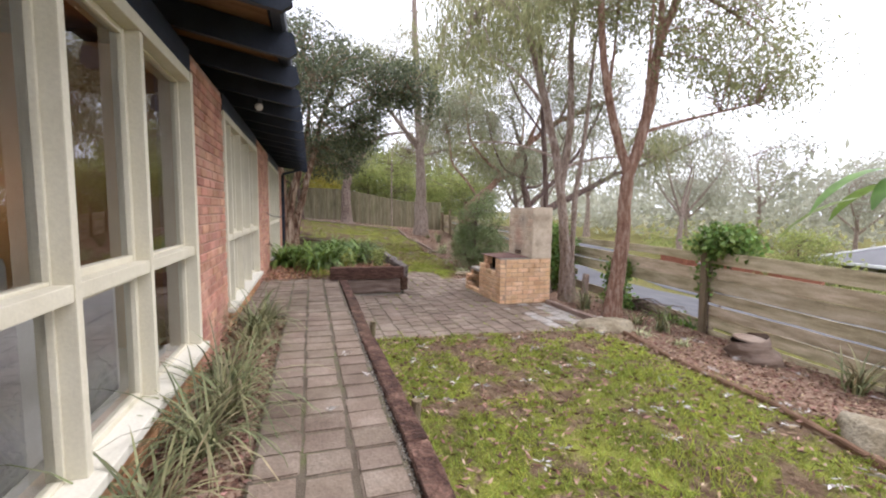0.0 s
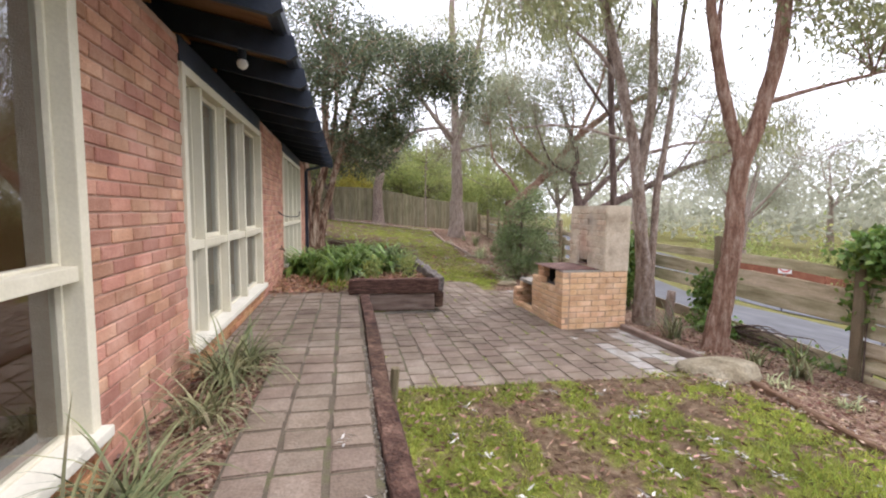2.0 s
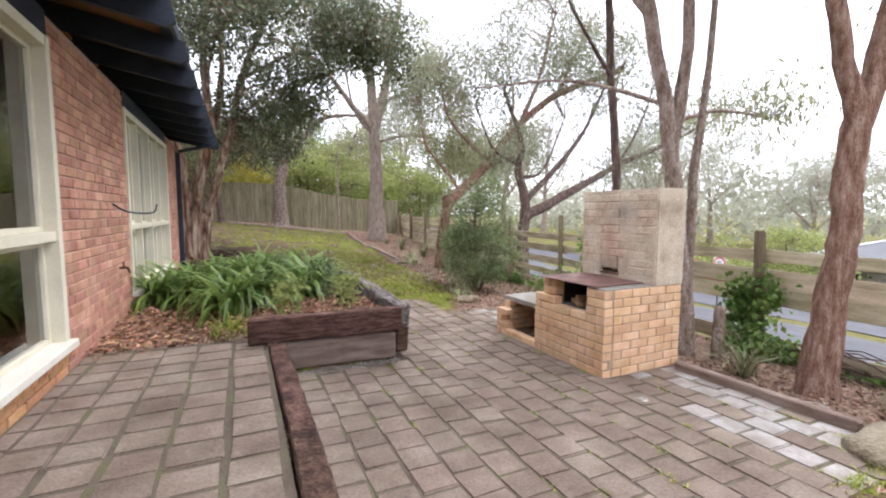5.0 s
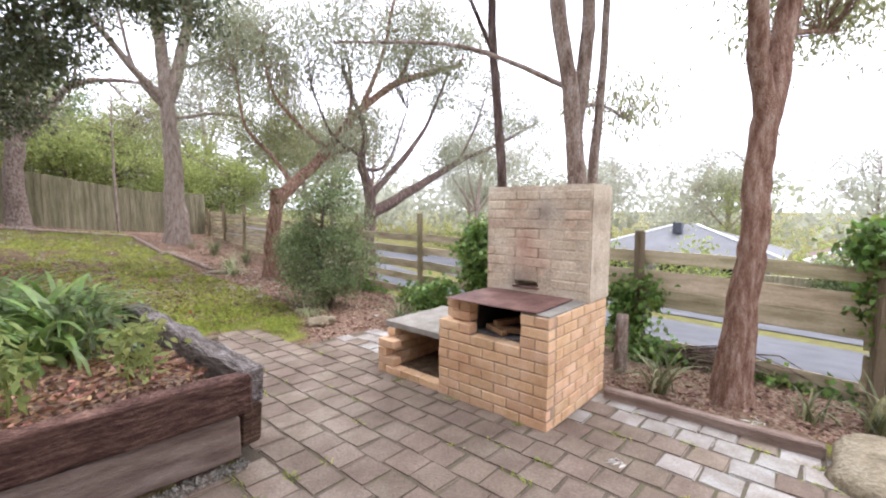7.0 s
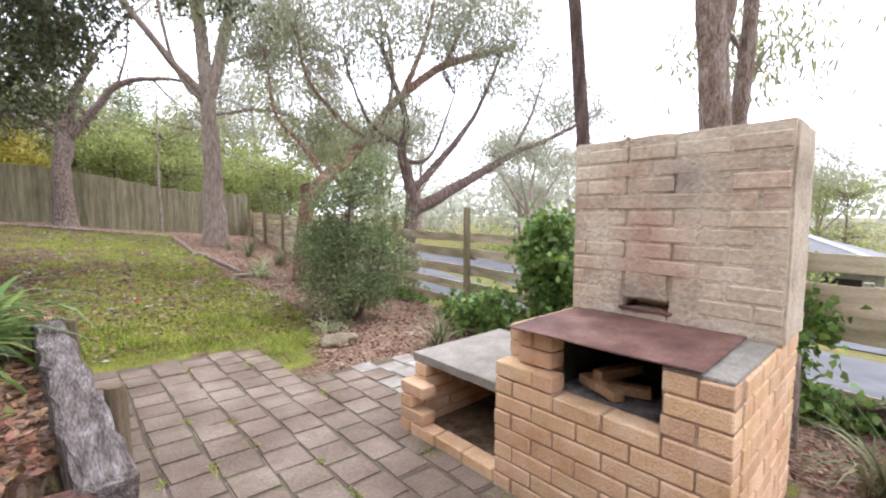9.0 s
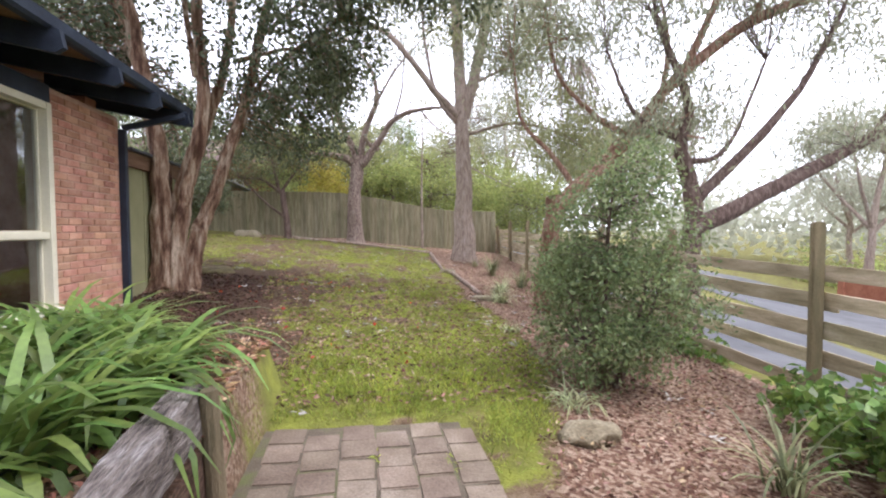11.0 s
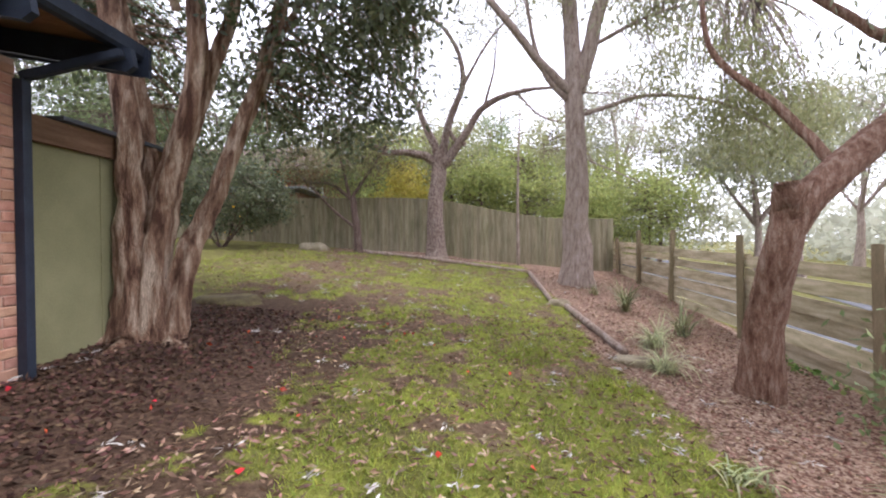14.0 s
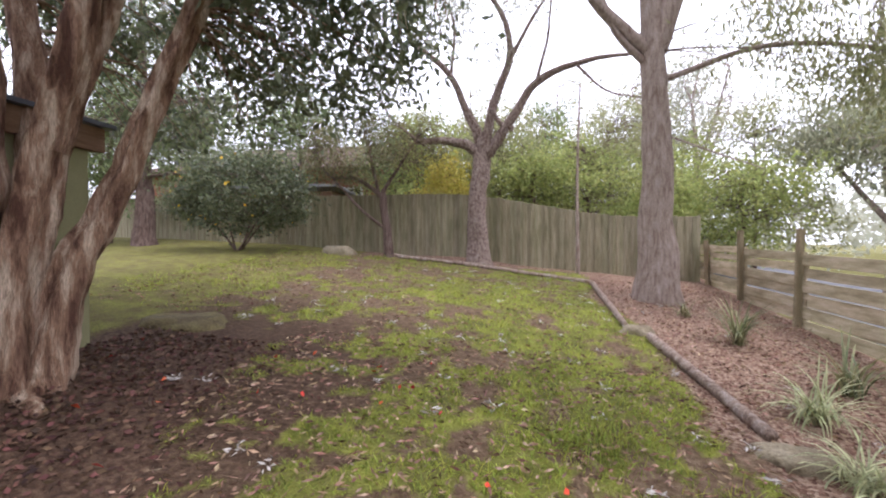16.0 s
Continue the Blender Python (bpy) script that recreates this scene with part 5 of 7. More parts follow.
    tree("twin_stem_gum", b, "twin-stemmed eucalyptus with rough reddish bark in the mulch", "tree", M["bark_red"], M["leaf_olive"], [
        ([(5.26, 6.53, z - 0.1), (5.34, 6.47, 0.5), (5.38, 6.43, 1.3), (5.40, 6.41, 2.1), (5.68, 6.33, 3.2), (5.84, 6.28, 4.4), (6.2, 6.2, 5.4), (6.9, 6.1, 6.4)], 0.135, 0.05),
        ([(5.39, 6.42, 1.75), (5.36, 6.43, 2.3), (5.10, 6.48, 3.1), (4.86, 6.55, 4.4), (4.75, 6.6, 6.2)], 0.10, 0.045),
        ([(5.82, 6.28, 4.2), (5.75, 6.2, 5.2), (5.8, 6.1, 6.6)], 0.06, 0.03), ([(5.62, 6.35, 3.0), (5.5, 6.15, 3.9), (5.4, 6.0, 5.0)], 0.04, 0.02),
        ([(5.6, 6.36, 2.9), (6.6, 6.2, 3.2), (7.8, 6.0, 3.5)], 0.035, 0.015), ([(6.2, 6.2, 5.4), (7.3, 6.3, 5.2), (8.4, 6.4, 4.9)], 0.04, 0.015),
        ([(4.98, 6.5, 3.7), (5.3, 6.8, 4.4), (5.5, 7.0, 5.4)], 0.035, 0.015),
    ], [(6.8, 6.1, 5.6, 1.5, 1.2, 1.0, 95), (5.8, 6.2, 6.4, 1.5, 1.2, 1.0, 75), (7.4, 6.1, 4.3, 1.3, 1.0, 0.7, 60), (4.8, 6.5, 5.7, 1.1, 1.0, 0.9, 60), (8.2, 6.2, 3.9, 0.9, 0.8, 0.5, 28), (5.5, 6.9, 5.2, 0.7, 0.7, 0.6, 30), (6.3, 6.1, 4.2, 0.7, 0.7, 0.5, 26)], per=46, sigma=0.27, size=(0.12, 0.032), droop=0.5, seed=13, knob=0.05)
    # paperbark behind the barbecue, with a low limb over the patio
    b = (5.2, 7.95, height(5.2, 7.95))
    z = b[2]
    tree("paperbark", b, "slender paperbark with pale flaking bark behind the barbecue", "tree", M["bark_pale"], M["leaf_olive"], [
        ([(5.25, 7.9, z - 0.1), (5.15, 7.95, 1.0), (5.0, 8.0, 2.2), (4.72, 8.1, 3.6), (4.35, 8.2, 5.0), (4.0, 8.3, 6.6)], 0.115, 0.05),
        ([(5.05, 8.0, 2.0), (5.2, 7.95, 3.4), (5.15, 7.95, 5.0), (5.3, 8.0, 6.8)], 0.085, 0.04),
        ([(5.28, 7.85, z), (5.32, 7.9, 1.6), (5.5, 7.9, 3.0), (5.7, 7.9, 5.2)], 0.07, 0.03),
        ([(4.5, 8.15, 4.4), (3.8, 7.5, 5.0), (3.0, 6.7, 4.9), (2.3, 6.0, 4.3)], 0.05, 0.015), ([(4.72, 8.1, 3.6), (4.2, 8.6, 4.5), (3.6, 9.4, 5.2)], 0.04, 0.015),
        ([(5.0, 8.0, 2.6), (4.2, 8.8, 3.0), (3.4, 9.9, 3.1)], 0.03, 0.012), ([(5.0, 8.0, 2.4), (6.2, 8.2, 2.7), (7.8, 8.4, 2.8)], 0.035, 0.012),
    ], [(2.7, 6.4, 4.5, 0.9, 0.8, 0.6, 34), (2.35, 5.9, 3.9, 0.5, 0.5, 0.6, 18), (3.6, 7.4, 5.4, 1.2, 1.0, 0.7, 40), (4.2, 8.3, 6.4, 1.4, 1.2, 1.0, 60), (5.4, 8.0, 6.4, 1.2, 1.0, 1.0, 50), (3.5, 9.6, 5.2, 1.2, 1.0, 0.7, 40), (7.4, 8.4, 3.0, 0.9, 0.7, 0.4, 20)], per=58, sigma=0.27, size=(0.14, 0.026), droop=1.1, seed=15, knob=0.06)
    b = (5.35, 9.05, height(5.35, 9.05))
    tree("slim_dark_tree", b, "slim dark-trunked tree behind the barbecue", "tree", M["bark_dark"], M["leaf_olive"], [
        ([(5.35, 8.90, b[2] - 0.1), (5.35, 8.99, 0.6), (5.35, 9.10, 1.7), (5.33, 9.2, 2.8), (5.25, 9.28, 4.4), (5.1, 9.3, 6.2)], 0.072, 0.05),
        ([(5.31, 9.22, 3.3), (4.6, 9.3, 4.2), (4.2, 9.6, 5.4)], 0.03, 0.012), ([(5.25, 9.28, 4.4), (5.5, 9.3, 5.2), (6.0, 9.5, 6)], 0.03, 0.012),
    ], [(5.0, 8.9, 5.0, 0.35, 0.35, 0.9, 14), (4.4, 9.5, 5.6, 0.9, 0.8, 0.7, 30), (5.9, 9.4, 6.2, 0.9, 0.8, 0.7, 30)], per=50, sigma=0.22, size=(0.12, 0.024), droop=0.9, seed=17, knob=0.06)
    # small tree before the back fence
    b = (-0.55, 25.9, height(-0.55, 25.9))
    z = b[2]
    tree("small_tree", b, "small twiggy tree with olive and rusty leaves by the back fence", "tree", M["bark_dark"], M["leaf_ochre"], [
        ([(-0.5, 25.9, z - 0.1), (-0.6, 25.9, 1.9), (-0.7, 25.9, 2.7)], 0.13, 0.09), ([(-0.7, 25.9, 2.6), (-1.4, 25.8, 3.1), (-2.2, 25.7, 3.2), (-2.6, 25.6, 3.8)], 0.07, 0.02),
        ([(-0.7, 25.9, 2.7), (-0.2, 25.8, 3.4), (0.4, 25.7, 4.2)], 0.06, 0.02), ([(-0.8, 25.9, 2.6), (-1.0, 25.8, 3.7), (-1.3, 25.8, 4.8)], 0.06, 0.02), ([(-0.5, 25.9, 1.6), (-1.2, 25.6, 2.2), (-1.9, 25.4, 3.0)], 0.05, 0.03),
    ], [(-1.4, 25.7, 4.0, 1.5, 1.1, 1.1, 150), (0.2, 25.7, 4.1, 1.0, 0.9, 0.9, 70), (-2.2, 25.6, 3.5, 0.9, 0.8, 0.8, 50)], per=34, sigma=0.18, size=(0.09, 0.03), droop=0.4, seed=19)
    b = (-4.4, 24.7, height(-4.4, 24.7))
    t = bush("camellia", b, "rounded dark glossy camellia bush with yellow fruit on the lawn", "bush", "leaf_dark", [(-4.3, 24.7, b[2] + 1.6, 1.9, 1.4, 1.15, 280), (-3.0, 24.4, b[2] + 1.4, 0.95, 0.8, 0.75, 80), (-5.6, 24.8, b[2] + 1.3, 0.9, 0.8, 0.7, 70)], 38, 0.15, (0.11, 0.05), 0.2, 23)
    rng = np.random.default_rng(31)
    d = unit(rng.normal(size=(60, 3)))
    P = np.array([-4.3, 24.7, b[2] + 1.55]) + d * np.array([1.9, 1.45, 1.15])
    v, f = leaf_arrays(P, unit(rng.normal(size=(60, 3))), 0.08, 0.08, rng)
    tagged(link("fruit", fast(v, f), M["yellow_flower"], t, "yellow fruit"), kind="stuff")
    b = (4.95, 12.55, height(4.95, 12.55))
    bush("shrub", b, "dense grey-green shrub in the mulch by the fence", "shrub", "leaf_shrub", [(5.1, 12.6, b[2] + 0.85, 0.9, 0.85, 0.7, 150), (5.05, 12.6, b[2] + 1.6, 0.75, 0.7, 0.6, 85), (5.1, 12.5, b[2] + 2.1, 0.45, 0.45, 0.4, 30), (4.6, 12.3, b[2] + 0.5, 0.5, 0.5, 0.4, 45), (5.45, 12.7, b[2] + 0.9, 0.5, 0.5, 0.6, 45), (5.0, 13.5, b[2] + 0.9, 0.45, 0.5, 0.5, 42), (5.3, 14.0, b[2] + 0.95, 0.4, 0.45, 0.45, 26)], 42, 0.11, (0.06, 0.028), 0.0, 25)


def build_ivy():
    def ivy(base, blobs, seed, label, name="ivy"):
        bush(name, base, label, "ivy", "leaf_ivy", blobs, 30, 0.10, (0.085, 0.075), 0.4, seed, group="ivy clumps", stem=0.010)
    z = height(5.6, 10.0)
    ivy((5.7, 9.9, z), [(5.95, 9.7, 0.58, 0.48, 0.5, 0.68, 105), (5.75, 9.4, 0.0, 0.5, 0.4, 0.42, 48), (5.85, 10.5, -0.1, 0.4, 0.6, 0.28, 40), (6.3, 10.0, 0.75, 0.3, 0.45, 0.4, 30), (6.1, 11.3, -0.15, 0.3, 0.5, 0.25, 26)], 41, "mounded green ivy growing behind the barbecue")
    ivy((6.4, 7.5, height(6.4, 7.5)), [(6.42, 7.75, 0.12, 0.12, 0.30, 0.45, 34), (6.25, 7.5, -0.38, 0.22, 0.40, 0.14, 24), (6.45, 6.2, -0.52, 0.10, 0.7, 0.06, 22)], 42, "ivy climbing over the side fence boards")
    ivy((6.35, 5.45, height(6.35, 5.45)), [(6.5, 5.3, 1.02, 0.38, 0.42, 0.24, 95), (6.40, 5.5, 0.5, 0.05, 0.08, 0.3, 10)], 43, "ivy ball topping a fence post")
    ivy((7.3, 15.2, height(7.3, 15.2)), [(7.15, 14.6, -0.45, 0.25, 1.2, 0.2, 50), (7.5, 17.4, -0.6, 0.3, 1.6, 0.15, 45)], 44, "low ivy along the foot of the fence")


def clump(name, at, n, length, width, arch, material, label, seed, spread=0.05, seg=5, category="strappy plant", group=""):
    rng = np.random.default_rng(seed)
    P = np.array(at) + np.stack([rng.normal(size=n) * spread, rng.normal(size=n) * spread, np.zeros(n)], 1)
    v, f = blades(P, rng.uniform(0, 2 * np.pi, n), length * rng.uniform(0.55, 1.15, n), width, arch * rng.uniform(0.4, 1.3, n), rng, seg, 1.45)
    t = thing(name, at, label, category, group)
    ob = link("leaves", fast(v, f), M[material], t)
    return t


def build_plants():
    # strappy plants in the raised bed, each a fan of arching leaves
    rng = random.Random(51)
    n = 0
    while n < 46:
        x, y = rng.uniform(-0.75, 1.45), rng.uniform(9.7, 13.1)
        if (x - 0.3) ** 2 / 1.05 + (y - 11.3) ** 2 / 2.8 > 1.0 or (x > 1.3 and y < 10.3) or (x > 0.45 and y > 12.5):
            continue
        z = 0.12 + 0.12 * max(0, min(1, x + 0.4)) if y < 12.3 else max(height(x, y), 0.05)
        clump("agapanthus", (x, y, z), 58, 0.92 if y < 11.9 else 0.74, 0.046, 3.1, "strap", "lush agapanthus clump of broad arching green leaves", 100 + n, 0.06, group="agapanthus in the bed")
        n += 1
    for x, y in ((0.3, 12.45), (0.4, 12.75), (-0.1, 12.8)):
        clump("agapanthus", (x, y, 0.2), 80, 0.68, 0.052, 3.0, "strap", "lush agapanthus clump of broad arching green leaves", 160 + int(x * 100), 0.06, group="agapanthus in the bed")
    for i, (x, y, s) in enumerate(((-0.62, 2.7, 1.0), (-0.58, 3.2, 1.1), (-0.66, 3.75, 0.8), (-0.6, 4.6, 0.7), (-0.62, 5.25, 1.0), (-0.55, 5.6, 0.8), (-0.72, 2.1, 0.8))):
        clump("tussock", (x, y, 0.06), int(95 * s), 0.78 * s, 0.013, 2.3, "tussock", "arching grey-green tussock grass beside the path", 200 + i, 0.05, group="path tussocks")
    for i, (x, y, s) in enumerate(((5.7, 3.0, 1.0), (5.5, 5.5, 0.9), (5.05, 7.05, 1.0), (5.35, 5.95, 0.6), (6.05, 20.5, 1.3), (6.4, 19.0, 1.2), (5.9, 22.0, 0.6), (5.0, 10.7, 0.9), (5.7, 14.6, 0.8))):
        clump("tussock", (x, y, height(x, y)), int(50 * s), 0.62 * s, 0.020, 1.6, "tussock", "stiff grey-green strap-leaved tussock in the mulch", 220 + i, 0.05, group="mulch tussocks")
    for i, (x, y, s) in enumerate(((4.25, 11.95, 0.8), (5.6, 18.2, 1.5), (5.25, 17.2, 1.3), (4.85, 5.25, 0.5), (5.0, 4.7, 0.5), (4.7, 14.9, 0.6), (5.7, 23.6, 0.5))):
        clump("spider_plant", (x, y, height(x, y)), int(70 * s), 0.42 * s, 0.014, 2.4, "tussock_pale", "pale variegated tufted plant edging the mulch", 240 + i, 0.06, group="pale tufts")
    clump("bright_grass", (0.18, 9.12, 0.1), 60, 0.36, 0.016, 1.9, "grass", "bright green grassy tuft at the bed corner", 260, 0.08)
    # leafy weeds in the bed
    for i, (x, y, h) in enumerate(((1.35, 9.15, 0.42), (1.2, 9.9, 0.55), (0.75, 9.2, 0.4))):
        bush("garden_weed", (x, y, 0.2), "young leafy plant in the raised bed", "plant", "leaf_lime" if i % 2 == 0 else "leaf_shrub", [(x, y, 0.25 + h * 0.55, 0.15, 0.15, h * 0.45, 14)], 12, 0.06, (0.085, 0.042), 0.1, 270 + i, "leaf_lime", "bed weeds", 0.008)
    # tall sapling near the start with long drooping leaves
    t = thing("sapling", (1.75, 0.55, -0.22), "slim sapling with long pointed green leaves", "sapling")
    tb = Tubes(5)
    tb.add(spline([(1.75, 0.6, -0.3), (1.72, 0.66, 0.9), (1.62, 0.75, 1.60)], 9), np.linspace(0.014, 0.006, 9), 6)
    link("stem", tb.mesh(), M["leaf_shrub"], t)
    rng2 = np.random.default_rng(6)
    P = np.array([[1.62, 0.75, 1.60]] * 7) + rng2.normal(size=(7, 3)) * 0.02
    v, f = blades(P, np.array([2.45, 2.85, 3.25, 0.2, 1.3, 4.4, 5.4]), np.array([0.36, 0.34, 0.25, 0.3, 0.3, 0.3, 0.3]), 0.055, 1.3, rng2, 6, 0.35)
    link("leaves", fast(v, f), M["leaf_ivy"], t)
    # black plastic pot
    bm = bmesh.new()
    prof = [(0.0, 0.17), (0.085, 0.17), (0.105, 0.36), (0.12, 0.365), (0.12, 0.385), (0.10, 0.385), (0.092, 0.33), (0.0, 0.33)]
    rings = [[bm.verts.new((1.42 + r * math.cos(a * math.pi / 9), 9.55 + r * math.sin(a * math.pi / 9), z)) for a in range(18)] for r, z in prof[1:-1]]
    for ra, rb in zip(rings[:-1], rings[1:]):
        for k in range(18):
            bm.faces.new((ra[k], ra[(k + 1) % 18], rb[(k + 1) % 18], rb[k]))
    bm.faces.new(rings[0][::-1])
    bm.faces.new(rings[-1])
    tagged(part("plant_pot", bm, M["black_plastic"], smooth=True), "low black plastic plant pot in the bed", "plant pot")


def rock(at, size, seed, label, name="rock", surface="rock"):
    bm = bmesh.new()
    bmesh.ops.create_icosphere(bm, subdivisions=3, radius=1)
    for v in bm.verts:
        k = 1 + 0.35 * noise.noise(v.co * 1.3 + Vector((seed, 0, 0))) + 0.10 * noise.noise(v.co * 4 + Vector((seed, 2, 0)))
        v.co = Vector((v.co.x * size[0] * k, v.co.y * size[1] * k, max(-0.5, min(0.75, v.co.z * k)) * size[2])) + Vector(at)
    return tagged(part(name, bm, M[surface], smooth=True), label, "rock", "garden rocks")


def build_ground_things():
    rock((4.35, 5.55, -0.30), (0.50, 0.28, 0.16), 1, "long flat mossy boulder at the patio corner")
    rock((4.2, 2.0, -0.28), (0.28, 0.28, 0.24), 2, "rounded sandstone boulder at the lawn edge")
    rock((-0.95, 18.7, height(-0.95, 18.7) - 0.05), (0.62, 0.40, 0.15), 3, "flat mossy stepping boulder in the lawn", "rock", "rock_moss")
    rock((4.12, 11.45, -0.30), (0.24, 0.16, 0.08), 4, "small flat stone beside the patio")
    rock((4.74, 20.5, height(4.74, 20.5)), (0.24, 0.18, 0.15), 5, "brown rock between the edging logs")
    rock((-1.9, 25.6, height(-1.9, 25.6)), (0.5, 0.3, 0.3), 6, "dark boulder below the back fence")
    rock((5.0, 17.45, height(5.0, 17.45)), (0.28, 0.22, 0.10), 7, "flat rock at the end of the edging log")
    for i, (a, b, r, nm) in enumerate((((4.82, 24.4), (4.64, 20.8), 0.060, ""), ((4.84, 20.2), (4.96, 17.7), 0.062, ""), ((1.4, 25.7), (4.8, 24.55), 0.06, ""), ((-0.6, 26.0), (1.5, 25.65), 0.06, ""))):
        tb = Tubes(70 + i)
        pts = [(a[0] + (b[0] - a[0]) * u, a[1] + (b[1] - a[1]) * u + 0.05 * math.sin(u * 5 + i), height(a[0] + (b[0] - a[0]) * u, a[1] + (b[1] - a[1]) * u) + r * 0.8) for u in (0, 0.3, 0.6, 1)]
        tb.add(spline(pts, 14), np.linspace(r, r * 0.8, 14), 8, 0.06)
        tagged(link("edging_log", tb.mesh(), M["bark_pale"]), "weathered round log edging the lawn", "log", "edging logs")
    pts = [(4.5, 5.25), (4.2, 3.9), (4.1, 2.8), (3.85, 1.9), (3.5, 0.6), (3.2, -1.0)]
    for i, (a, b) in enumerate(zip(pts[:-1], pts[1:])):
        bm = sleeper_bm((a[0], a[1], height(*a) + 0.0), (b[0], b[1] + 0.03, height(*b) + 0.0), 0.07, 0.12, 90 + i, 8, 0.008)
        tagged(part("lawn_edging", bm, M["timber_brown"]), "low rotting timber edging between lawn and mulch", "edging", "lawn edging boards")
    # sawn stump
    s = Tubes(80)
    c = spline([(5.62, 4.1, -0.58), (5.6, 4.1, -0.38), (5.55, 4.12, -0.14)], 8)
    s.add(c, [0.52, 0.42, 0.34, 0.29, 0.265, 0.25, 0.24, 0.22], 12, 0.15)
    me = s.mesh()
    st = thing("tree_stump", (5.62, 4.1, -0.45), "weathered grey split tree stump in the mulch", "stump")
    link("stump", me, M["sleeper_pale"], st)
    bm = bmesh.new()
    bmesh.ops.create_cone(bm, cap_ends=True, segments=12, radius1=0.2, radius2=0.19, depth=0.02, matrix=pose(5.55, 4.12, -0.148, 4, 3, 0))
    part("cut_face", bm, M["sleeper_pale"], st, "sawn cracked top")
    # cut-off stake beside the paperbark
    tb = Tubes(81)
    tb.add(spline([(5.42, 7.55, -0.5), (5.42, 7.55, -0.1), (5.44, 7.55, 0.22)], 7), np.linspace(0.075, 0.065, 7), 8, 0.05)
    tagged(link("cut_post", tb.mesh(), M["bark_pale"]), "short pale cut-off post beside the paperbark", "post")
    # bare pole by the back fence
    tb = Tubes(82)
    tb.add(spline([(4.75, 26.2, 0.4), (4.72, 26.2, 3.0), (4.78, 26.2, 5.6)], 9), np.linspace(0.06, 0.02, 9), 6, 0.04)
    tagged(link("dead_sapling", tb.mesh(), M["bark_gum"]), "thin dead sapling trunk before the back fence", "dead tree")
    # garden tap and hook on the wall
    tap = thing("garden_tap", (-0.94, 10.28, 0.68), "weathered brass garden tap on the brick wall", "tap")
    bm = bmesh.new()
    beam(bm, (-0.955, 10.28, 0.70), (-0.86, 10.28, 0.70), 0.028, 0.028, 0.008)
    beam(bm, (-0.87, 10.28, 0.71), (-0.845, 10.28, 0.64), 0.024, 0.024, 0.006)
    part("spout", bm, M["brass_tap"], tap)
    bm = bmesh.new()
    beam(bm, (-0.90, 10.28, 0.71), (-0.90, 10.28, 0.76), 0.014, 0.014, 0.003)
    beam(bm, (-0.90, 10.25, 0.765), (-0.90, 10.31, 0.765), 0.018, 0.012, 0.003)
    part("handle", bm, M["brass_tap"], tap)
    hook = Tubes(83)
    hook.add(spline([(-0.95, 10.15, 1.42), (-0.82, 10.2, 1.33), (-0.62, 10.4, 1.32), (-0.58, 10.45, 1.42)], 12), np.full(12, 0.010), 6)
    tagged(link("wall_hook", hook.mesh(), M["navy"]), "bent dark metal hose hook on the brick wall", "hook")
    lamp = thing("eave_light", (-0.75, 5.9, 2.82), "small round white light under the eaves", "light fitting")
    bm = bmesh.new()
    bmesh.ops.create_uvsphere(bm, u_segments=14, v_segments=8, radius=0.05, matrix=pose(-0.62, 6.1, 2.80))
    part("globe", bm, M["white_paint"], lamp, smooth=True)
    bm = bmesh.new()
    bmesh.ops.create_cone(bm, cap_ends=True, segments=12, radius1=0.035, radius2=0.045, depth=0.14, matrix=pose(-0.62, 6.1, 2.90))
    part("bracket", bm, M["navy"], lamp)


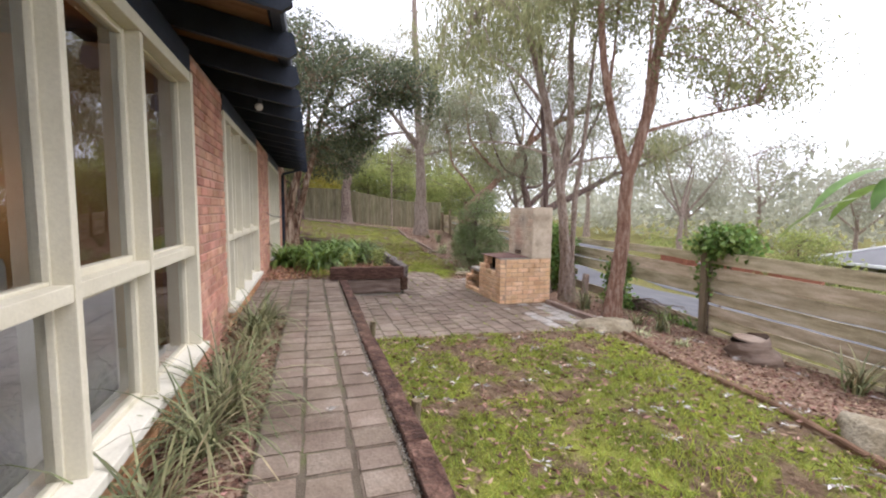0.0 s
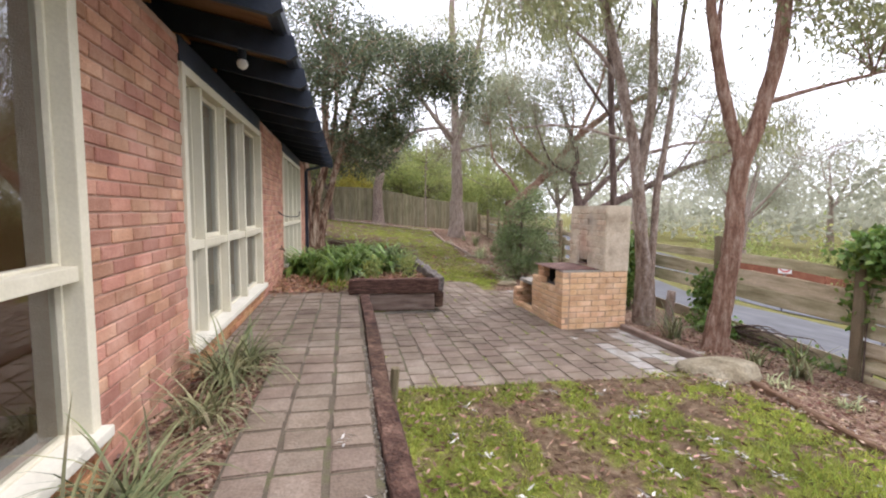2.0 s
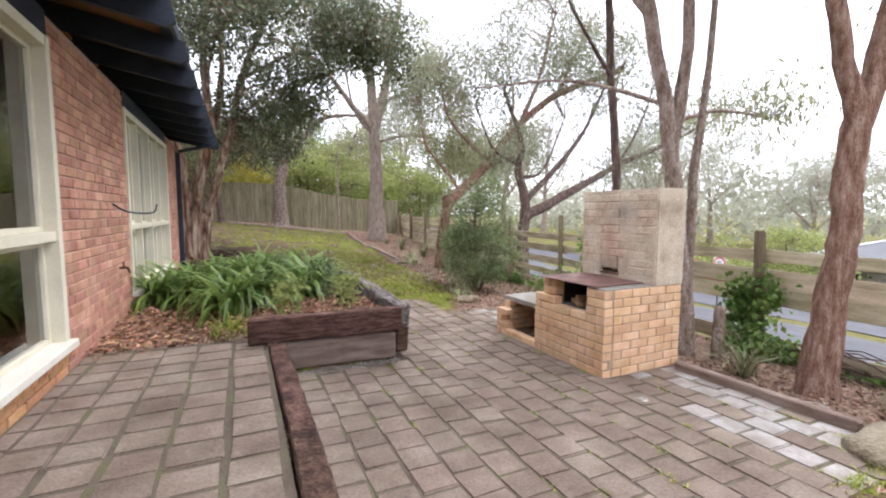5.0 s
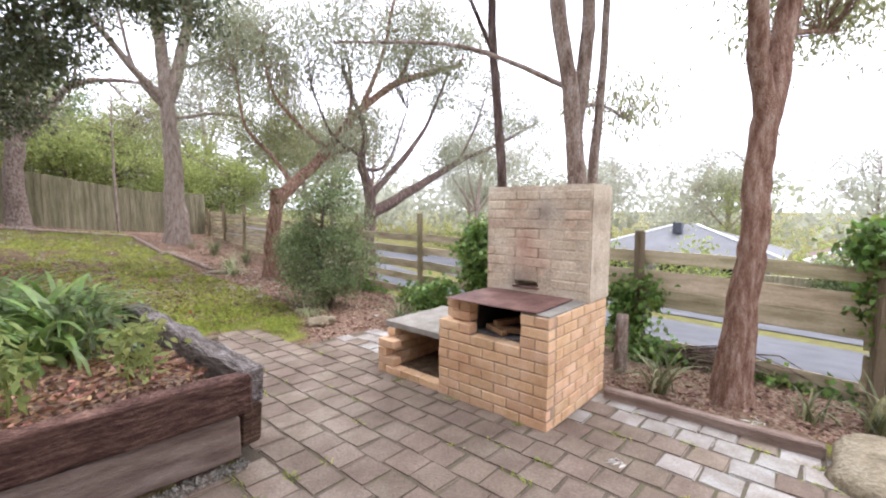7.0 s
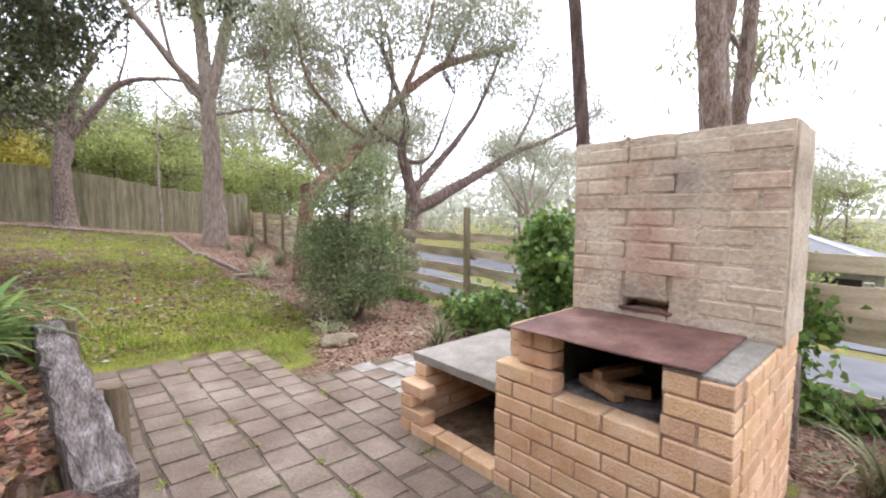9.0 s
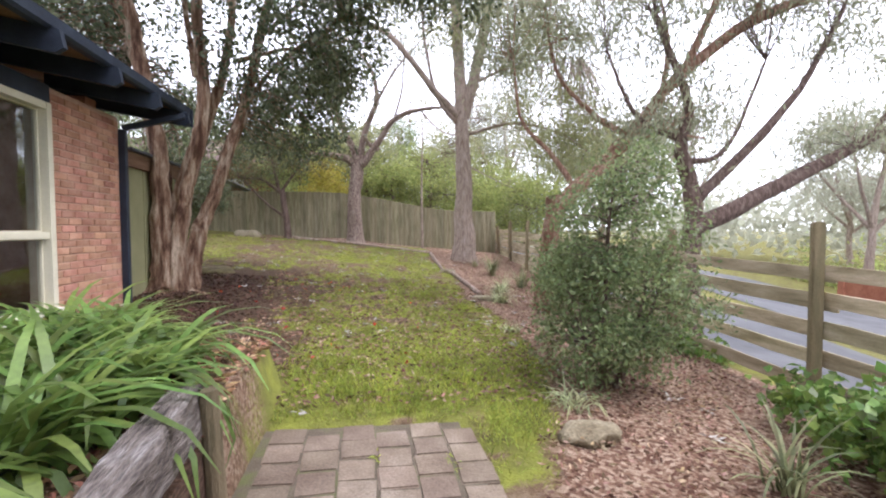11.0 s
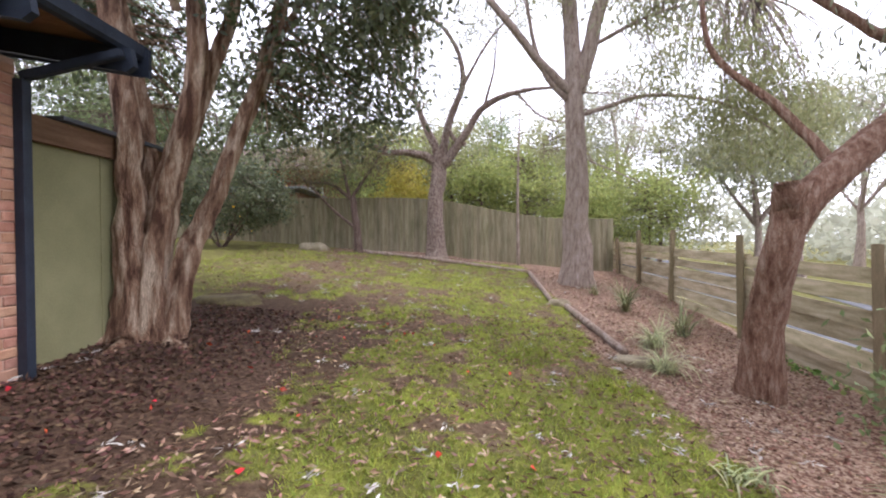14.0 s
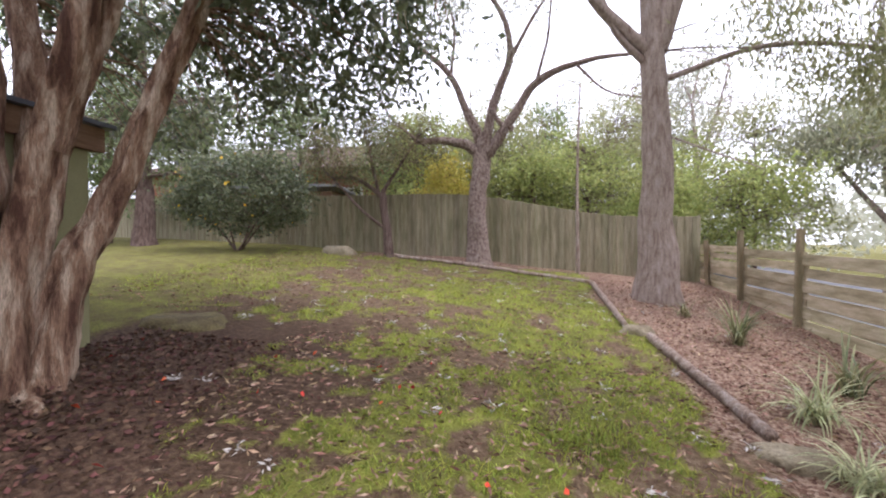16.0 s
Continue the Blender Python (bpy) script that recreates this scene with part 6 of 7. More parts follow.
def build_room():
    # things seen through the big window
    sofa = thing("sofa", (-2.0, 2.2, 0.12), "white upholstered sofa with its back to the window", "sofa")
    bm = bmesh.new()
    box(bm, (-1.62, 0.2, 0.12), (-1.40, 3.75, 1.0), bevel=0.05)
    part("backrest", bm, M["white_cloth"], sofa)
    bm = bmesh.new()
    box(bm, (-2.45, 0.25, 0.12), (-1.63, 3.7, 0.52), bevel=0.05)
    part("seat", bm, M["white_cloth"], sofa)
    for y in (0.7, 1.5, 2.2, 2.85):
        bm = bmesh.new()
        box(bm, (-1.88, y - 0.24, 0.58), (-1.66, y + 0.24, 1.22), bevel=0.07, turn=3)
        c = part("cushion", bm, M["white_cloth"])
        tagged(c, "plump white cushion standing on the sofa", "cushion", "sofa cushions")
    lamp = thing("tripod_lamp", (-2.9, 4.2, 0.12), "black tripod floor lamp with a small chrome head", "floor lamp")
    for a in (0.4, 2.5, 4.6):
        bm = bmesh.new()
        beam(bm, (-2.9, 4.2, 1.35), (-2.9 + 0.36 * math.cos(a), 4.2 + 0.36 * math.sin(a), 0.13), 0.022, 0.022, 0.004)
        part("leg", bm, M["black_plastic"], lamp)
    bm = bmesh.new()
    bmesh.ops.create_uvsphere(bm, u_segments=14, v_segments=8, radius=0.075, matrix=pose(-2.9, 4.2, 1.42))
    part("head", bm, M["white_paint"], lamp, "pale round lamp head", smooth=True)
    bulb = new("lamp_bulb", bpy.data.lights.new("lamp_bulb", "POINT"))
    bulb.data.energy, bulb.data.color, bulb.data.shadow_soft_size = 5, (1.0, 0.68, 0.38), 0.08
    bulb.location = (-2.9, 4.2, 1.58)
    for y in (0.2, 6.2, 7.9, 11.7, 13.2):
        n = 26
        xs = np.linspace(-0.16, 0.16, n)
        V = [(-1.30 + 0.02 * math.sin(i * 1.25), y + x, z) for z in (0.16, 2.58) for i, x in enumerate(xs)]
        F = [(i, i + 1, n + i + 1, n + i) for i in range(n - 1)]
        me = fast(V, F)
        me.shade_smooth()
        ob = link("curtain", me, M["white_cloth"])
        ob.modifiers.new("thick", "SOLIDIFY").thickness = 0.006
        tagged(ob, "gathered pale curtain hanging inside the window", "curtain", "curtains")


# ---- loose cover on the ground: grass, leaf litter ----
def build_grass():
    rng = np.random.default_rng(61)
    P, S = [], []
    for x0, x1, y0, y1, dens in ((0.70, 4.6, 0.2, 5.6, 3000), (0.3, 5.4, 11.4, 19.0, 2000), (-3.5, 5.0, 19.0, 25.8, 700), (3.0, 4.6, 9.8, 12.2, 900)):
        n = int((x1 - x0) * (y1 - y0) * dens)
        X, Y = rng.uniform(x0, x1, n), rng.uniform(y0, y1, n)
        for x, y in zip(X, Y):
            if 1.7 < x < 3.3 and 8 < y < 11.8 or (y > 5.52 and y < 11.8 and x < 3.25) or (x < 1.8 and 9 < y < 12.4):
                continue
            d = cover(x, y)[0]
            if rng.random() < d * 1.15 - 0.12:
                P.append((x, y))
                S.append(0.6 + 0.6 * d)
    P, S = np.array(P), np.array(S)
    Z = land(P[:, 0], P[:, 1]) - 0.005
    far = 1 + 0.5 * (P[:, 1] > 19)
    v, f = blades(np.column_stack([P, Z]), rng.uniform(0, 6.283, len(P)), 0.055 * S * far * rng.uniform(0.5, 1.4, len(P)), 0.007, 1.3 * rng.uniform(0.3, 1.4, len(P)), rng, 2, 1.35)
    stuff("grass", v, f, M["grass"], "short patchy yellow-green lawn grass", "grass")
    # longer tufts
    C = np.array([(2.3, 12.4), (2.8, 12.2), (3.4, 12.6), (3.2, 13.2), (2.2, 13.0), (3.75, 17.4), (3.5, 17.2), (4.3, 16.6), (1.0, 1.6), (2.6, 2.2), (3.4, 3.6)])
    idx = rng.integers(0, len(C), 5200)
    Q = C[idx] + rng.normal(size=(5200, 2)) * 0.17
    v, f = blades(np.column_stack([Q, land(Q[:, 0], Q[:, 1])]), rng.uniform(0, 6.283, 5200), 0.12 * rng.uniform(0.5, 1.3, 5200), 0.006, 1.2 * rng.uniform(0.3, 1.3, 5200), rng, 3, 1.4)
    stuff("grass_tufts", v, f, M["grass"], "taller bright green grass tufts", "grass")


def build_joint_weeds():
    rng = np.random.default_rng(88)
    P = []
    for _ in range(70):
        x, y = 0.80 + 0.236 * rng.integers(0, 15) + 0.118, rng.uniform(5.6, 11.4)
        if (y > 8.5 and x < 2.0) or (y > 10.4 and x > 3.1) or (x > 3.3 and 7.2 < y < 9.4):
            continue
        m = rng.integers(4, 16)
        P.append(np.column_stack([x + rng.normal(size=m) * 0.012, y + rng.normal(size=m) * 0.05, np.full(m, patio_z(x, y))]))
    for x, y in ((3.38, 7.6), (3.38, 8.3), (3.36, 8.9), (1.95, 9.2), (0.72, 7.4), (0.72, 6.4), (1.96, 10.5)):
        P.append(np.column_stack([x + rng.normal(size=14) * 0.02, y + rng.normal(size=14) * 0.03, np.full(14, patio_z(x, y))]))
    P = np.concatenate(P)
    v, f = blades(P, rng.uniform(0, 6.28, len(P)), 0.05 * rng.uniform(0.5, 1.4, len(P)), 0.008, 1.4, rng, 2, 1.2)
    stuff("joint_weeds", v, f, M["grass"], "small weeds and moss in the paving joints", "weeds")


def scatter(name, zones, material, size, label, seed, test=None, lift=0.012):
    rng = np.random.default_rng(seed)
    P = []
    for x0, x1, y0, y1, n in zones:
        for x, y in zip(rng.uniform(x0, x1, n), rng.uniform(y0, y1, n)):
            if test is None or test(x, y, rng):
                P.append((x, y))
    P = np.array(P)
    z = land(P[:, 0], P[:, 1])
    inbed = (P[:, 0] < 1.74) & (P[:, 0] > -0.95) & (P[:, 1] > 8.95) & (P[:, 1] < 12.4)
    z = np.where(inbed, 0.09 + 0.16 * step(-0.4, 1.2, P[:, 0]), z)
    z = np.where((P[:, 0] < -0.34) & (P[:, 1] < 8.9), 0.06, z)
    D = rng.normal(size=(len(P), 3)) * np.array([1, 1, 0.22])
    v, f = leaf_arrays(np.column_stack([P, z + lift + rng.uniform(0, 0.02, len(P))]), unit(D), size[0], size[1], rng, 0.1)
    stuff(name, v, f, M[material], label, "leaf litter")


def build_litter():
    rng = np.random.default_rng(78)
    P = np.column_stack([rng.uniform(0.475, 0.515, 900), rng.uniform(1.5, 6.0, 900), np.full(900, 0.082)])
    v, f = leaf_arrays(P, unit(rng.normal(size=(900, 3))), 0.016, 0.014, rng, 0.5)
    stuff("gravel", v, f, M["concrete"], "blue-grey gravel in the gap beside the sleepers", "gravel")
    P = np.column_stack([rng.uniform(0.7, 1.75, 900), 8.56 + rng.uniform(-0.07, 0.04, 900), np.full(900, -0.20)])
    v, f = leaf_arrays(P, unit(rng.normal(size=(900, 3))), 0.02, 0.016, rng, 0.5)
    stuff("gravel", v, f, M["concrete"], "blue-grey gravel at the foot of the raised bed", "gravel")

    def mulched(x, y, rng):
        if (x > 0.6 and x < 4.5 and 5.5 < y < 10.5) or x > fence_x(y) - 0.05:
            return False
        return cover(x, y)[1] > 0.35
    scatter("bark_litter", ((4.0, 6.6, 0.5, 7.5, 7000), (3.2, 7.0, 9.2, 17, 8500), (4.4, 8.0, 17, 25.5, 7000), (-0.95, -0.35, -0.5, 5.9, 2600), (-0.95, 1.7, 8.95, 12.4, 1200)), "litter", (0.055, 0.022), "brown bark chips and fallen leaves on the mulch", 71, mulched)
    scatter("bark_chips", ((-0.95, 1.72, 8.8, 12.4, 7500),), "bark_chip", (0.075, 0.026), "coarse orange-brown pine bark chips in the raised bed", 76)
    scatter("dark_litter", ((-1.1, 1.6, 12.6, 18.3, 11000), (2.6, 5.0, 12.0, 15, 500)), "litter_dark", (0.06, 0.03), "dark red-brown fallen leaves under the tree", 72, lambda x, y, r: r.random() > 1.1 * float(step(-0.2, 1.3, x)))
    lawn = lambda x, y, r: cover(x, y)[1] < 0.6 and not (x > 0.6 and 5.45 < y < 11.9 and x < 3.3)
    scatter("lawn_litter", ((0.7, 4.5, 0.3, 5.5, 4600), (0.5, 5.2, 12, 19, 8200), (-3, 5, 19, 25.5, 4200)), "litter", (0.07, 0.02), "scattered brown gum leaves on the lawn", 73, lawn, 0.03)
    rng = np.random.default_rng(74)
    C = np.column_stack([rng.uniform(0.75, 4.4, 60), rng.uniform(0.8, 5.4, 60)])
    C = np.vstack([C, np.column_stack([rng.uniform(-1, 4.8, 110), rng.uniform(14, 25, 110)]), np.column_stack([rng.uniform(4.4, 6.2, 50), rng.uniform(1.5, 24, 50)]), [[0.3, 4.2], [0.1, 3.0], [0.45, 3.6], [3.35, 6.85], [2.0, 11.9]]])
    P = np.repeat(C, 9, 0) + rng.normal(size=(len(C) * 9, 2)) * 0.028
    z = np.where((P[:, 0] < 0.6) & (P[:, 1] < 9), 0.095, land(P[:, 0], P[:, 1]) + 0.035)
    D = rng.normal(size=(len(P), 3)) * np.array([1, 1, 0.2])
    v, f = leaf_arrays(np.column_stack([P, z]), unit(D), 0.075, 0.016, rng, 0.2)
    stuff("pale_litter", v, f, M["litter_pale"], "pale silvery dried leaf sprays lying about", "leaf litter")
    P = np.column_stack([rng.uniform(-0.8, 3.4, 46), rng.uniform(12.5, 18.5, 46)])
    P = np.column_stack([P, land(P[:, 0], P[:, 1]) + 0.04])
    v, f = leaf_arrays(P, unit(rng.normal(size=(46, 3)) * np.array([1, 1, 0.3])), 0.06, 0.05, rng, 0.2)
    stuff("red_petals", v, f, M["petal_red"], "fallen red camellia petals on the lawn", "petals")


# ---- beyond the fences ----
def build_beyond():
    ys = np.linspace(-30, 60, 46)
    for nm, a, b, lift, material, label in (("road", 0.75, 6.3, 0.03, "asphalt", "wet grey asphalt lane beyond the fence"), ("road", 8.6, 15.5, 0.03, "asphalt", "wet grey asphalt street past the verge")):
        V = [(fence_x(y) + o, y, height(fence_x(y) + o, y) + lift) for y in ys for o in np.linspace(a, b, 5)]
        F = [(i * 5 + j, i * 5 + j + 1, i * 5 + j + 6, i * 5 + j + 5) for i in range(len(ys) - 1) for j in range(4)]
        ob = link(nm, fast(V, F), M[material])
        tagged(ob, label, nm, kind="structure")
    # background trees: gums to the side, most with haze-paled leaves, bright garden trees behind the back fence
    spots = [(15, 30, 7, 2.6), (26, 25, 9, 3.2), (12, 38, 11, 4.0), (20, 34, 11, 4.2), (33, 31, 8, 3.4), (40, 22, 7.5, 3.4), (44, 12, 8, 4.0), (44, -4, 8, 4), (50, 24, 11, 5), (46, 34, 12, 5), (60, 2, 11, 5), (58, 16, 12, 5.5), (30, 42, 13, 5), (64, -14, 11, 5)]
    for i, (x, y, h, r) in enumerate(spots):
        rng = random.Random(300 + i)
        z = height(x, y)
        st = [([(x, y, z - 0.2), (x + rng.uniform(-0.4, 0.4), y, z + h * 0.35), (x + rng.uniform(-1, 1), y, z + h * 0.75)], 0.05 * h * 0.5, 0.06)]
        for k in range(4):
            a = k * 1.6 + rng.random()
            st.append(([(x, y, z + h * 0.35), (x + 0.5 * r * math.cos(a), y + 0.5 * r * math.sin(a), z + h * 0.6), (x + 0.8 * r * math.cos(a), y + 0.8 * r * math.sin(a), z + h * 0.8)], 0.10, 0.03))
        bl = [(x + rng.uniform(-0.6, 0.6) * r, y + rng.uniform(-0.6, 0.6) * r, z + h * rng.uniform(0.55, 0.95), r * 0.55, r * 0.55, h * 0.13, 22) for k in range(7)]
        tree("gum_tree", (x, y, z), "distant olive-grey eucalyptus with an open crown", "tree", M["bark_gum"], M["leaf_haze" if i % 3 else "leaf_grey"], st, bl, 32, 0.6, (0.30, 0.09), 0.6, 300 + i, group="distant gums", reach=3, twig=0.02)
    lime = [(0.9, 29.3, 2.9, 0.9, "leaf_gold"), (-0.8, 30.5, 4.6, 1.8, "leaf_lime"), (3.6, 29.2, 3.6, 1.7, "leaf_lime"), (5.6, 30.5, 4.6, 2.0, "leaf_lime"), (7.8, 29.8, 3.2, 1.6, "leaf_lime"), (10.6, 30, 3.6, 2.0, "leaf_lime"), (4.4, 34, 6.6, 2.0, "leaf_shrub"), (1.6, 34, 6.0, 2.2, "leaf_olive"), (8, 36, 6.4, 2.6, "leaf_olive"), (-3, 35, 6.4, 2.6, "leaf_olive"), (2.4, 31, 5.2, 2.2, "leaf_olive"), (6.8, 32.5, 6.0, 2.4, "leaf_olive"), (12.5, 33, 6.5, 2.6, "leaf_olive"), (-1.6, 32, 5.6, 2.2, "leaf_shrub"), (9.5, 33, 5.0, 2.2, "leaf_lime"), (0.6, 38, 9.5, 3.2, "leaf_olive"), (5.5, 40, 11, 3.6, "leaf_olive"), (11, 41, 11, 3.8, "leaf_olive"), (-8.5, 33, 8, 3.0, "leaf_shrub"), (-9.5, 29.8, 5.5, 2.4, "leaf_shrub"), (-6.2, 31.5, 5.5, 2.2, "leaf_shrub"), (-12.5, 28, 6.5, 2.8, "leaf_shrub"), (-14, 22, 7, 3.0, "leaf_shrub"), (-11, 27, 8, 3.0, "leaf_shrub"), (41, 10.2, 6.3, 3.4, "leaf_lime"), (22, 5, 2.2, 0.9, "leaf_shrub"), (26, 17, 3.0, 1.6, "leaf_lime")]
    for i, (x, y, h, r, lf) in enumerate(lime):
        rng = random.Random(340 + i)
        z = height(x, y)
        st = [([(x, y, z - 0.2), (x + 0.1, y, z + h * 0.5), (x, y, z + h * 0.85)], 0.10, 0.03)]
        bl = [(x + rng.uniform(-0.5, 0.5) * r, y + rng.uniform(-0.5, 0.5) * r, z + h * rng.uniform(0.25, 0.95), r * 0.75, r * 0.75, h * 0.17, 24) for k in range(8)]
        tree("garden_tree", (x, y, z), {"leaf_gold": "golden yellow-leaved garden tree behind the fence", "leaf_lime": "bright lime-green garden tree beyond the fence"}.get(lf, "soft green garden tree beyond the fence"), "tree", M["bark_dark"], M[lf], st, bl, 34, 0.28, (0.16, 0.07), 0.3, 340 + i, group="neighbouring garden trees", reach=2)
    # dark cedar behind the wing
    x, y = -8.8, 26.2
    z = height(x, y)
    tree("cedar", (x, y, z), "dark spreading cedar with layered branches", "tree", M["bark_dark"], M["leaf_shrub"], [([(x, y, z - 0.2), (x, y, z + 4), (x, y, z + 9.5)], 0.3, 0.05)] + [([(x, y, z + 2.2 + k * 0.75), (x + 1.8 * math.cos(k * 2.1), y + 1.8 * math.sin(k * 2.1), z + 2.3 + k * 0.75), (x + (4.4 - k * 0.35) * math.cos(k * 2.1), y + (4.4 - k * 0.35) * math.sin(k * 2.1), z + 2.1 + k * 0.75)], 0.07, 0.02) for k in range(9)],
         [(x, y, z + 2.4 + k * 0.9, 4.2 - k * 0.4, 4.2 - k * 0.4, 0.22, 70) for k in range(8)], 40, 0.28, (0.16, 0.03), 0.2, 391, reach=2)
    # flat-roofed garden shed over the fence
    sh = thing("garden_shed", (-5.5, 29.5, 1.2), "small shed with a grey-green metal roof behind the fence", "shed")
    bm = bmesh.new()
    box(bm, (-8.5, 29, 0.6), (-3.6, 31.5, 3.2))
    part("wall", bm, M["timber_brown"], sh)
    bm = bmesh.new()
    box(bm, (-8.8, 28.7, 3.24), (-3.3, 31.8, 3.34), tilt=-3, bevel=0.01)
    part("roof", bm, M["roof_white"], sh)
    # far woods round the horizon, distance haze put into their leaf colour
    rng2 = np.random.default_rng(95)
    V, F, k = [], [], 0
    for i in range(300):
        a = rng2.uniform(-0.75, 2.1)
        r = rng2.uniform(48, 115)
        cx, cy = r * math.cos(a), 8 + r * math.sin(a)
        hgt = rng2.uniform(3.5, 8) * (0.8 + r / 130)
        c0 = height(cx, cy)
        m = 110
        u = rng2.normal(size=(m, 3)) * np.array([2.4, 2.4, hgt * 0.24]) + np.array([cx, cy, c0 + hgt * 0.55])
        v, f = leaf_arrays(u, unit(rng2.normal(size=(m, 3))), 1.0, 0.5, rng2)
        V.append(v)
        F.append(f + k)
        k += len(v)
    stuff("far_woods", np.concatenate(V), np.concatenate(F), M["leaf_haze"], "olive-grey woodland on the far slopes, paled by painted haze", "woods")
    # brick house over the back fence
    h = thing("neighbour_house", (-7, 36, 1.5), "neighbouring red brick house with a brown tiled roof", "house")
    bm = bmesh.new()
    box(bm, (-16, 34, 0.5), (-1.0, 42, 4.9))
    part("wall", bm, M["red_brick_far"], h)
    bm = bmesh.new()
    v = [bm.verts.new(p) for p in ((-16.6, 33.4, 4.9), (-0.4, 33.4, 4.9), (-0.4, 42.6, 4.9), (-16.6, 42.6, 4.9), (-12.4, 38, 6.9), (-4.6, 38, 6.9))]
    for q in ((0, 1, 5, 4), (1, 2, 5), (2, 3, 4, 5), (3, 0, 4), (3, 2, 1, 0)):
        bm.faces.new([v[k] for k in q])
    part("roof", bm, M["tile_roof"], h)
    for x in (-13, -9, -5):
        bm = bmesh.new()
        box(bm, (x - 0.8, 33.95, 2.4), (x + 0.8, 34.02, 4.0), bevel=0.02)
        wn_ = part("window", bm, M["white_paint"], h)
        bm = bmesh.new()
        box(bm, (x - 0.7, 33.93, 2.5), (x + 0.7, 33.945, 3.9))
        part("pane", bm, M["soot"], wn_, "dark window pane")
    # pale-roofed house down the slope
    def hip_house(name, label, x0, x1, y0, y1, ze, zr, inset, roof_mat):
        h = thing(name, ((x0 + x1) / 2, (y0 + y1) / 2, -4.2), label, "house", "houses down the slope")
        bm = bmesh.new()
        box(bm, (x0 + 0.6, y0 + 0.6, -4.6), (x1 - 0.6, y1 - 0.6, ze - 0.02))
        part("wall", bm, M["concrete"], h)
        xm = (x0 + x1) / 2
        bm = bmesh.new()
        v = [bm.verts.new(p) for p in ((x0, y0, ze), (x1, y0, ze), (x1, y1, ze), (x0, y1, ze), (xm, y0 + inset, zr), (xm, y1 - inset, zr))]
        for q in ((0, 1, 4), (1, 2, 5, 4), (2, 3, 5), (3, 0, 4, 5), (3, 2, 1, 0)):
            bm.faces.new([v[k] for k in q])
        rf = part("roof", bm, M[roof_mat], h)
        for (ya, za), (yb, zb), xa in (((y0, ze), (y0 + inset, zr), x0), ((y1, ze), (y1 - inset, zr), x0)):
            bm = bmesh.new()
            beam(bm, (xa, ya, za + 0.03), (xm, yb, zb + 0.03), 0.16, 0.08)
            part("hip_cap", bm, M["white_paint"], rf, "pale hip capping")
        bm = bmesh.new()
        box(bm, (x0 - 0.08, y0, ze - 0.14), (x0 + 0.02, y1, ze + 0.01), bevel=0.02)
        part("gutter", bm, M["white_paint"], h)
        bm = bmesh.new()
        box(bm, (xm - 1.4, y0 + inset + 0.5, zr - 0.5), (xm - 0.9, y0 + inset + 1.0, zr + 0.15), bevel=0.03)
        part("roof_vent", bm, M["roof_metal"], h, "grey roof vent box")
        for y in np.linspace(y0 + 2.0, y1 - 2.0, 3):
            bm = bmesh.new()
            box(bm, (x0 + 0.55, y - 0.7, ze - 1.8), (x0 + 0.62, y + 0.7, ze - 0.6), bevel=0.02)
            part("window", bm, M["soot"], h, "dark window")
    hip_house("pale_roof_house", "low house with a pale grey hipped metal roof", 27.5, 34.5, 7.2, 17.5, -1.05, 0.5, 4.6, "roof_white")
    hip_house("brown_roof_house", "low house with a brown tiled hipped roof", 33.0, 40.0, -2.5, 6.6, -1.5, -0.2, 3.4, "tile_roof")
    # low walls across the street
    for y0, y1, hgt, nm, mt, label in ((14.5, 25.0, 1.0, "brick_fence", "red_brick_far", "low red brick front fence across the street"), (-16.0, 7.9, 1.25, "paling_fence", "paling", "grey paling front fence across the street")):
        ft = thing(nm, (23.5, y0, height(23.5, y0)), label, "fence")
        y = y0
        while y < y1:
            x = fence_x(y) + 17.0
            bm = bmesh.new()
            box(bm, (x - 0.1, y, height(x, y) - 0.3), (x + 0.1, y + 1.92, height(x, y) + hgt))
            part("panel", bm, M[mt], ft)
            bm = bmesh.new()
            box(bm, (x - 0.17, y + 1.92, height(x, y) - 0.3), (x + 0.17, y + 2.2, height(x, y) + hgt + 0.14), bevel=0.02)
            part("pier", bm, M[mt], ft)
            y += 2.2
    # hedge along the street
    rng3 = np.random.default_rng(97)
    n = 9000
    hy = rng3.uniform(-4, 30, n)
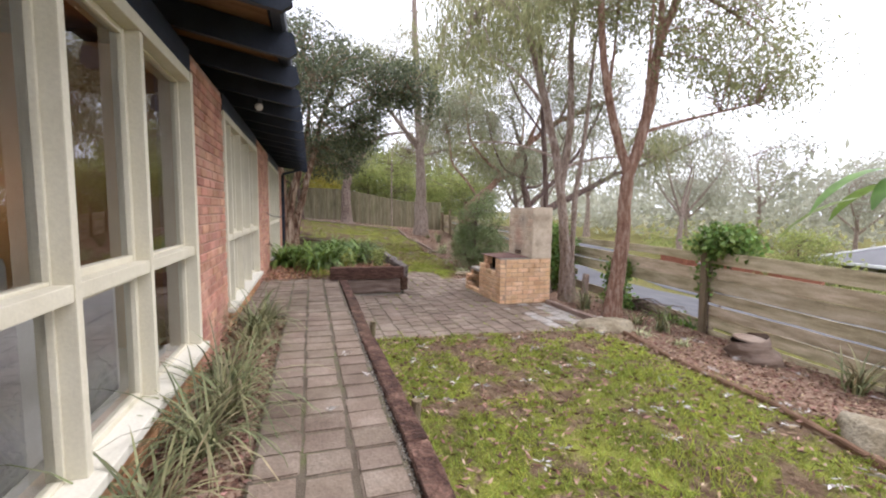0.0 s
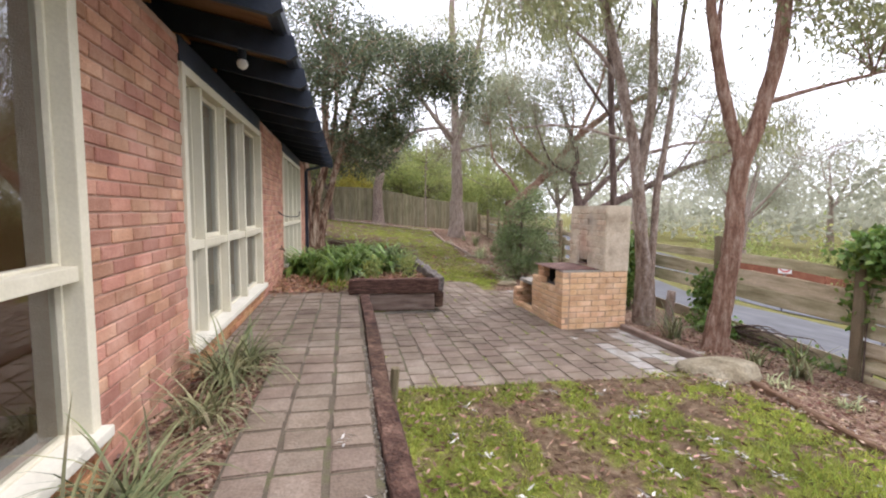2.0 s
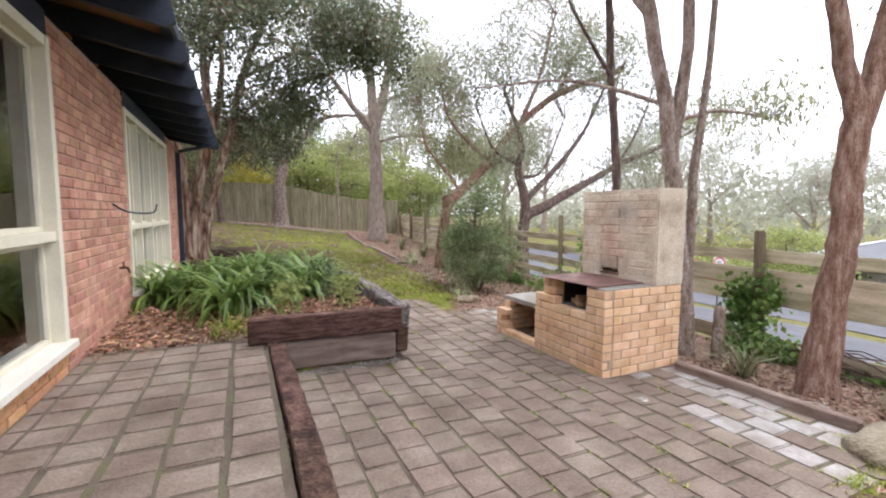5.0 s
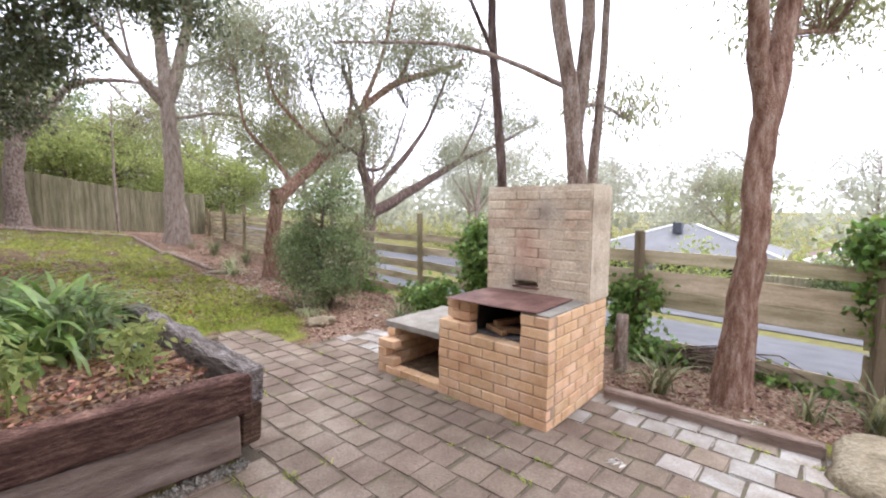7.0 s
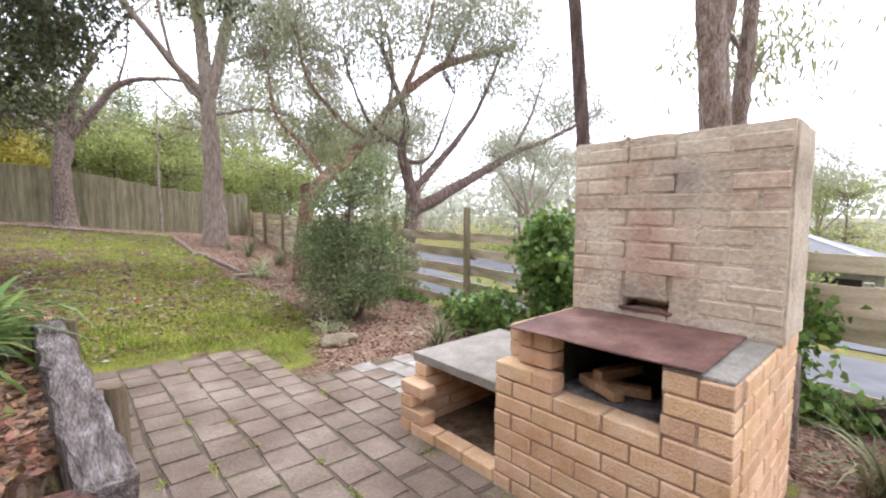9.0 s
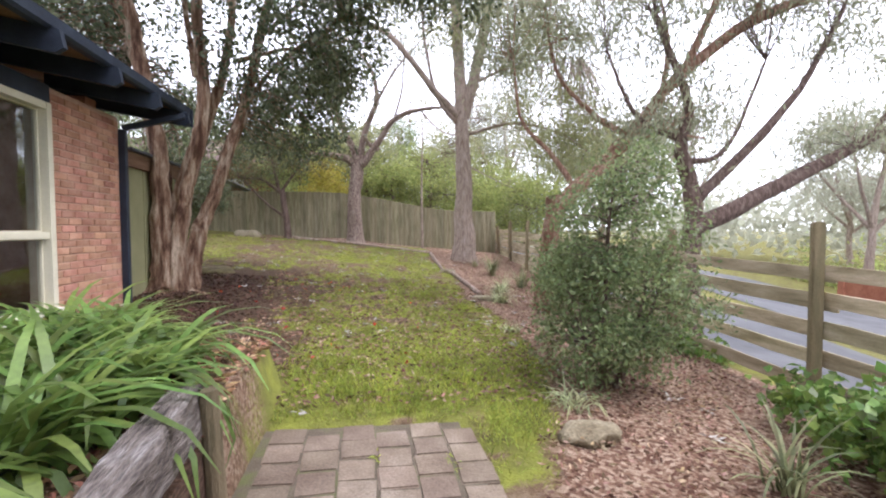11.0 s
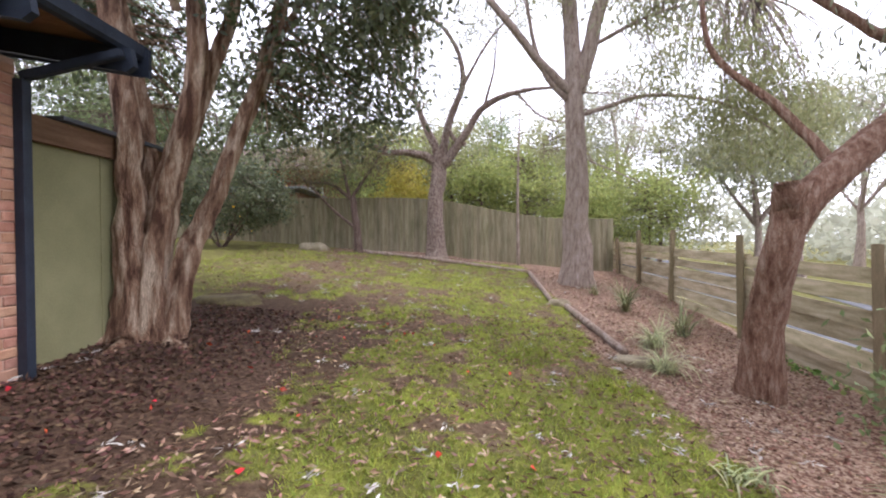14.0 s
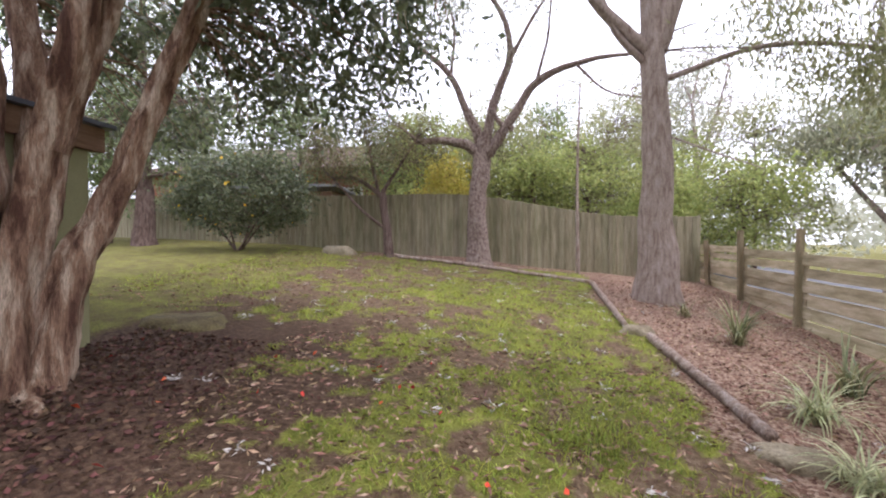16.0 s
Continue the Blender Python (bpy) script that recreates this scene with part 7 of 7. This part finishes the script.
    hx = 25.2 + 0.09 * hy + rng3.normal(size=n) * 0.7
    hz = land(hx, hy) + np.abs(rng3.normal(size=n)) * (0.8 + 0.5 * np.sin(hy * 1.3))
    v, f = leaf_arrays(np.column_stack([hx, hy, hz]), unit(rng3.normal(size=(n, 3))), 0.28, 0.14, rng3)
    stuff("hedge", v, f, M["leaf_lime"], "loose bright green hedge across the street", "hedge")
    # speed sign on the street
    sg = thing("speed_sign", (15.9, 14.1, -2.6), "white speed sign with a red ring and black number", "road sign")
    base = pose(15.9, 14.1, -0.43, 90, 0, -48) @ Matrix.Scale(0.62, 4)
    tb = Tubes(90)
    tb.add([(15.93, 14.14, -2.6), (15.93, 14.14, -1.2), (15.93, 14.14, -0.2)], [0.03, 0.03, 0.03], 8)
    link("pole", tb.mesh(), M["asphalt"], sg)
    bm = bmesh.new()
    bmesh.ops.create_cube(bm, size=1, matrix=base @ Matrix.Diagonal((0.62, 0.74, 0.01, 1)))
    part("plate", bm, M["white_paint"], sg)
    bm = bmesh.new()
    inner, outer = [], []
    for k in range(28):
        a = k * 2 * math.pi / 28
        inner.append(bm.verts.new(base @ Vector((0.22 * math.cos(a), 0.22 * math.sin(a), 0.012))))
        outer.append(bm.verts.new(base @ Vector((0.29 * math.cos(a), 0.29 * math.sin(a), 0.012))))
    for k in range(28):
        bm.faces.new((inner[k], outer[k], outer[(k + 1) % 28], inner[(k + 1) % 28]))
    part("ring", bm, M["sign_red"], sg, "red ring")
    fc = bpy.data.curves.new("number", "FONT")
    fc.body, fc.size, fc.align_x, fc.align_y = "40", 0.30, "CENTER", "CENTER"
    tmp = bpy.data.objects.new("number", fc)
    me = bpy.data.meshes.new_from_object(tmp)
    bpy.data.objects.remove(tmp)
    me.transform(base @ Matrix.Translation((0, 0, 0.012)))
    link("number", me, M["black_plastic"], sg, "black number 40")


build_trees()
build_ivy()
build_plants()
build_ground_things()
build_room()
build_grass()
build_joint_weeds()
build_litter()
build_beyond()


# ---- small pieces of walls and paving ----
build_paving()
build_barbecue()
build_back_fence()
